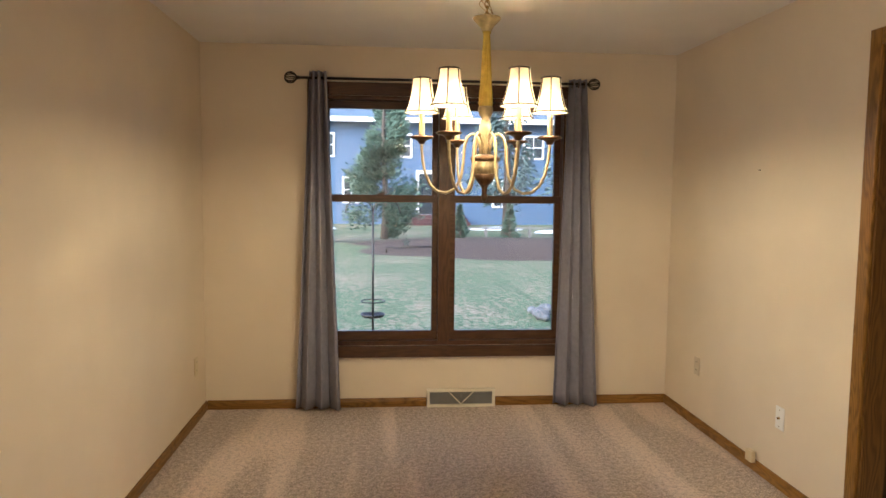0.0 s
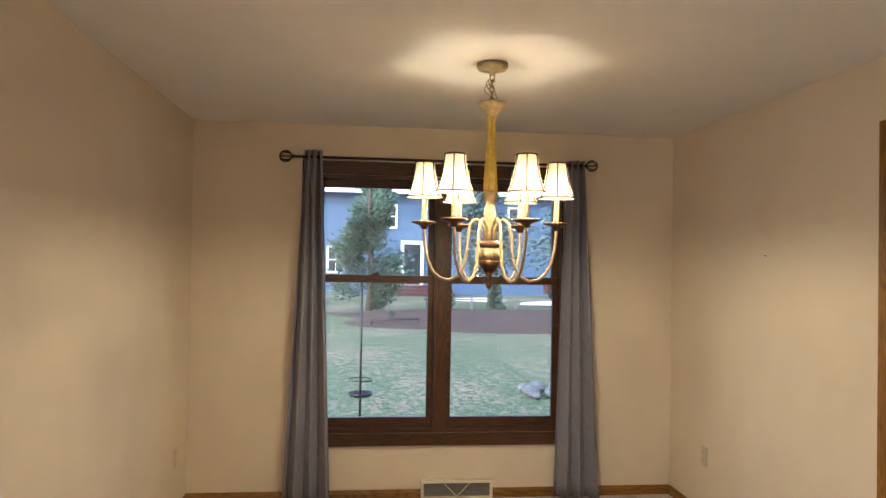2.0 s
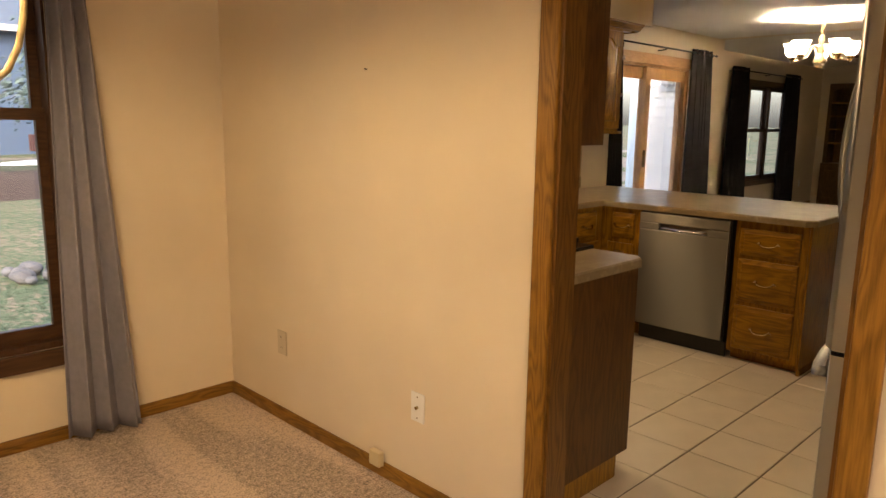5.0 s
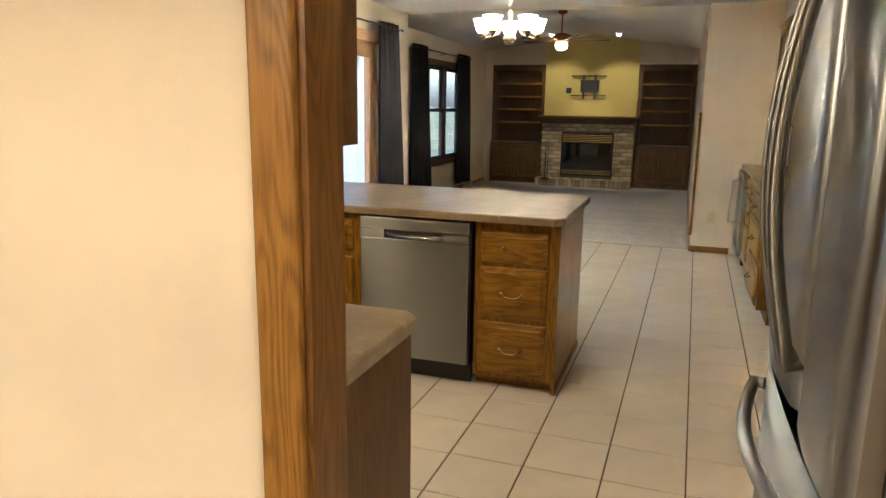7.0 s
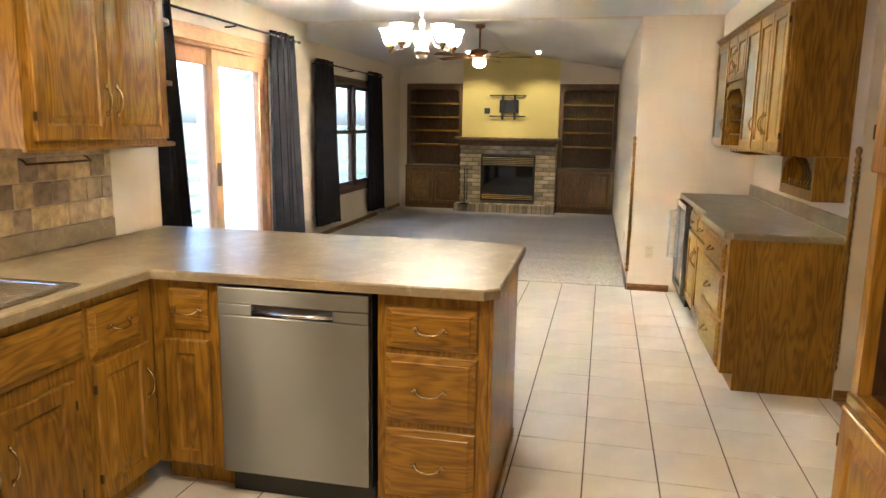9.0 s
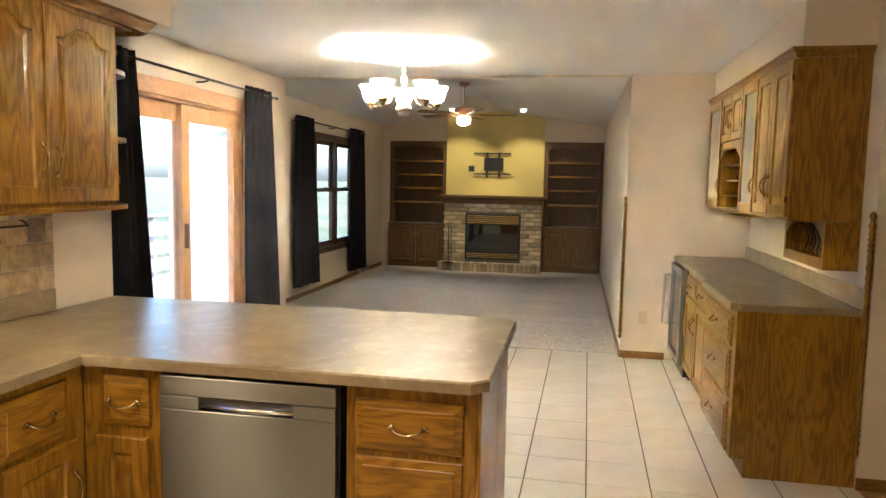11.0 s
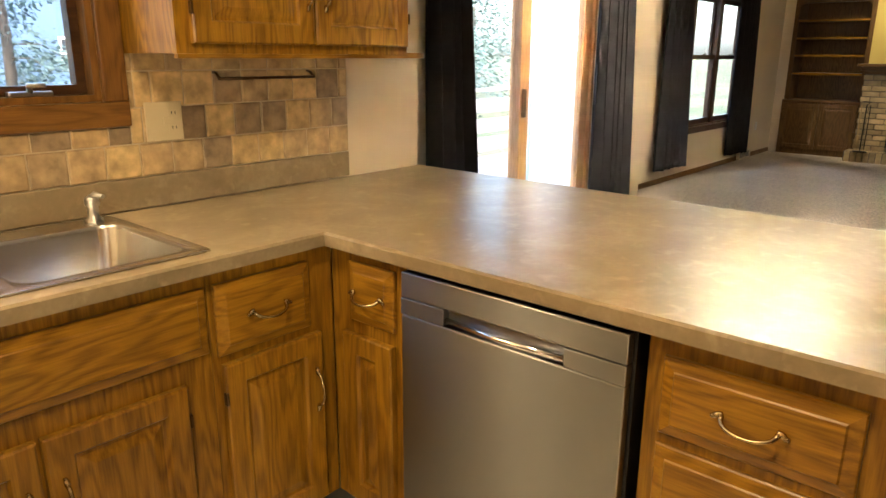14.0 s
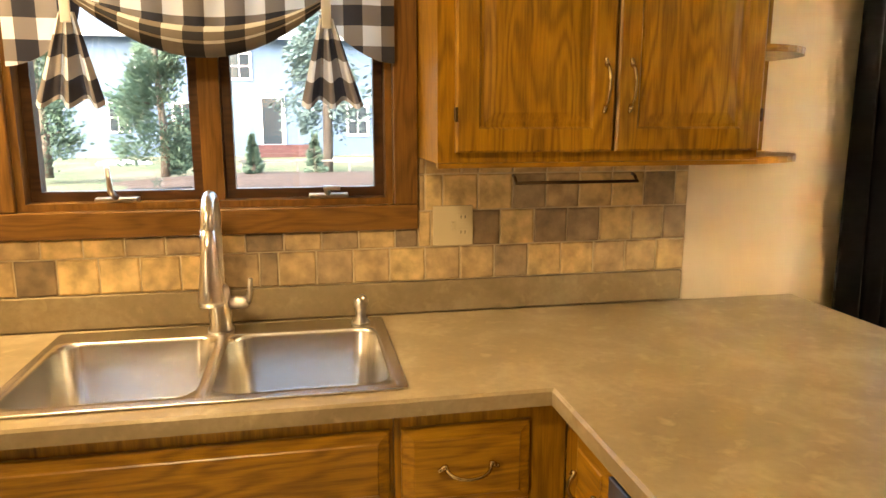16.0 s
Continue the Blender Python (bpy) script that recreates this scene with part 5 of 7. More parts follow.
curtain(pose(0, 4.965, 0), (7.80, 8.22), (7.80, 8.36), 0.03, 2.255, 5, 0.035, DARKCLOTH, "charcoal grommet curtain panel beside the patio door", "dark curtains", 8)


def kitchen_chandelier(x, y):
    c = thing("chandelier", pose(x, y, 0), "five-light cream and gold chandelier with frosted glass bells", "chandelier")
    part("canopy", lathe([(0.070, 2.439), (0.072, 2.425), (0.05, 2.41), (0.015, 2.40)], 24), CREAMMETAL, c)
    ch = bmesh.new()
    for k in range(5):
        z, s = 2.385 - 0.026 * k, k % 2
        tube_into(ch, [((0.010 * math.cos(a)) * (1 - s), (0.010 * math.cos(a)) * s, z + 0.018 * math.sin(a)) for a in [2 * math.pi * q / 12 for q in range(12)]], 0.0032, 5, closed=True)
    tube_into(ch, [(0.02 * math.sin(q), 0.015 * math.cos(q * 1.3), 2.40 - 0.02 * q) for q in range(8)], 0.003, 5)
    part("chain", ch, BRASS, c)
    part("stem", lathe([(0.008, 2.27), (0.020, 2.255), (0.026, 2.22), (0.014, 2.19), (0.020, 2.16), (0.036, 2.10), (0.046, 2.06), (0.058, 2.035), (0.060, 2.02), (0.045, 2.005)], 24), CREAMMETAL, c)
    part("down_light", lathe([(0.045, 2.0045), (0.043, 1.985), (0.03, 1.975), (0.0, 1.972)], 20, cap=False), FROST, c)
    for k in range(5):
        a = radians(72 * k + 14)
        ca, sa = math.cos(a), math.sin(a)
        prof = [(0.03, 2.10), (0.05, 2.16), (0.09, 2.165), (0.13, 2.11), (0.17, 2.055), (0.22, 2.04), (0.25, 2.055), (0.255, 2.075)]
        ap = part("arm", tube([(r * ca, r * sa, z) for r, z in prof], 0.008, 8), CREAMMETAL, c)
        at = (0.255 * ca, 0.255 * sa, 0)
        part("socket", lathe([(0.006, 2.02), (0.012, 2.03), (0.02, 2.05), (0.034, 2.065), (0.030, 2.09)], 16, at), BRASS, ap)
        part("shade", lathe([(0.032, 2.085), (0.048, 2.10), (0.060, 2.13), (0.068, 2.165), (0.088, 2.20)], 24, at, cap=False), FROST, ap, "frosted glass bell shade")
        part("bulb", lathe([(0.010, 2.088), (0.014, 2.095), (0.010, 2.10)], 12, at), BULB, ap)
        point_lamp("kitchen_bulb_light", (x + at[0], y + at[1], 2.105), KIT_W_LAMP, SOFT, 0.025)


kitchen_chandelier(7.44, 3.56)
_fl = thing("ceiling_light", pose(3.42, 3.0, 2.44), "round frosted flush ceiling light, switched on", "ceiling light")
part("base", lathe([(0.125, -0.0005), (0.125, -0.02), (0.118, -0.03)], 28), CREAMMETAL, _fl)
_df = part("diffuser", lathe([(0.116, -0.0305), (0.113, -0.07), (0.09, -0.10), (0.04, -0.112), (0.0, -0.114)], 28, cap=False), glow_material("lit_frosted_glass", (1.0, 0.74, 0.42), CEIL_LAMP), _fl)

_rc = thing("recessed_light", pose(3.02, 4.35, 2.19), "small round recessed lamp in the soffit over the sink", "recessed light")
part("ring", lathe([(0.085, -0.0005), (0.085, -0.006), (0.072, -0.008), (0.068, -0.003)], 24, cap=False), WHITEP, _rc)
part("lens", lathe([(0.068, -0.003), (0.03, -0.0045), (0.0, -0.005)], 24, cap=False), glow_material("lit_lens", (1.0, 0.74, 0.42), 60), _rc)


# ---- family room ----
_fw = tagged(new("window_3"), "brown stained twin window of the family room", "window", kind="structure")
window_trim(_fw, FAM_W, 5.70, 0.075, DARK, DARKX, 0.075)
_x0, _x1, _z0, _z1 = FAM_W
_xm = (_x0 + _x1) / 2
part("window_frame", wall_mesh("x", 5.698, 5.798, _x0 + 0.0005, _x1 - 0.0005, _z0 + 0.0005, _z1 - 0.0005, [(_x0 + 0.012, _xm - 0.04, _z0 + 0.02, _z1 - 0.02), (_xm + 0.04, _x1 - 0.012, _z0 + 0.02, _z1 - 0.02)]), DARK, _fw)
for _a, _b in ((_x0 + 0.0125, _xm - 0.0405), (_xm + 0.0405, _x1 - 0.0125)):
    double_hung(_fw, _a, _b, _z0 + 0.021, _z1 - 0.021, 1.36, 5.705, (DARK, DARKX), 0.04)
curtain_rod(10.36, 13.1, 5.615, 2.225, 5.70, "black curtain rod over the family room window", "cap")
curtain(pose(0, 5.615, 0), (10.40, 10.90), (10.34, 11.06), 0.17, 2.27, 5, 0.035, DARKCLOTH, "charcoal curtain panel ending above the carpet", "dark curtains", 11)
curtain(pose(0, 5.615, 0), (12.45, 13.03), (12.45, 13.10), 0.13, 2.27, 5, 0.035, DARKCLOTH, "charcoal curtain panel ending above the carpet", "dark curtains", 12)


def bookcase(y0, y1, label):
    """Built-in shelves over a two-door cupboard; the face looks towards -x."""
    c = thing("bookcase", FACE_W(14.36, y1), label, "bookcase", "built-in bookcases")
    w = y1 - y0
    part("cupboard", box(0, w, 0, 0.50, 0, 0.75), WALNUT, c)
    part("ledge", box(0, w, -0.02, 0.50, 0.7505, 0.775, 0.004), WALNUTX, c)
    for a, b, s in ((0.03, w / 2 - 0.005, "rt"), (w / 2 + 0.005, w - 0.03, "lt")):
        front(c, "door", a, b, 0.09, 0.728, s, mat=WALNUT)
    s0 = 0.085
    for q in ((0.0, 0.06, s0, 0.50, 0.7755, 2.205), (w - 0.06, w, s0, 0.50, 0.7755, 2.205), (0.06, w - 0.06, 0.485, 0.50, 0.7755, 2.205), (0.06, w - 0.06, s0, 0.485, 2.12, 2.205)):
        part("case_panel", box(*q), WALNUT, c)
    ar = bmesh.new()
    for i in range(14):
        xa, xb = 0.06 + (w - 0.12) * i / 14, 0.06 + (w - 0.12) * (i + 1) / 14
        za, zb = [2.10 - (0.04 if abs(2 * (x - w / 2) / (w - 0.12)) > 0.86 else 0.0) for x in (xa, xb)]
        vs = [ar.verts.new(p) for y in (s0 + 0.001, s0 + 0.02) for p in ((xa, y, za), (xb, y, zb), (xb, y, 2.1195), (xa, y, 2.1195))]
        for f in ((0, 1, 2, 3), (7, 6, 5, 4), (0, 4, 5, 1), (2, 6, 7, 3), (0, 3, 7, 4), (1, 5, 6, 2)):
            ar.faces.new([vs[k] for k in f])
    part("arched_rail", ar, WALNUT, c)
    for z in (1.138, 1.387, 1.624, 1.861):
        sh = part("shelf", box(0.0605, w - 0.0605, s0 + 0.02, 0.4845, z - 0.011, z + 0.011), WALNUT, c)
        part("edging", box(0.0605, w - 0.0605, s0 + 0.006, s0 + 0.0195, z - 0.013, z + 0.013), OAKX, sh)


bookcase(1.875, 2.855, "dark oak built-in bookcase with empty shelves and cupboard")
bookcase(4.545, 5.56, "dark oak built-in bookcase with empty shelves and cupboard")
setting("wall_bookcase_side", box(14.45, 14.87, 5.562, 5.70, 0, 2.21), WALL)

BRICKM = simple("buff_brick", (0.45, 0.355, 0.21), 0.85, vary=0.18, scale=14, bump=0.5, bump_scale=120, rand=0.38)
MORTAR = simple("grey_mortar", (0.16, 0.14, 0.11), 0.95, vary=0.1, scale=20)
_fp = thing("fireplace", pose(14.22, 2.865, 0), "buff brick fireplace with brass-framed glass doors", "fireplace")
FPW, FPH = 1.665, 1.15
part("mortar_bed", wall_mesh("y", 0.012, 0.198, 0.004, FPW - 0.004, 0.145, FPH, [(0.345, 1.29, 0.20, 0.975)]), MORTAR, _fp)
part("firebox", box(0.10, 0.19, 0.40, 1.24, 0.24, 0.93), PLASTIC, _fp)
_fd = part("fire_door", wall_mesh("y", -0.02, 0.011, 0.345, 1.29, 0.20, 0.975, [(0.385, 1.25, 0.325, 0.79)]), PLASTIC, _fp, "black fire door with brass louvres")
for _z in (0.235, 0.265, 0.295, 0.82, 0.85, 0.88, 0.91, 0.94):
    part("louvre", box(-0.035, -0.0205, 0.37, 1.265, _z - 0.008, _z + 0.008, 0.003), GOLD, _fd)
part("pane", box(-0.012, -0.004, 0.385, 1.25, 0.325, 0.79), BLACKGLASS, _fd)
part("hearth_bed", box(-0.205, 0.198, -0.01, FPW + 0.065, 0.0, 0.140), MORTAR, _fp)
_mt = thing("mantel", pose(14.06, 2.80, 1.152), "dark oak mantel shelf over the brick fireplace", "mantel")
part("shelf", box(0, 0.358, 0, 1.80, 0.095, 0.135, 0.008), WALNUTX, _mt)
part("moulding", box(0.04, 0.358, 0.04, 1.76, 0.045, 0.0945, 0.01), WALNUTX, _mt)
part("beam", box(0.085, 0.358, 0.07, 1.73, 0.0, 0.0445, 0.004), WALNUTX, _mt)
_tv = thing("tv_mount", FACE_W(14.418, 4.05, 1.62), "black metal television wall bracket without its television", "tv mount")
part("wall_plate", box(0.17, 0.50, -0.05, 0.0, 0.09, 0.31, 0.004), BLACK, _tv)
for _z in (0.02, 0.37):
    part("rail", box(0.0, 0.63, -0.075, -0.052, _z, _z + 0.022, 0.003), BLACK, _tv)
for _x in (0.21, 0.42):
    part("arm", box(_x, _x + 0.04, -0.095, -0.0755, -0.03, 0.40, 0.003), BLACK, _tv)
wall_plate("cable_plate", FACE_W(14.418, 4.10, 1.74), "dark cable plate on the yellow wall", "wall plate", simple("slate_plastic", (0.03, 0.04, 0.06), 0.4), "switch", 0.10, 0.10)
_ft = thing("fireplace_tools", pose(13.99, 4.40, 0.142), "black iron fireplace tool set on the hearth", "fireplace tools")
part("base", lathe([(0.085, 0), (0.085, 0.012), (0.02, 0.02)], 18), BLACK, _ft)
part("post", tube([(0, 0, 0.02), (0, 0, 0.62), (0, -0.05, 0.66), (0, 0.05, 0.66)], 0.008, 6), BLACK, _ft)
part("broom", tube([(-0.03, 0.05, 0.62), (-0.03, 0.05, 0.22), (-0.03, 0.05, 0.21), (-0.03, 0.05, 0.06)], [0.006, 0.006, 0.02, 0.04], 8), simple("broom_bristle", (0.35, 0.25, 0.12), 0.9), _ft)
part("poker", tube([(-0.03, -0.05, 0.62), (-0.03, -0.05, 0.05)], 0.006, 6), BLACK, _ft)


def ceiling_fan(x, y, z):
    f = thing("ceiling_fan", pose(x, y, z), "wooden five-blade ceiling fan with a lit bowl", "ceiling fan")
    part("canopy", lathe([(0.065, 0.0), (0.06, -0.03), (0.02, -0.05)], 20), COPPER, f)
    part("down_rod", tube([(0, 0, -0.04), (0, 0, -0.30)], 0.012, 10), COPPER, f)
    part("motor", lathe([(0.03, -0.28), (0.10, -0.30), (0.125, -0.33), (0.125, -0.37), (0.10, -0.40), (0.05, -0.42)], 24), COPPER, f)
    part("light_bowl", lathe([(0.075, -0.425), (0.085, -0.45), (0.07, -0.49), (0.03, -0.51), (0.0, -0.512)], 20, cap=False), glow_material("lit_bowl", (1.0, 0.80, 0.5), FAN_LAMP), f)
    for k in range(5):
        a = 72 * k - 88
        b = part("blade", box(0.20, 0.64, -0.065, 0.065, -0.386, -0.380, 0.003), WALNUT, f, m=pose(0, 0, 0, 0, 0, a) @ pose(0, 0, 0, 9))
        part("blade_arm", box(0.10, 0.24, -0.02, 0.02, -0.379, -0.372, 0.002), COPPER, b)


COPPER = simple("copper_bronze", (0.32, 0.13, 0.05), 0.4, 0.7, vary=0.15)
ceiling_fan(10.9, 3.68, 2.70)


def spot_light(x, y, z):
    s = thing("spot_light", pose(x, y, z), "small white eyeball spot on the vaulted ceiling", "spotlight", "ceiling spots")
    part("ring", lathe([(0.07, 0.0), (0.07, -0.012), (0.05, -0.02)], 20), WHITEP, s)
    part("eyeball", lathe([(0.035, -0.018), (0.036, -0.035), (0.028, -0.05), (0.0, -0.046)], 16, cap=False), glow_material("lit_spot", (1.0, 0.85, 0.6), 3), s)
    d = bpy.data.lights.new("spot_lamp", "SPOT")
    d.energy, d.color, d.spot_size, d.spot_blend, d.shadow_soft_size = SPOT_LAMP, (1.0, 0.78, 0.45), radians(75), 0.6, 0.03
    o = new("spot_lamp", d)
    o.matrix_basis = look((x, y, z - 0.10), (14.4, y, 1.3))


spot_light(13.3, 3.15, 2.645)
spot_light(13.3, 4.25, 2.65)



# ---- outside ----
def lawn_material():
    m, t, p = nodes_of("winter_lawn")
    N, L = t.nodes.new, t.links.new
    p.inputs["Roughness"].default_value = 0.95
    p.inputs["Specular IOR Level"].default_value = 0.1
    tc, mp = N("ShaderNodeTexCoord"), N("ShaderNodeMapping")
    mp.inputs["Scale"].default_value = (1.0, 0.75, 1.0)
    L(tc.outputs["Object"], mp.inputs["Vector"])
    big, leaf, fine = N("ShaderNodeTexNoise"), N("ShaderNodeTexNoise"), N("ShaderNodeTexNoise")
    for n, s, d in ((big, 0.35, 5), (leaf, 13, 8), (fine, 24, 8)):
        n.inputs["Scale"].default_value, n.inputs["Detail"].default_value = s, d
        L(mp.outputs[0], n.inputs["Vector"])
    g = N("ShaderNodeValToRGB")
    g.color_ramp.elements[0].position, g.color_ramp.elements[0].color = 0.3, (0.03, 0.055, 0.026, 1)
    g.color_ramp.elements[1].position, g.color_ramp.elements[1].color = 0.7, (0.17, 0.22, 0.13, 1)
    L(fine.outputs["Fac"], g.inputs[0])
    add = N("ShaderNodeMath")
    add.operation = "MULTIPLY_ADD"
    add.inputs[1].default_value = 0.55
    L(big.outputs["Fac"], add.inputs[0])
    L(leaf.outputs["Fac"], add.inputs[2])
    mr = N("ShaderNodeMapRange")
    mr.inputs["From Min"].default_value, mr.inputs["From Max"].default_value = 0.75, 0.92
    L(add.outputs[0], mr.inputs["Value"])
    mx = N("ShaderNodeMix")
    mx.data_type = "RGBA"
    L(mr.outputs[0], mx.inputs["Factor"])
    L(g.outputs[0], mx.inputs["A"])
    mx.inputs["B"].default_value = (0.27, 0.22, 0.16, 1)
    L(mx.outputs["Result"], p.inputs["Base Color"])
    b = N("ShaderNodeBump")
    b.inputs["Strength"].default_value, b.inputs["Distance"].default_value = 0.8, 0.03
    L(fine.outputs["Fac"], b.inputs["Height"])
    L(b.outputs[0], p.inputs["Normal"])
    return m


GZ = -0.35
_g = bmesh.new()
_gx = [-900, -300, -80] + [-40 + 5 * i for i in range(20)] + [80, 300, 900]
_gy = [-900, -300, -60, -20, -5, 4.75, 6, 8, 10, 12, 14, 16, 18, 20, 22, 24, 26, 30, 34, 38, 60, 120, 300, 900]
_vv = [[_g.verts.new((x, y, GZ + (0.05 * math.sin(x * 0.7) * math.cos(y * 0.5) if 5 < y < 40 else 0.0) + (0.28 * math.exp(-((y - 21.5) / 2.2) ** 2 - ((x - 4.5) / 8) ** 2)))) for x in _gx] for y in _gy]
for r, s in zip(_vv, _vv[1:]):
    for i in range(len(_gx) - 1):
        _g.faces.new((r[i], r[i + 1], s[i + 1], s[i])).smooth = True
setting("ground", _g, lawn_material(), "winter lawn with fallen leaves", category="lawn")

MULCH = simple("dark_mulch", (0.055, 0.037, 0.028), 0.95, vary=0.5, scale=9, bump=0.9, bump_scale=25)
_m = bmesh.new()
_ring = []
for i in range(40):
    a = 2 * math.pi * i / 40
    w = 1 + 0.10 * math.sin(3 * a + 1) + 0.05 * math.sin(7 * a)
    _ring.append((4.8 + 7.6 * w * math.cos(a), 21.3 + 3.2 * w * math.sin(a)))
_c = [_m.verts.new((4.8, 21.3, GZ + 0.36))]
_in = [_m.verts.new((4.8 + (x - 4.8) * 0.6, 21.3 + (y - 21.3) * 0.6, GZ + 0.30)) for x, y in _ring]
_out = [_m.verts.new((x, y, GZ + 0.02)) for x, y in _ring]
for i in range(40):
    j = (i + 1) % 40
    _m.faces.new((_c[0], _in[i], _in[j])).smooth = True
    _m.faces.new((_in[i], _out[i], _out[j], _in[j])).smooth = True
setting("mulch_bed", _m, MULCH, "dark mulch bed under the evergreens", category="garden bed")

SNOW = simple("old_snow", (0.82, 0.84, 0.87), 0.8, vary=0.05, bump=0.4, bump_scale=8)
for _x, _y, _rx, _ry in ((9.2, 31, 2.4, 1.0), (5.5, 33, 1.3, 0.6), (-3.3, 33.0, 1.0, 0.5), (13.5, 34, 2.0, 0.8)):
    _s = bmesh.new()
    prof = []
    rings = [[(_x + _rx * k * (1 + 0.2 * math.sin(3 * a + _x)) * math.cos(a), _y + _ry * k * (1 + 0.2 * math.sin(4 * a)) * math.sin(a), GZ + 0.075 + z) for a in [2 * math.pi * i / 18 for i in range(18)]] for k, z in ((1, -0.12), (0.9, 0.02), (0.5, 0.06))]
    _sn = tagged(part("snow_patch", rings_mesh(rings), SNOW, None, "melting snow patch on the lawn"), category="snow", kind="structure")


def mesh_from(name, verts, faces, mat, parent=None):
    me = bpy.data.meshes.new(name)
    me.from_pydata(verts, [], faces)
    me.materials.append(mat)
    ob = new(name, me)
    ob.parent = parent
    return ob


NEEDLE = simple("evergreen_foliage", (0.08, 0.14, 0.10), 0.8, vary=0.4, scale=1.5)
NEEDLE2 = simple("blue_spruce_foliage", (0.10, 0.155, 0.145), 0.8, vary=0.4, scale=1.5)
BARK = simple("grey_bark", (0.10, 0.08, 0.065), 0.9, vary=0.35, scale=12, bump=0.7, bump_scale=30)


def evergreen(x, y, h, r, seed, label, clear=0.1, droop=0.3, n=2600, mat=None, round_=0.9):
    """An evergreen: tapered trunk with limbs and a crown of small sprays, uneven and open in places."""
    rng = random.Random(seed)
    t = thing("evergreen_tree", pose(x, y, GZ - 0.05 + (0.25 if 18.5 < y < 24.5 else 0)), label, "tree", "evergreens in the yard")
    tr = bmesh.new()
    tube_into(tr, [(0.05 * math.sin(i), 0.05 * math.cos(i * 1.3), h * 0.93 * i / 8) for i in range(9)], [0.035 * h * (1 - i / 8.6) * 0.55 + 0.01 for i in range(9)], 8)
    limbs = []
    for i in range(46):
        f = clear + (0.97 - clear) * (i + rng.random()) / 46
        a = rng.uniform(0, 2 * math.pi)
        prof = min(1.0, (f - clear) / 0.10 + 0.35) * (1 - (max(0, f - 0.12) / 0.90) ** round_)
        ln = r * prof * rng.uniform(0.70, 1.12)
        limbs.append((f * h, a, ln))
        if i % 2 == 0:
            tube_into(tr, [(0, 0, f * h), (0.5 * ln * math.cos(a), 0.5 * ln * math.sin(a), f * h + 0.04 * h * (0.5 - droop)), (0.9 * ln * math.cos(a), 0.9 * ln * math.sin(a), f * h - droop * ln * 0.5)], [0.03, 0.02, 0.008], 5)
    part("trunk", tr, BARK, t)
    vs, fs = [], []
    for k in range(int(n * 1.9)):
        z, a, ln = limbs[rng.randrange(len(limbs))]
        u = rng.random() ** 0.55
        aa = a + rng.gauss(0, 0.30)
        d = u * ln * rng.uniform(0.85, 1.08)
        c = Vector((d * math.cos(aa), d * math.sin(aa), z - droop * d * u * 0.6 + rng.gauss(0, 0.03 * h)))
        s = rng.uniform(0.04, 0.10) * (0.55 + 0.07 * h)
        out = Vector((math.cos(aa), math.sin(aa), -droop + rng.uniform(-0.3, 0.6))).normalized()
        side = out.cross(Vector((rng.uniform(-1, 1), rng.uniform(-1, 1), rng.uniform(-1, 1)))).normalized() * s * 0.5
        i = len(vs)
        vs += [c - side * 0.3, c + out * s * 0.9 - side, c + out * s * 2.0, c + out * s * 0.9 + side]
        fs.append((i, i + 1, i + 2, i + 3))
    mesh_from("crown", vs, fs, mat or NEEDLE, t)
    return t


evergreen(0.0, 23.4, 6.3, 1.55, 4, "dense upright arborvitae in the mulch bed", clear=0.05, droop=-0.15, n=9000)
evergreen(-3.1, 23.6, 6.5, 1.2, 5, "dense upright arborvitae at the lawn's edge", clear=0.04, droop=-0.15, n=3800)
evergreen(7.4, 23.6, 11.0, 2.6, 6, "tall drooping spruce in the mulch bed", clear=0.15, droop=0.55, n=6500, mat=NEEDLE2)
evergreen(4.6, 26.0, 9.0, 2.0, 7, "drooping spruce before the blue house", clear=0.20, droop=0.5, n=4200, mat=NEEDLE2)
evergreen(11.5, 28.0, 10.0, 2.6, 8, "drooping spruce beside the blue house", clear=0.08, droop=0.5, n=4200, mat=NEEDLE2)
evergreen(-8.5, 27.0, 9.0, 2.3, 9, "wide spruce at the edge of the yard", clear=0.05, droop=0.3, n=3600)
evergreen(17.5, 16.0, 9.5, 3.0, 10, "wide blue spruce behind the deck", clear=0.04, droop=0.35, n=5200, mat=NEEDLE2)
evergreen(23.0, 20.0, 11.0, 3.4, 12, "wide blue spruce behind the deck", clear=0.04, droop=0.35, n=4600, mat=NEEDLE2)
evergreen(14.0, 21.0, 10.0, 2.8, 13, "wide blue spruce behind the deck", clear=0.05, droop=0.35, n=4600, mat=NEEDLE2)
evergreen(30.0, 24.0, 11.0, 3.6, 14, "wide spruce far behind the deck", clear=0.04, droop=0.35, n=4000, mat=NEEDLE2)

for _x, _y, _sd in ((2.47, 22.6, 31), (4.15, 22.7, 32)):
    evergreen(_x, _y, 1.2, 0.30, _sd, "small conical shrub in the mulch bed", clear=0.03, droop=-0.2, n=1500)


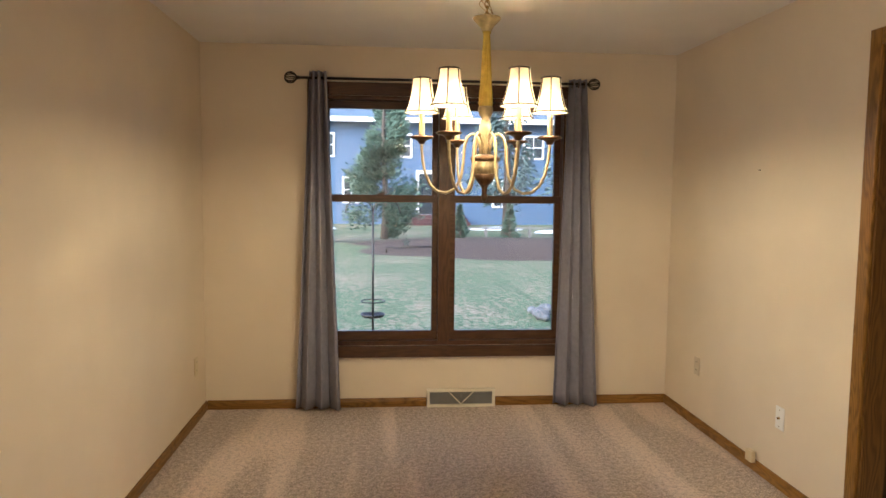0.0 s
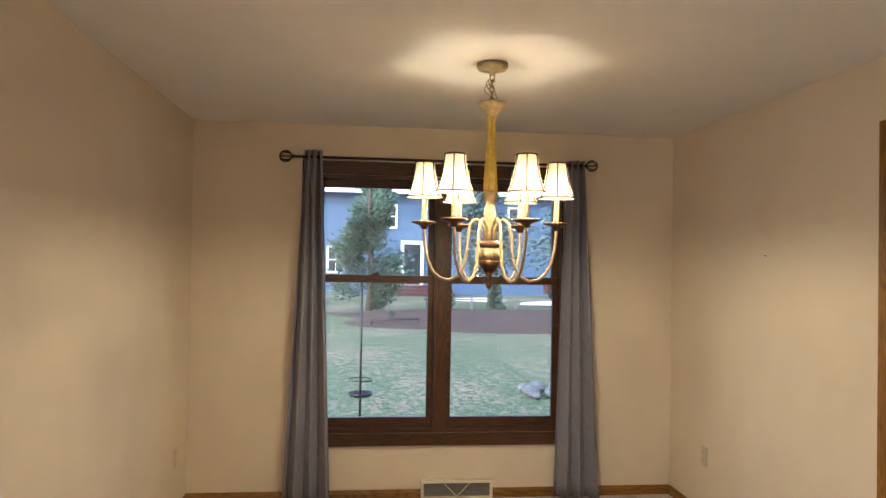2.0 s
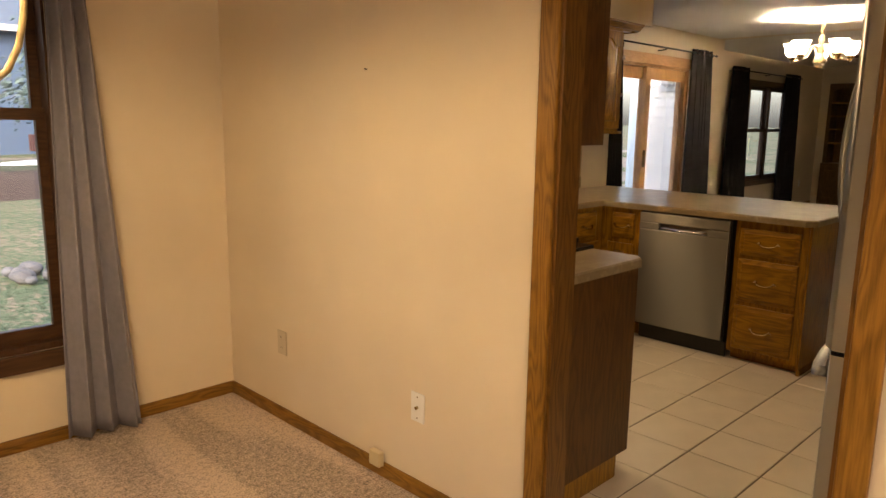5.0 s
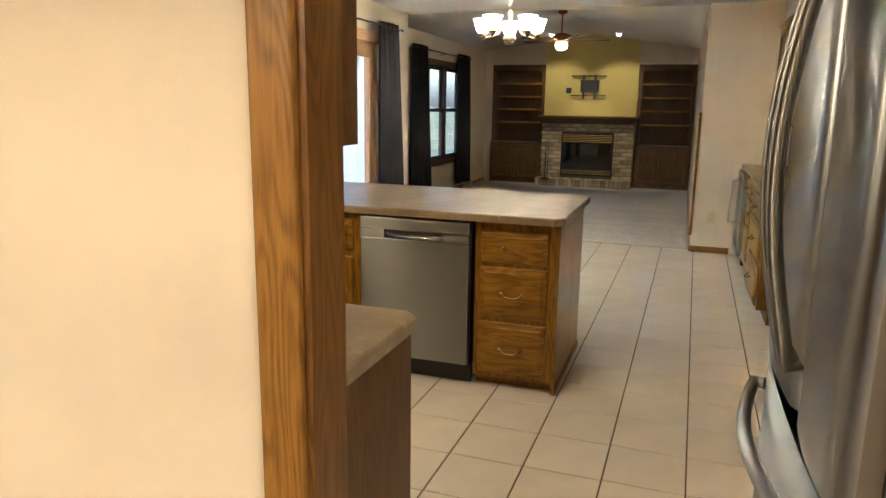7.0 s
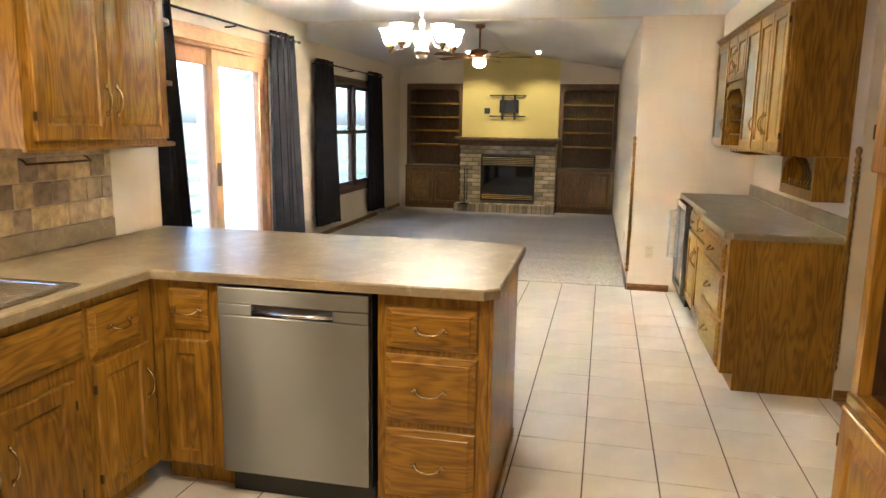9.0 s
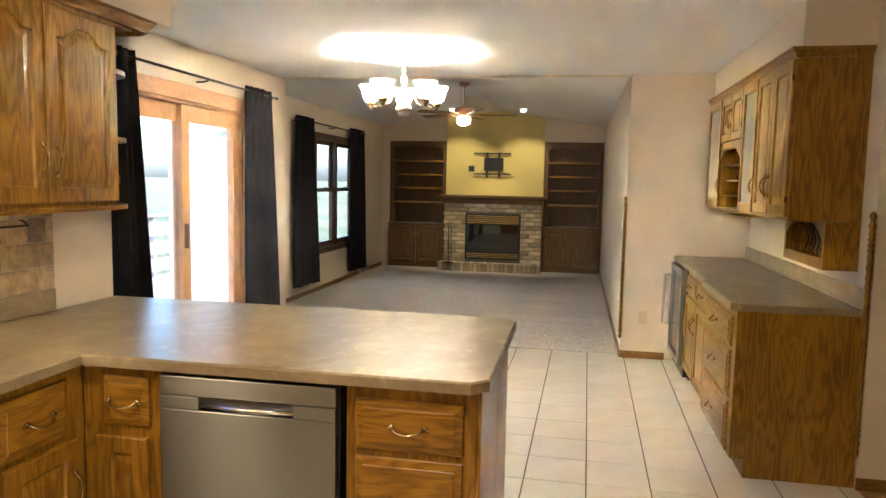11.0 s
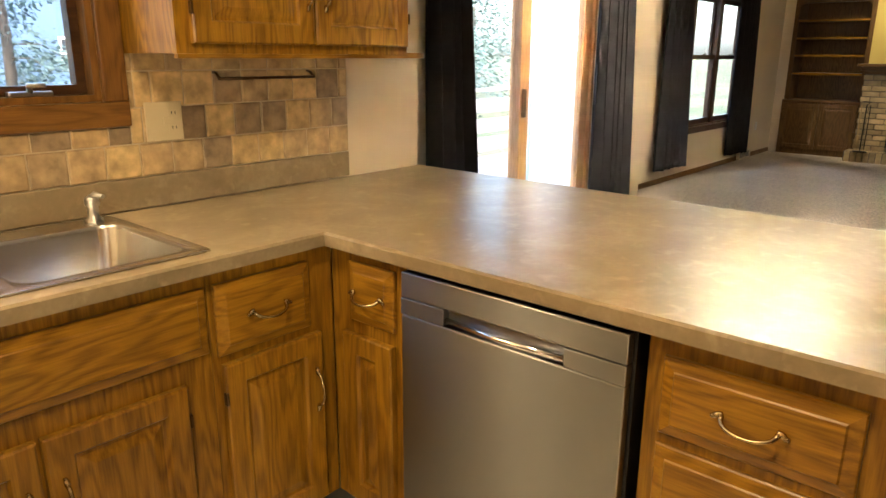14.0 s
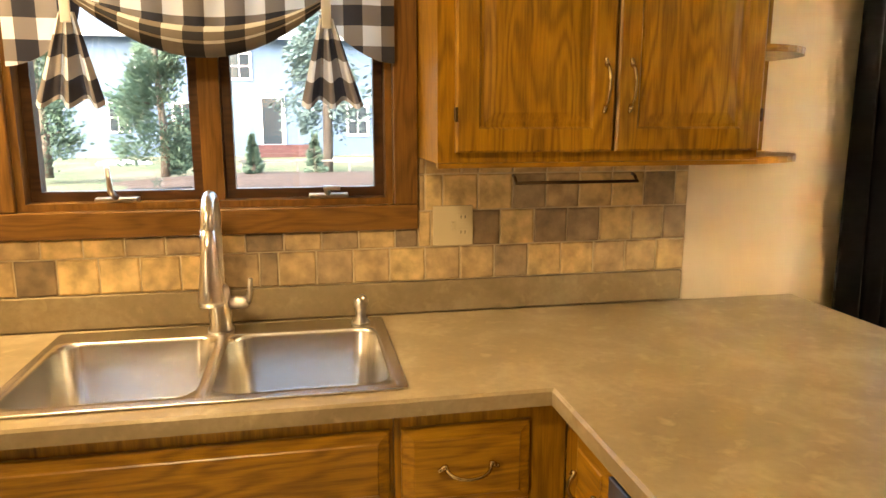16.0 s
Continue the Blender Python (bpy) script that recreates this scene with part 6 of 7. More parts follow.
def bare_tree(x, y, h, seed, label):
    rng = random.Random(seed)
    t = thing("bare_tree", pose(x, y, GZ - 0.05), label, "tree", "bare trees")
    bm = bmesh.new()

    def grow(p, d, ln, rad, depth):
        q = p + d * ln
        mid = (p + q) / 2 + Vector((rng.uniform(-1, 1), rng.uniform(-1, 1), 0)) * ln * 0.06
        tube_into(bm, [p, mid, q], [rad, rad * 0.85, rad * 0.7], 6 if depth > 2 else 4, cap=False)
        if depth:
            for _ in range(3 if depth > 1 else 4):
                nd = (d + Vector((rng.uniform(-1, 1), rng.uniform(-1, 1), rng.uniform(-0.2, 0.7))) * 0.75).normalized()
                grow(q, nd, ln * rng.uniform(0.6, 0.8), rad * 0.6, depth - 1)

    grow(Vector((0, 0, 0)), Vector((0.05, 0.02, 1)).normalized(), h * 0.3, h * 0.018, 4)
    part("trunk", bm, BARK, t)


bare_tree(-4, 58, 15, 1, "leafless tree behind the blue house")
bare_tree(5, 62, 16, 2, "leafless tree behind the blue house")
bare_tree(14, 58, 15, 3, "leafless tree behind the blue house")
bare_tree(12.6, 11.2, 7, 4, "pale leafless tree beyond the deck rail")

SIDING = simple("blue_siding", (0.085, 0.145, 0.24), 0.6, vary=0.08, scale=0.8, rand=0.06)
ROOF = simple("grey_blue_shingle", (0.10, 0.14, 0.19), 0.9, vary=0.15, scale=2.5, bump=0.5, bump_scale=12)
WHITE = simple("white_paint", (0.80, 0.80, 0.78), 0.5, vary=0.03)
DARKGLASS = simple("dark_window_glass", (0.03, 0.04, 0.05), 0.08, coat=0.6)


def blue_house():
    h = thing("house", pose(0, 38, GZ), "blue clapboard two-storey house across the lawn", "house")
    part("wall", box(-16, 24, 0, 9, 0, 5.75), SIDING, h)
    bd = bmesh.new()
    for i in range(38):
        z = 0.15 * i
        vs = [bd.verts.new(p) for p in ((-16, -0.03, z), (24, -0.03, z), (24, -0.005, z + 0.15), (-16, -0.005, z + 0.15))]
        bd.faces.new(vs)
        lo = [bd.verts.new(p) for p in ((-16, -0.03, z), (24, -0.03, z), (24, -0.001, z), (-16, -0.001, z))]
        bd.faces.new(lo)
    part("clapboards", bd, SIDING, h)
    r = bmesh.new()
    vs = [r.verts.new(p) for p in ((-16.6, -0.6, 5.55), (24.6, -0.6, 5.55), (24.6, 4.5, 8.5), (-16.6, 4.5, 8.5), (-16.6, 9.6, 5.55), (24.6, 9.6, 5.55), (-16.6, -0.6, 5.70), (24.6, -0.6, 5.70), (24.6, 4.5, 8.68), (-16.6, 4.5, 8.68), (-16.6, 9.6, 5.70), (24.6, 9.6, 5.70))]
    for f in ((0, 1, 2, 3), (3, 2, 5, 4), (6, 9, 8, 7), (9, 10, 11, 8), (0, 6, 7, 1), (4, 5, 11, 10), (0, 3, 9, 6), (3, 4, 10, 9), (1, 7, 8, 2), (2, 8, 11, 5)):
        r.faces.new([vs[i] for i in f])
    part("roof", r, ROOF, h)
    part("fascia", box(-16.6, 24.6, -0.66, -0.605, 5.45, 5.72), WHITE, h)
    for x, z, w, t in ((-1.75, 1.85, 0.75, 1.25), (-4.6, 1.85, 0.75, 1.25), (0.95, 4.25, 0.95, 1.1), (-3.2, 4.25, 0.95, 1.1), (8.2, 4.25, 0.95, 1.1), (6.5, 1.7, 0.9, 1.3), (12.4, 1.7, 1.6, 1.3), (13.0, 4.25, 0.95, 1.1), (-8.5, 1.85, 0.9, 1.3), (17.5, 1.7, 0.9, 1.3)):
        w2, t2 = w / 2, t / 2
        f = part("window", wall_mesh("x", -0.09, -0.031, x - w2 - 0.11, x + w2 + 0.11, z - t2 - 0.11, z + t2 + 0.11, [(x - w2, x + w2, z - t2, z + t2)]), WHITE, h)
        part("pane", box(x - w2, x + w2, -0.06, -0.04, z - t2, z + t2), DARKGLASS, f)
        mb = bmesh.new()
        box_into(mb, x - 0.02, x + 0.02, -0.075, -0.0605, z - t2, z + t2)
        box_into(mb, x - w2, x - 0.0205, -0.075, -0.0605, z - 0.03, z + 0.03)
        box_into(mb, x + 0.0205, x + w2, -0.075, -0.0605, z - 0.03, z + 0.03)
        part("muntin", mb, WHITE, f)
    d = part("door", wall_mesh("x", -0.10, -0.031, 1.75, 3.0, 0.55, 2.95, [(1.92, 2.83, 0.56, 2.75)]), WHITE, h)
    part("pane", box(1.92, 2.83, -0.06, -0.04, 0.56, 2.75), DARKGLASS, d)
    for k in range(3):
        part("step", box(1.2 + 0.1 * k, 4.6 - 0.1 * k, -1.4 + 0.35 * k, -0.035, 0.18 * k, 0.18 * (k + 1)), REDWOOD, h)


REDWOOD = simple("dark_red_boards", (0.075, 0.03, 0.03), 0.8, vary=0.2, scale=3)
blue_house()
_ct = thing("garden_cart", pose(9.0, 34.5, GZ + 0.05), "dark wooden garden cart near the blue house", "cart")
part("box", box(0, 1.3, 0, 0.8, 0.25, 0.95, 0.03), REDWOOD, _ct)
for _x in (0.25, 1.05):
    part("wheel", tube([(_x, -0.02, 0.2), (_x, -0.08, 0.2)], 0.2, 14), PLASTIC, _ct)
_fh = thing("feeder_pole", pose(-0.17, 8.05, GZ - 0.02), "black iron bird feeder pole with hooks and trays", "bird feeder")
part("pole", tube([(0, 0, 0), (0, 0, 1.62)], 0.014, 8), BLACK, _fh)
for _s in (-1, 1):
    part("hook", tube([(_s * 0.16 * (1 - math.cos(math.pi * q / 10)), 0, 1.60 + 0.16 * math.sin(math.pi * q / 10)) for q in range(11)], 0.008, 6), BLACK, _fh)
part("ring", tube([(0.14 * math.cos(2 * math.pi * q / 24), 0.14 * math.sin(2 * math.pi * q / 24), 0.55) for q in range(24)], 0.007, 6, closed=True), BLACK, _fh)
part("tray", lathe([(0.02, 0.355), (0.12, 0.36), (0.15, 0.40), (0.145, 0.40), (0.11, 0.37), (0.015, 0.365)], 24), BLACK, _fh)
_st = thing("garden_ornament", pose(0.6, 19.2, GZ + 0.12), "low metal stand with a star ornament on the mulch", "ornament")
part("stand", tube([(-0.55, 0, 0), (-0.55, 0, 0.14), (0.75, 0, 0.16), (0.75, 0, 0)], 0.025, 6), BLACK, _st)
_sb = bmesh.new()
_sp = [(0.15 * (1 if i % 2 == 0 else 0.4) * math.sin(math.pi * i / 5), 0.15 * (1 if i % 2 == 0 else 0.4) * math.cos(math.pi * i / 5)) for i in range(10)]
for _y in (-0.02, 0.02):
    _f = [_sb.verts.new((x, _y, z + 0.28)) for x, z in _sp]
    _sb.faces.new(_f)
_sb.verts.ensure_lookup_table()
for i in range(10):
    j = (i + 1) % 10
    _sb.faces.new((_sb.verts[i], _sb.verts[j], _sb.verts[10 + j], _sb.verts[10 + i]))
part("star", _sb, simple("verdigris", (0.025, 0.035, 0.03), 0.6), _st)

STONE = simple("grey_field_stone", (0.14, 0.145, 0.15), 0.9, vary=0.3, scale=6, bump=0.7, bump_scale=20, rand=0.2)
_rk = random.Random(21)
for _i in range(40):
    b = bmesh.new()
    s = _rk.uniform(0.06, 0.15)
    bmesh.ops.create_icosphere(b, subdivisions=2, radius=s)
    for v in b.verts:
        v.co *= 1 + 0.25 * noise.noise(v.co * 6 + Vector((_i * 3, 0, 0)))
        v.co.z *= 0.7
    _rb = part("rock", b, STONE, None, m=pose(2.55 + _rk.uniform(-0.4, 0.9), 8.9 + _rk.uniform(-0.9, 1.2), GZ + s * 0.35 + 0.03, 0, 0, _rk.uniform(0, 360)))
    tagged(_rb, "rough grey field stone at the lawn's edge", "rock", "rock pile")

PALEWOOD = simple("silvered_wood", (0.20, 0.19, 0.175), 0.85, vary=0.2, scale=6)
_gf = thing("garden_fence", pose(0, 24.6, GZ + 0.1), "low pale wooden rail fence behind the mulch bed", "fence")
for _x in (2.0, 3.6, 5.2, 6.8):
    part("post", box(_x, _x + 0.09, 0, 0.09, -0.1, 0.50, 0.01), PALEWOOD, _gf)
part("rail", box(1.9, 7.0, -0.04, -0.001, 0.40, 0.46, 0.008), PALEWOOD, _gf)

# deck, its rail and the siding of the family room
DECKW = simple("weathered_deck_wood", (0.42, 0.39, 0.365), 0.85, vary=0.2, scale=3, bump=0.4, bump_scale=50, rand=0.08)
_dk = tagged(new("deck"), "weathered grey wooden deck outside the patio door", "deck", kind="structure")
for i in range(24):
    part("board", box(5.0, 12.8, 5.23 + 0.145 * i, 5.23 + 0.145 * i + 0.138, -0.09, -0.05), DECKW, _dk)
for x in (5.2, 8.0, 10.8, 12.6):
    part("joist_post", box(x, x + 0.1, 8.4, 8.5, GZ - 0.1, -0.0905), DECKW, _dk)
_rl = thing("deck_rail", pose(0, 8.62, -0.05), "weathered grey wooden deck rail with wide boards", "railing")
for x in (5.2, 6.9, 8.6, 10.3, 12.0):
    part("post", box(x, x + 0.09, 0, 0.09, 0.0, 0.93), DECKW, _rl)
part("top_rail", box(5.0, 12.8, -0.03, 0.12, 0.931, 0.97), DECKW, _rl)
for z in (0.10, 0.36, 0.64):
    part("rail_board", box(5.0, 12.8, -0.032, -0.001, z, z + 0.19), DECKW, _rl)
_bn = thing("deck_bench", pose(7.6, 8.0, -0.05), "weathered wooden bench on the deck", "bench")
for k in range(3):
    part("seat_slat", box(0, 2.6, 0.13 * k, 0.13 * k + 0.12, 0.42, 0.46), DECKW, _bn)
for x in (0.2, 2.2):
    part("leg", box(x, x + 0.12, 0.05, 0.33, 0.0, 0.419), DECKW, _bn)

CLAP = simple("white_clapboard", (0.82, 0.82, 0.78), 0.6, vary=0.03, scale=3, rand=0.02)
_sdg = tagged(new("siding_wall"), "cream white lap siding on the family room's outer wall", "siding", kind="structure")
part("sheathing", box(8.585, 8.6185, 5.215, 6.05, GZ, 3.2), CLAP, _sdg)
part("outer_wall", box(8.62, 8.78, 5.951, 6.05, GZ, 3.2), CLAP, _sdg)
for i in range(28):
    z = GZ + 0.125 * i
    b = bmesh.new()
    vs = [b.verts.new(p) for p in ((8.56, 5.215, z), (8.56, 6.04, z), (8.584, 6.04, z), (8.584, 5.215, z), (8.576, 5.215, z + 0.127), (8.576, 6.04, z + 0.127), (8.584, 6.04, z + 0.127), (8.584, 5.215, z + 0.127))]
    for f in ((0, 1, 2, 3), (4, 7, 6, 5), (0, 4, 5, 1), (1, 5, 6, 2), (2, 6, 7, 3), (3, 7, 4, 0)):
        b.faces.new([vs[k] for k in f])
    part("clapboard", b, CLAP, _sdg)
part("corner_post", box(8.54, 8.66, 6.051, 6.16, GZ, 3.2), simple("pale_blue_corner_board", (0.55, 0.70, 0.78), 0.6), _sdg)
_ev = thing("wall_lantern", pose(8.556, 5.62, 1.98), "white outdoor lamp on a square mounting block", "outdoor lamp")
part("block", box(-0.02, 0.004, -0.13, 0.13, -0.14, 0.14, 0.003), WHITE, _ev)
part("dome", lathe([(0.02, 0.0), (0.08, 0.02), (0.09, 0.07), (0.05, 0.11), (0.0, 0.12)], 18, cap=False), WHITE, _ev, m=pose(-0.021, 0, 0, 0, -90, 0))


# ---- plaid valance over the sink ----
def plaid_material():
    m, t, p = nodes_of("black_white_tan_plaid")
    N, L = t.nodes.new, t.links.new
    tc, sp = N("ShaderNodeTexCoord"), N("ShaderNodeSeparateXYZ")
    L(tc.outputs["UV"], sp.inputs[0])
    outs = []
    for ax, size in (("X", 0.052), ("Y", 0.052)):
        d = N("ShaderNodeMath")
        d.operation = "DIVIDE"
        d.inputs[1].default_value = size * 2
        L(sp.outputs[ax], d.inputs[0])
        f = N("ShaderNodeMath")
        f.operation = "FRACT"
        L(d.outputs[0], f.inputs[0])
        g = N("ShaderNodeMath")
        g.operation = "GREATER_THAN"
        g.inputs[1].default_value = 0.5
        L(f.outputs[0], g.inputs[0])
        outs.append(g.outputs[0])
    a = N("ShaderNodeMath")
    L(outs[0], a.inputs[0])
    L(outs[1], a.inputs[1])
    h = N("ShaderNodeMath")
    h.operation = "MULTIPLY"
    h.inputs[1].default_value = 0.5
    L(a.outputs[0], h.inputs[0])
    r = N("ShaderNodeValToRGB")
    r.color_ramp.interpolation = "CONSTANT"
    e = r.color_ramp.elements
    e[0].position, e[0].color = 0.0, (0.80, 0.78, 0.73, 1)
    e[1].position, e[1].color = 0.75, (0.035, 0.032, 0.036, 1)
    e.new(0.25).color = (0.24, 0.20, 0.16, 1)
    L(h.outputs[0], r.inputs[0])
    L(r.outputs[0], p.inputs["Base Color"])
    p.inputs["Roughness"].default_value = 0.85
    tr, mx = N("ShaderNodeBsdfTranslucent"), N("ShaderNodeMixShader")
    L(r.outputs[0], tr.inputs[0])
    mx.inputs[0].default_value = 0.55
    L(p.outputs[0], mx.inputs[1])
    L(tr.outputs[0], mx.inputs[2])
    L(mx.outputs[0], t.nodes["Material Output"].inputs["Surface"])
    return m


PLAID = plaid_material()


def cloth_grid(fn, nu, nv):
    """A sheet from fn(u, v) -> place, cloth coordinates."""
    bm = bmesh.new()
    uv = bm.loops.layers.uv.new("UVMap")
    g = [[fn(i / nu, j / nv) for i in range(nu + 1)] for j in range(nv + 1)]
    vs = [[bm.verts.new(q[0]) for q in row] for row in g]
    for j in range(nv):
        for i in range(nu):
            f = bm.faces.new((vs[j][i], vs[j][i + 1], vs[j + 1][i + 1], vs[j + 1][i]))
            f.smooth = True
            for l, (a, b) in zip(f.loops, ((i, j), (i + 1, j), (i + 1, j + 1), (i, j + 1))):
                l[uv].uv = g[b][a][1]
    return bm


VX0, VX1, VK0, VK1, VZ = 3.19, 4.145, 3.365, 3.955, 2.15


def valance_sheet(u, v):
    x = VX0 + (VX1 - VX0) * u
    if x < VK0:
        s = (x - VX0) / (VK0 - VX0)
        low = 1.60 + 0.12 * s ** 2
    elif x > VK1:
        s = (VX1 - x) / (VX1 - VK1)
        low = 1.62 + 0.12 * s ** 2
    else:
        s = (x - VK0) / (VK1 - VK0)
        low = 1.765 - 0.40 * s * (1 - s)
    z = VZ + (low - VZ) * v
    sw = max(0.0, math.sin(math.pi * min(1, max(0, (x - VK0) / (VK1 - VK0)))))
    pinch = math.exp(-((x - VK0) / 0.05) ** 2) + math.exp(-((x - VK1) / 0.05) ** 2)
    y = 4.475 - 0.035 * sw * v ** 2 + 0.008 * math.sin(60 * x) * (1 - 0.6 * v) + 0.018 * pinch * v
    return (x, y, z), (x * 1.05, z + 0.05 * sw * v)


def valance_roll(u, v):
    x = VK0 + (VK1 - VK0) * u
    low = 1.762 - 0.40 * u * (1 - u)
    a = 2 * math.pi * v
    rr = 0.010 + 0.028 * math.sin(math.pi * u)
    return (x, 4.437 - rr * math.cos(a) * 0.8, low + rr * math.sin(a)), (x * 1.05, 0.12 * v + 0.3)


def tail_sheet(cx, lean):
    def fn(u, v):
        w = 0.018 + 0.062 * v
        k = math.sin(u * 5 * math.pi)
        return (cx + lean * v + (u - 0.5) * 2 * w, 4.43 - 0.018 * k * (0.3 + v), 1.725 - (0.215 + 0.012 * k) * v), (u * 0.26 + cx, 0.22 * v)
    return fn


_vl = thing("valance", None, "black, white and tan plaid tie-up valance over the sink", "valance")
part("cloth", cloth_grid(valance_sheet, 80, 24), PLAID, _vl)
part("rolled_hem", cloth_grid(valance_roll, 40, 12), PLAID, _vl)
for _c, _l in ((3.352, -0.008), (3.965, 0.010)):
    part("tail", cloth_grid(tail_sheet(_c, _l), 30, 10), PLAID, _vl)
    part("tie", box(_c - 0.012, _c + 0.012, 4.418, 4.424, 1.70, 2.12, 0.002), PLAID, _vl)
part("rod", tube([(3.15, 4.478, 2.12), (4.17, 4.478, 2.12)], 0.008, 8), WHITEP, _vl)


# ---- floor and wall tiles, piece by piece ----
def shared(name, bm, mat):
    me = bpy.data.meshes.new(name)
    bmesh.ops.recalc_face_normals(bm, faces=bm.faces)
    bm.to_mesh(me)
    bm.free()
    me.materials.append(mat)
    return me


def piece(name, me, parent, m):
    ob = new(name, me)
    ob.parent = parent
    ob.matrix_basis = m
    return ob


_floor = bpy.data.objects["floor_kitchen"]
TX, TY, SKEW = 0.3103, 0.3145, -0.0145
for i in range(-10, 15):
    for j in range(-5, 10):
        x0, y0 = 4.940 + TX * i, 2.205 + TY * j
        x1, y1 = x0 + TX, y0 + TY
        x0, x1, y0, y1 = max(x0, 2.022), min(x1, 8.72), max(y0, 0.862), min(y1, 5.06)
        if x1 - x0 < 0.03 or y1 - y0 < 0.03 or (x0 < 5.40 and y0 > 4.52):
            continue
        full = abs(x1 - x0 - TX) < 1e-6 and abs(y1 - y0 - TY) < 1e-6
        if full and "full_tile" in bpy.data.meshes:
            me = bpy.data.meshes["full_tile"]
        else:
            w, h = x1 - x0 - 0.006, y1 - y0 - 0.006
            b = bmesh.new()
            lo = [b.verts.new(c) for c in ((0, 0, -0.006), (w, 0, -0.006), (w, h, -0.006), (0, h, -0.006))]
            mi = [b.verts.new(c) for c in ((0, 0, -0.002), (w, 0, -0.002), (w, h, -0.002), (0, h, -0.002))]
            hi = [b.verts.new(c) for c in ((0.002, 0.002, 0), (w - 0.002, 0.002, 0), (w - 0.002, h - 0.002, 0), (0.002, h - 0.002, 0))]
            for p, q in ((lo, mi), (mi, hi)):
                for k in range(4):
                    b.faces.new((p[k], p[(k + 1) % 4], q[(k + 1) % 4], q[k]))
            b.faces.new(hi)
            me = shared("full_tile" if full else "cut_tile", b, TILE)
        piece("tile", me, _floor, pose(x0 + 0.003, y0 + 0.003 + SKEW * (x0 - 4.9), 0, 0, 0, math.degrees(SKEW)))


def travertine_material():
    m, t, p = nodes_of("tumbled_travertine")
    N, L = t.nodes.new, t.links.new
    p.inputs["Roughness"].default_value = 0.55
    tc, oi = N("ShaderNodeTexCoord"), N("ShaderNodeObjectInfo")
    off = N("ShaderNodeVectorMath")
    off.operation = "SCALE"
    off.inputs[0].default_value = (5, 7, 9)
    L(oi.outputs["Random"], off.inputs["Scale"])
    add = N("ShaderNodeVectorMath")
    L(tc.outputs["Object"], add.inputs[0])
    L(off.outputs[0], add.inputs[1])
    n1, n2 = N("ShaderNodeTexNoise"), N("ShaderNodeTexNoise")
    n1.inputs["Scale"].default_value, n1.inputs["Detail"].default_value = 22, 7
    n2.inputs["Scale"].default_value, n2.inputs["Detail"].default_value = 70, 5
    L(add.outputs[0], n1.inputs["Vector"])
    L(add.outputs[0], n2.inputs["Vector"])
    r = N("ShaderNodeValToRGB")
    e = r.color_ramp.elements
    e[0].position, e[0].color = 0.0, (0.62, 0.45, 0.21, 1)
    e[1].position, e[1].color = 1.0, (0.24, 0.17, 0.095, 1)
    e.new(0.35).color = (0.55, 0.39, 0.18, 1)
    e.new(0.70).color = (0.46, 0.33, 0.17, 1)
    e.new(0.86).color = (0.33, 0.24, 0.14, 1)
    L(oi.outputs["Random"], r.inputs[0])
    mr = N("ShaderNodeMapRange")
    mr.inputs["From Min"].default_value, mr.inputs["From Max"].default_value = 0.3, 0.7
    mr.inputs["To Min"].default_value, mr.inputs["To Max"].default_value = 0.60, 1.32
    L(n1.outputs["Fac"], mr.inputs["Value"])
    vm = N("ShaderNodeVectorMath")
    vm.operation = "SCALE"
    L(r.outputs[0], vm.inputs[0])
    L(mr.outputs[0], vm.inputs["Scale"])
    L(vm.outputs[0], p.inputs["Base Color"])
    b = N("ShaderNodeBump")
    b.inputs["Strength"].default_value, b.inputs["Distance"].default_value = 0.6, 0.003
    L(n2.outputs["Fac"], b.inputs["Height"])
    L(b.outputs[0], p.inputs["Normal"])
    return m


TRAV = travertine_material()
_bsp = tagged(new("backsplash"), "tumbled travertine tile backsplash over the sink", "backsplash", kind="structure")
_gr = bmesh.new()
box_into(_gr, 2.10, 3.094, 4.5155, 4.5195, 1.0085, 1.372)
box_into(_gr, 3.094, 4.212, 4.5155, 4.5195, 1.0085, 1.1625)
box_into(_gr, 4.212, 5.055, 4.5155, 4.5195, 1.0085, 1.372)
part("grout", _gr, simple("sand_grout", (0.56, 0.46, 0.30), 0.95, vary=0.1, scale=40), _bsp)
_rr = random.Random(8)


def wall_tile(x0, x1, z0, z1):
    w, h = x1 - x0 - 0.004, z1 - z0 - 0.004
    if w < 0.012 or h < 0.012:
        return
    key = "stone_tile_%d_%d" % (round(w * 200), round(h * 200))
    if key not in bpy.data.meshes:
        b = bmesh.new()
        c = 0.004
        rg = []
        for y, i in ((0.0, 0.0), (-0.002, 0.0005), (-0.0045, c)):
            rg.append([b.verts.new(q) for q in ((i, y, i * 1.4), (w / 2, y, i * 0.6), (w - i, y, i), (w - i * 0.7, y, h / 2), (w - i * 1.3, y, h - i), (w / 2, y, h - i * 0.7), (i, y, h - i * 1.2), (i * 0.8, y, h / 2))])
        for p, q in zip(rg, rg[1:]):
            for k in range(8):
                b.faces.new((p[k], p[(k + 1) % 8], q[(k + 1) % 8], q[k]))
        b.faces.new(rg[-1])
        shared(key, b, TRAV)
    piece("stone_tile", bpy.data.meshes[key], _bsp, pose(x0 + 0.002, 4.5154, z0 + 0.002))


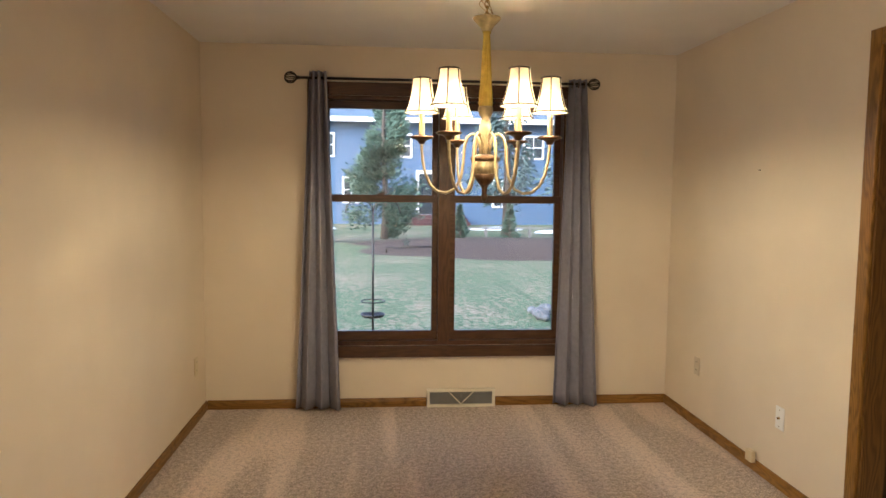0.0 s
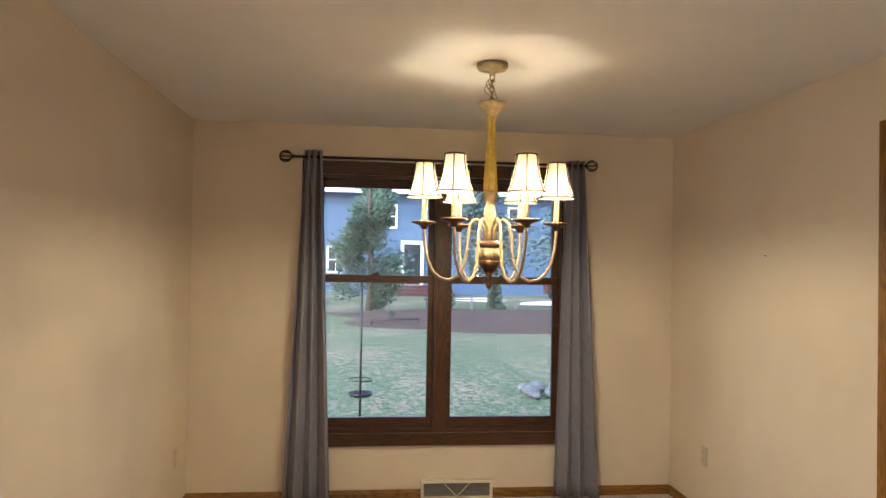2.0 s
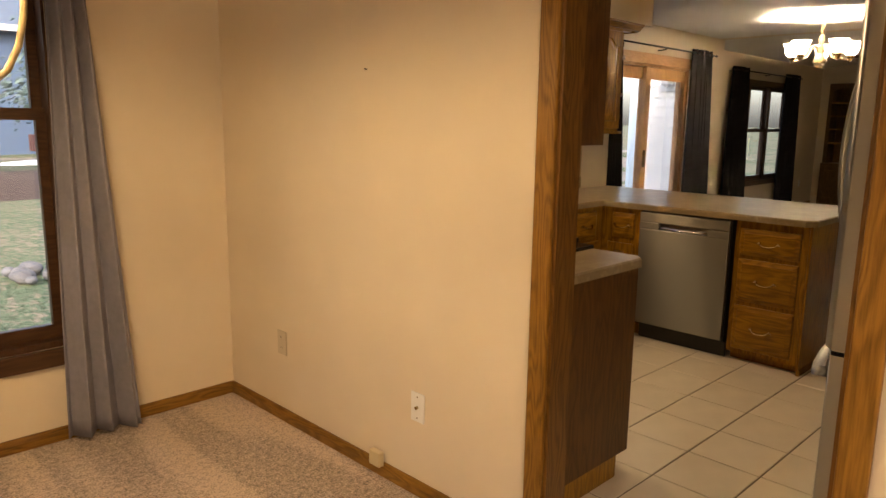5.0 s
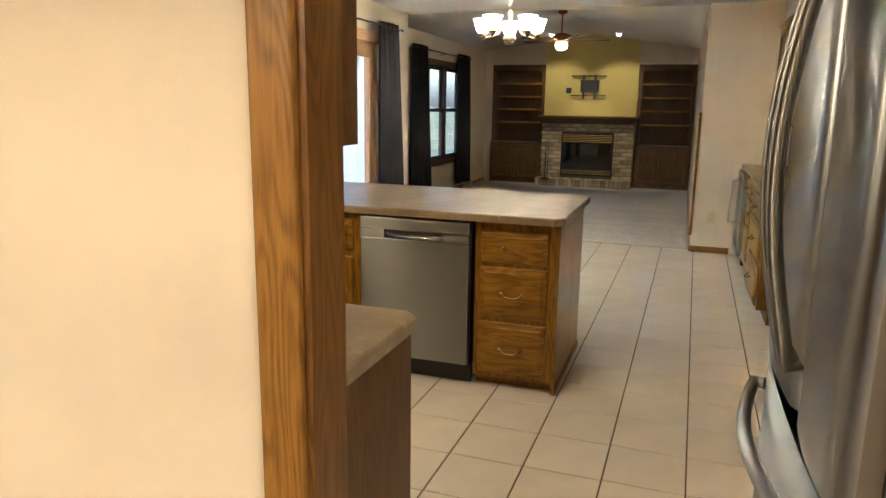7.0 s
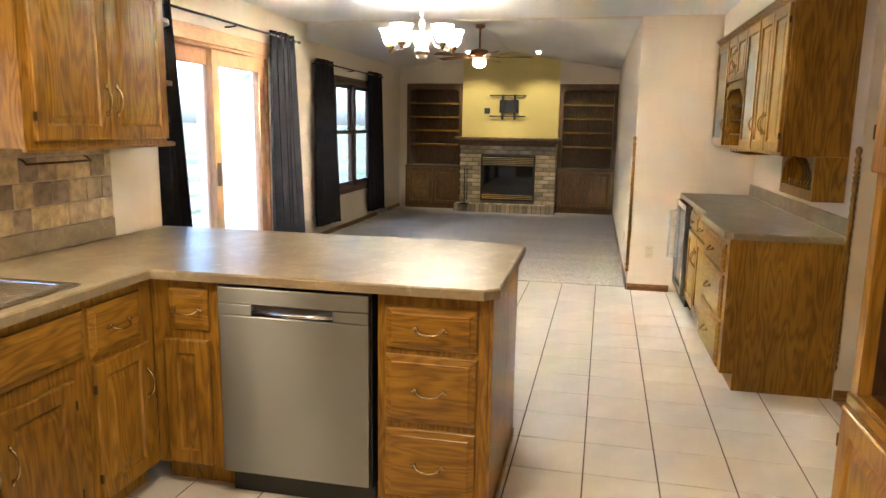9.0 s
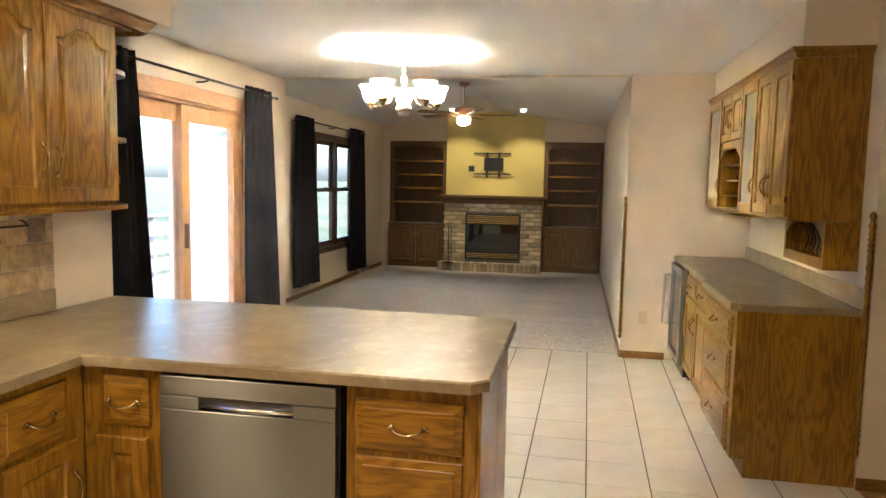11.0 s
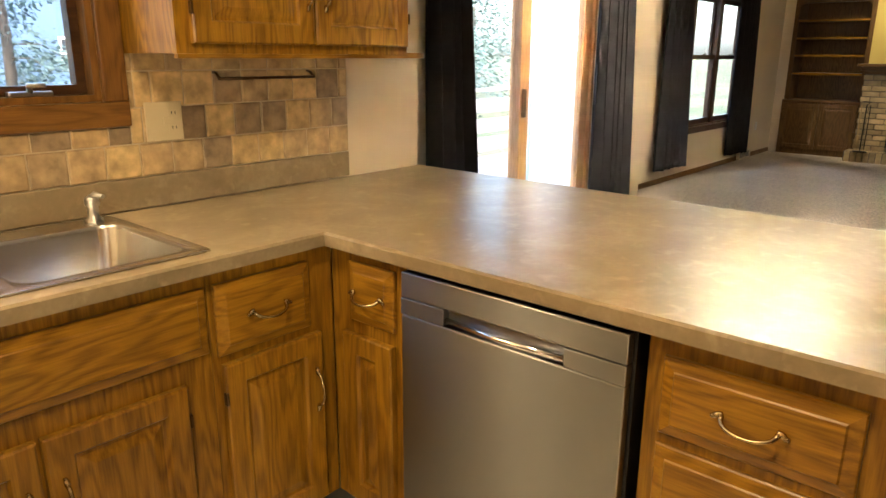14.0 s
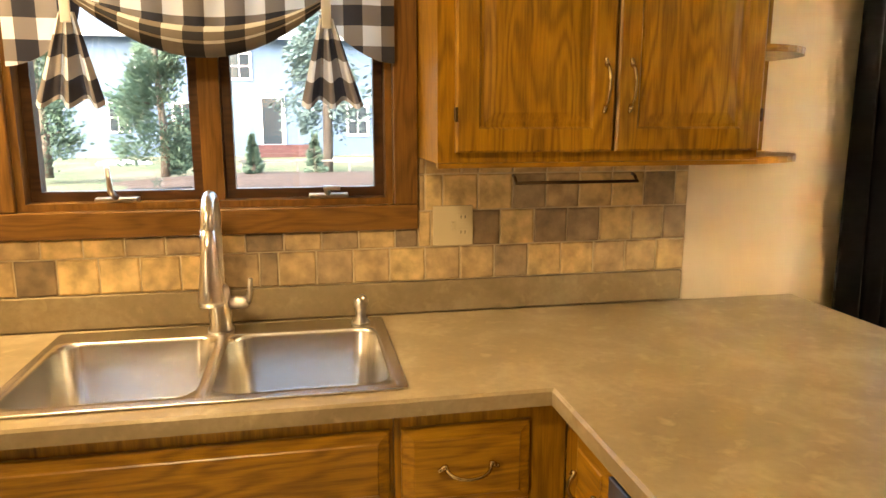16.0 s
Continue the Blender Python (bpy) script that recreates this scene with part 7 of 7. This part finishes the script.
for z0, z1, off in ((1.0085, 1.108, 0.0), (1.108, 1.213, 0.035), (1.213, 1.318, 0.0), (1.318, 1.371, 0.05)):
    x = 2.10 - off
    while x < 5.05:
        w = 0.104 * (0.5 if _rr.random() < 0.05 else 1.0)
        a, b2 = max(x, 2.10), min(x + w, 5.055)
        x += w
        top = z1
        if b2 > 3.094 and a < 4.212 and z1 > 1.1625:
            if z0 > 1.16:
                if a < 3.094:
                    wall_tile(a, 3.094, z0, z1)
                if b2 > 4.212:
                    wall_tile(4.212, b2, z0, z1)
                continue
            if b2 <= 4.212 and a >= 3.094:
                top = 1.1625
            elif a < 4.212 < b2:
                wall_tile(a, 4.212, z0, 1.1625)
                wall_tile(4.212, b2, z0, z1)
                continue
        wall_tile(a, b2, z0, top)

# bricks of the fireplace
_bk2 = bmesh.new()
box_into(_bk2, -0.012, 0.0118, 0, 0.198, 0, 0.060, 0.004)
_brick = shared("brick_whole", _bk2, BRICKM)
for r in range(14):
    z = 0.149 + 0.0715 * r
    y = -0.104 * (r % 2)
    while y < FPW - 0.01:
        a, b2 = max(y, 0.0), min(y + 0.198, FPW)
        y += 0.208
        segs = [(a, b2)]
        if z + 0.06 > 0.19 and z < 0.975:
            segs = [(p, q) for p, q in ((a, min(b2, 0.343)), (max(a, 1.292), b2)) if q - p > 0.02]
        for p, q in segs:
            if abs(q - p - 0.198) < 1e-6:
                me = _brick
            else:
                b = bmesh.new()
                box_into(b, -0.012, 0.0118, 0, q - p, 0, 0.060, 0.004)
                me = shared("brick_cut", b, BRICKM)
            piece("brick", me, _fp, pose(0, p, z))
_bk3 = bmesh.new()
box_into(_bk3, -0.0118, 0.010, 0, 0.064, 0, 0.136, 0.004)
_sold = shared("brick_soldier", _bk3, BRICKM)
_bk4 = bmesh.new()
box_into(_bk4, 0, 0.190, 0, 0.064, 0, 0.008, 0.003)
_top = shared("brick_top", _bk4, BRICKM)
for k in range(23):
    piece("brick", _sold, _fp, pose(-0.2055, -0.008 + 0.0755 * k, 0.002))
    piece("brick", _top, _fp, pose(-0.195, -0.008 + 0.0755 * k, 0.1402))
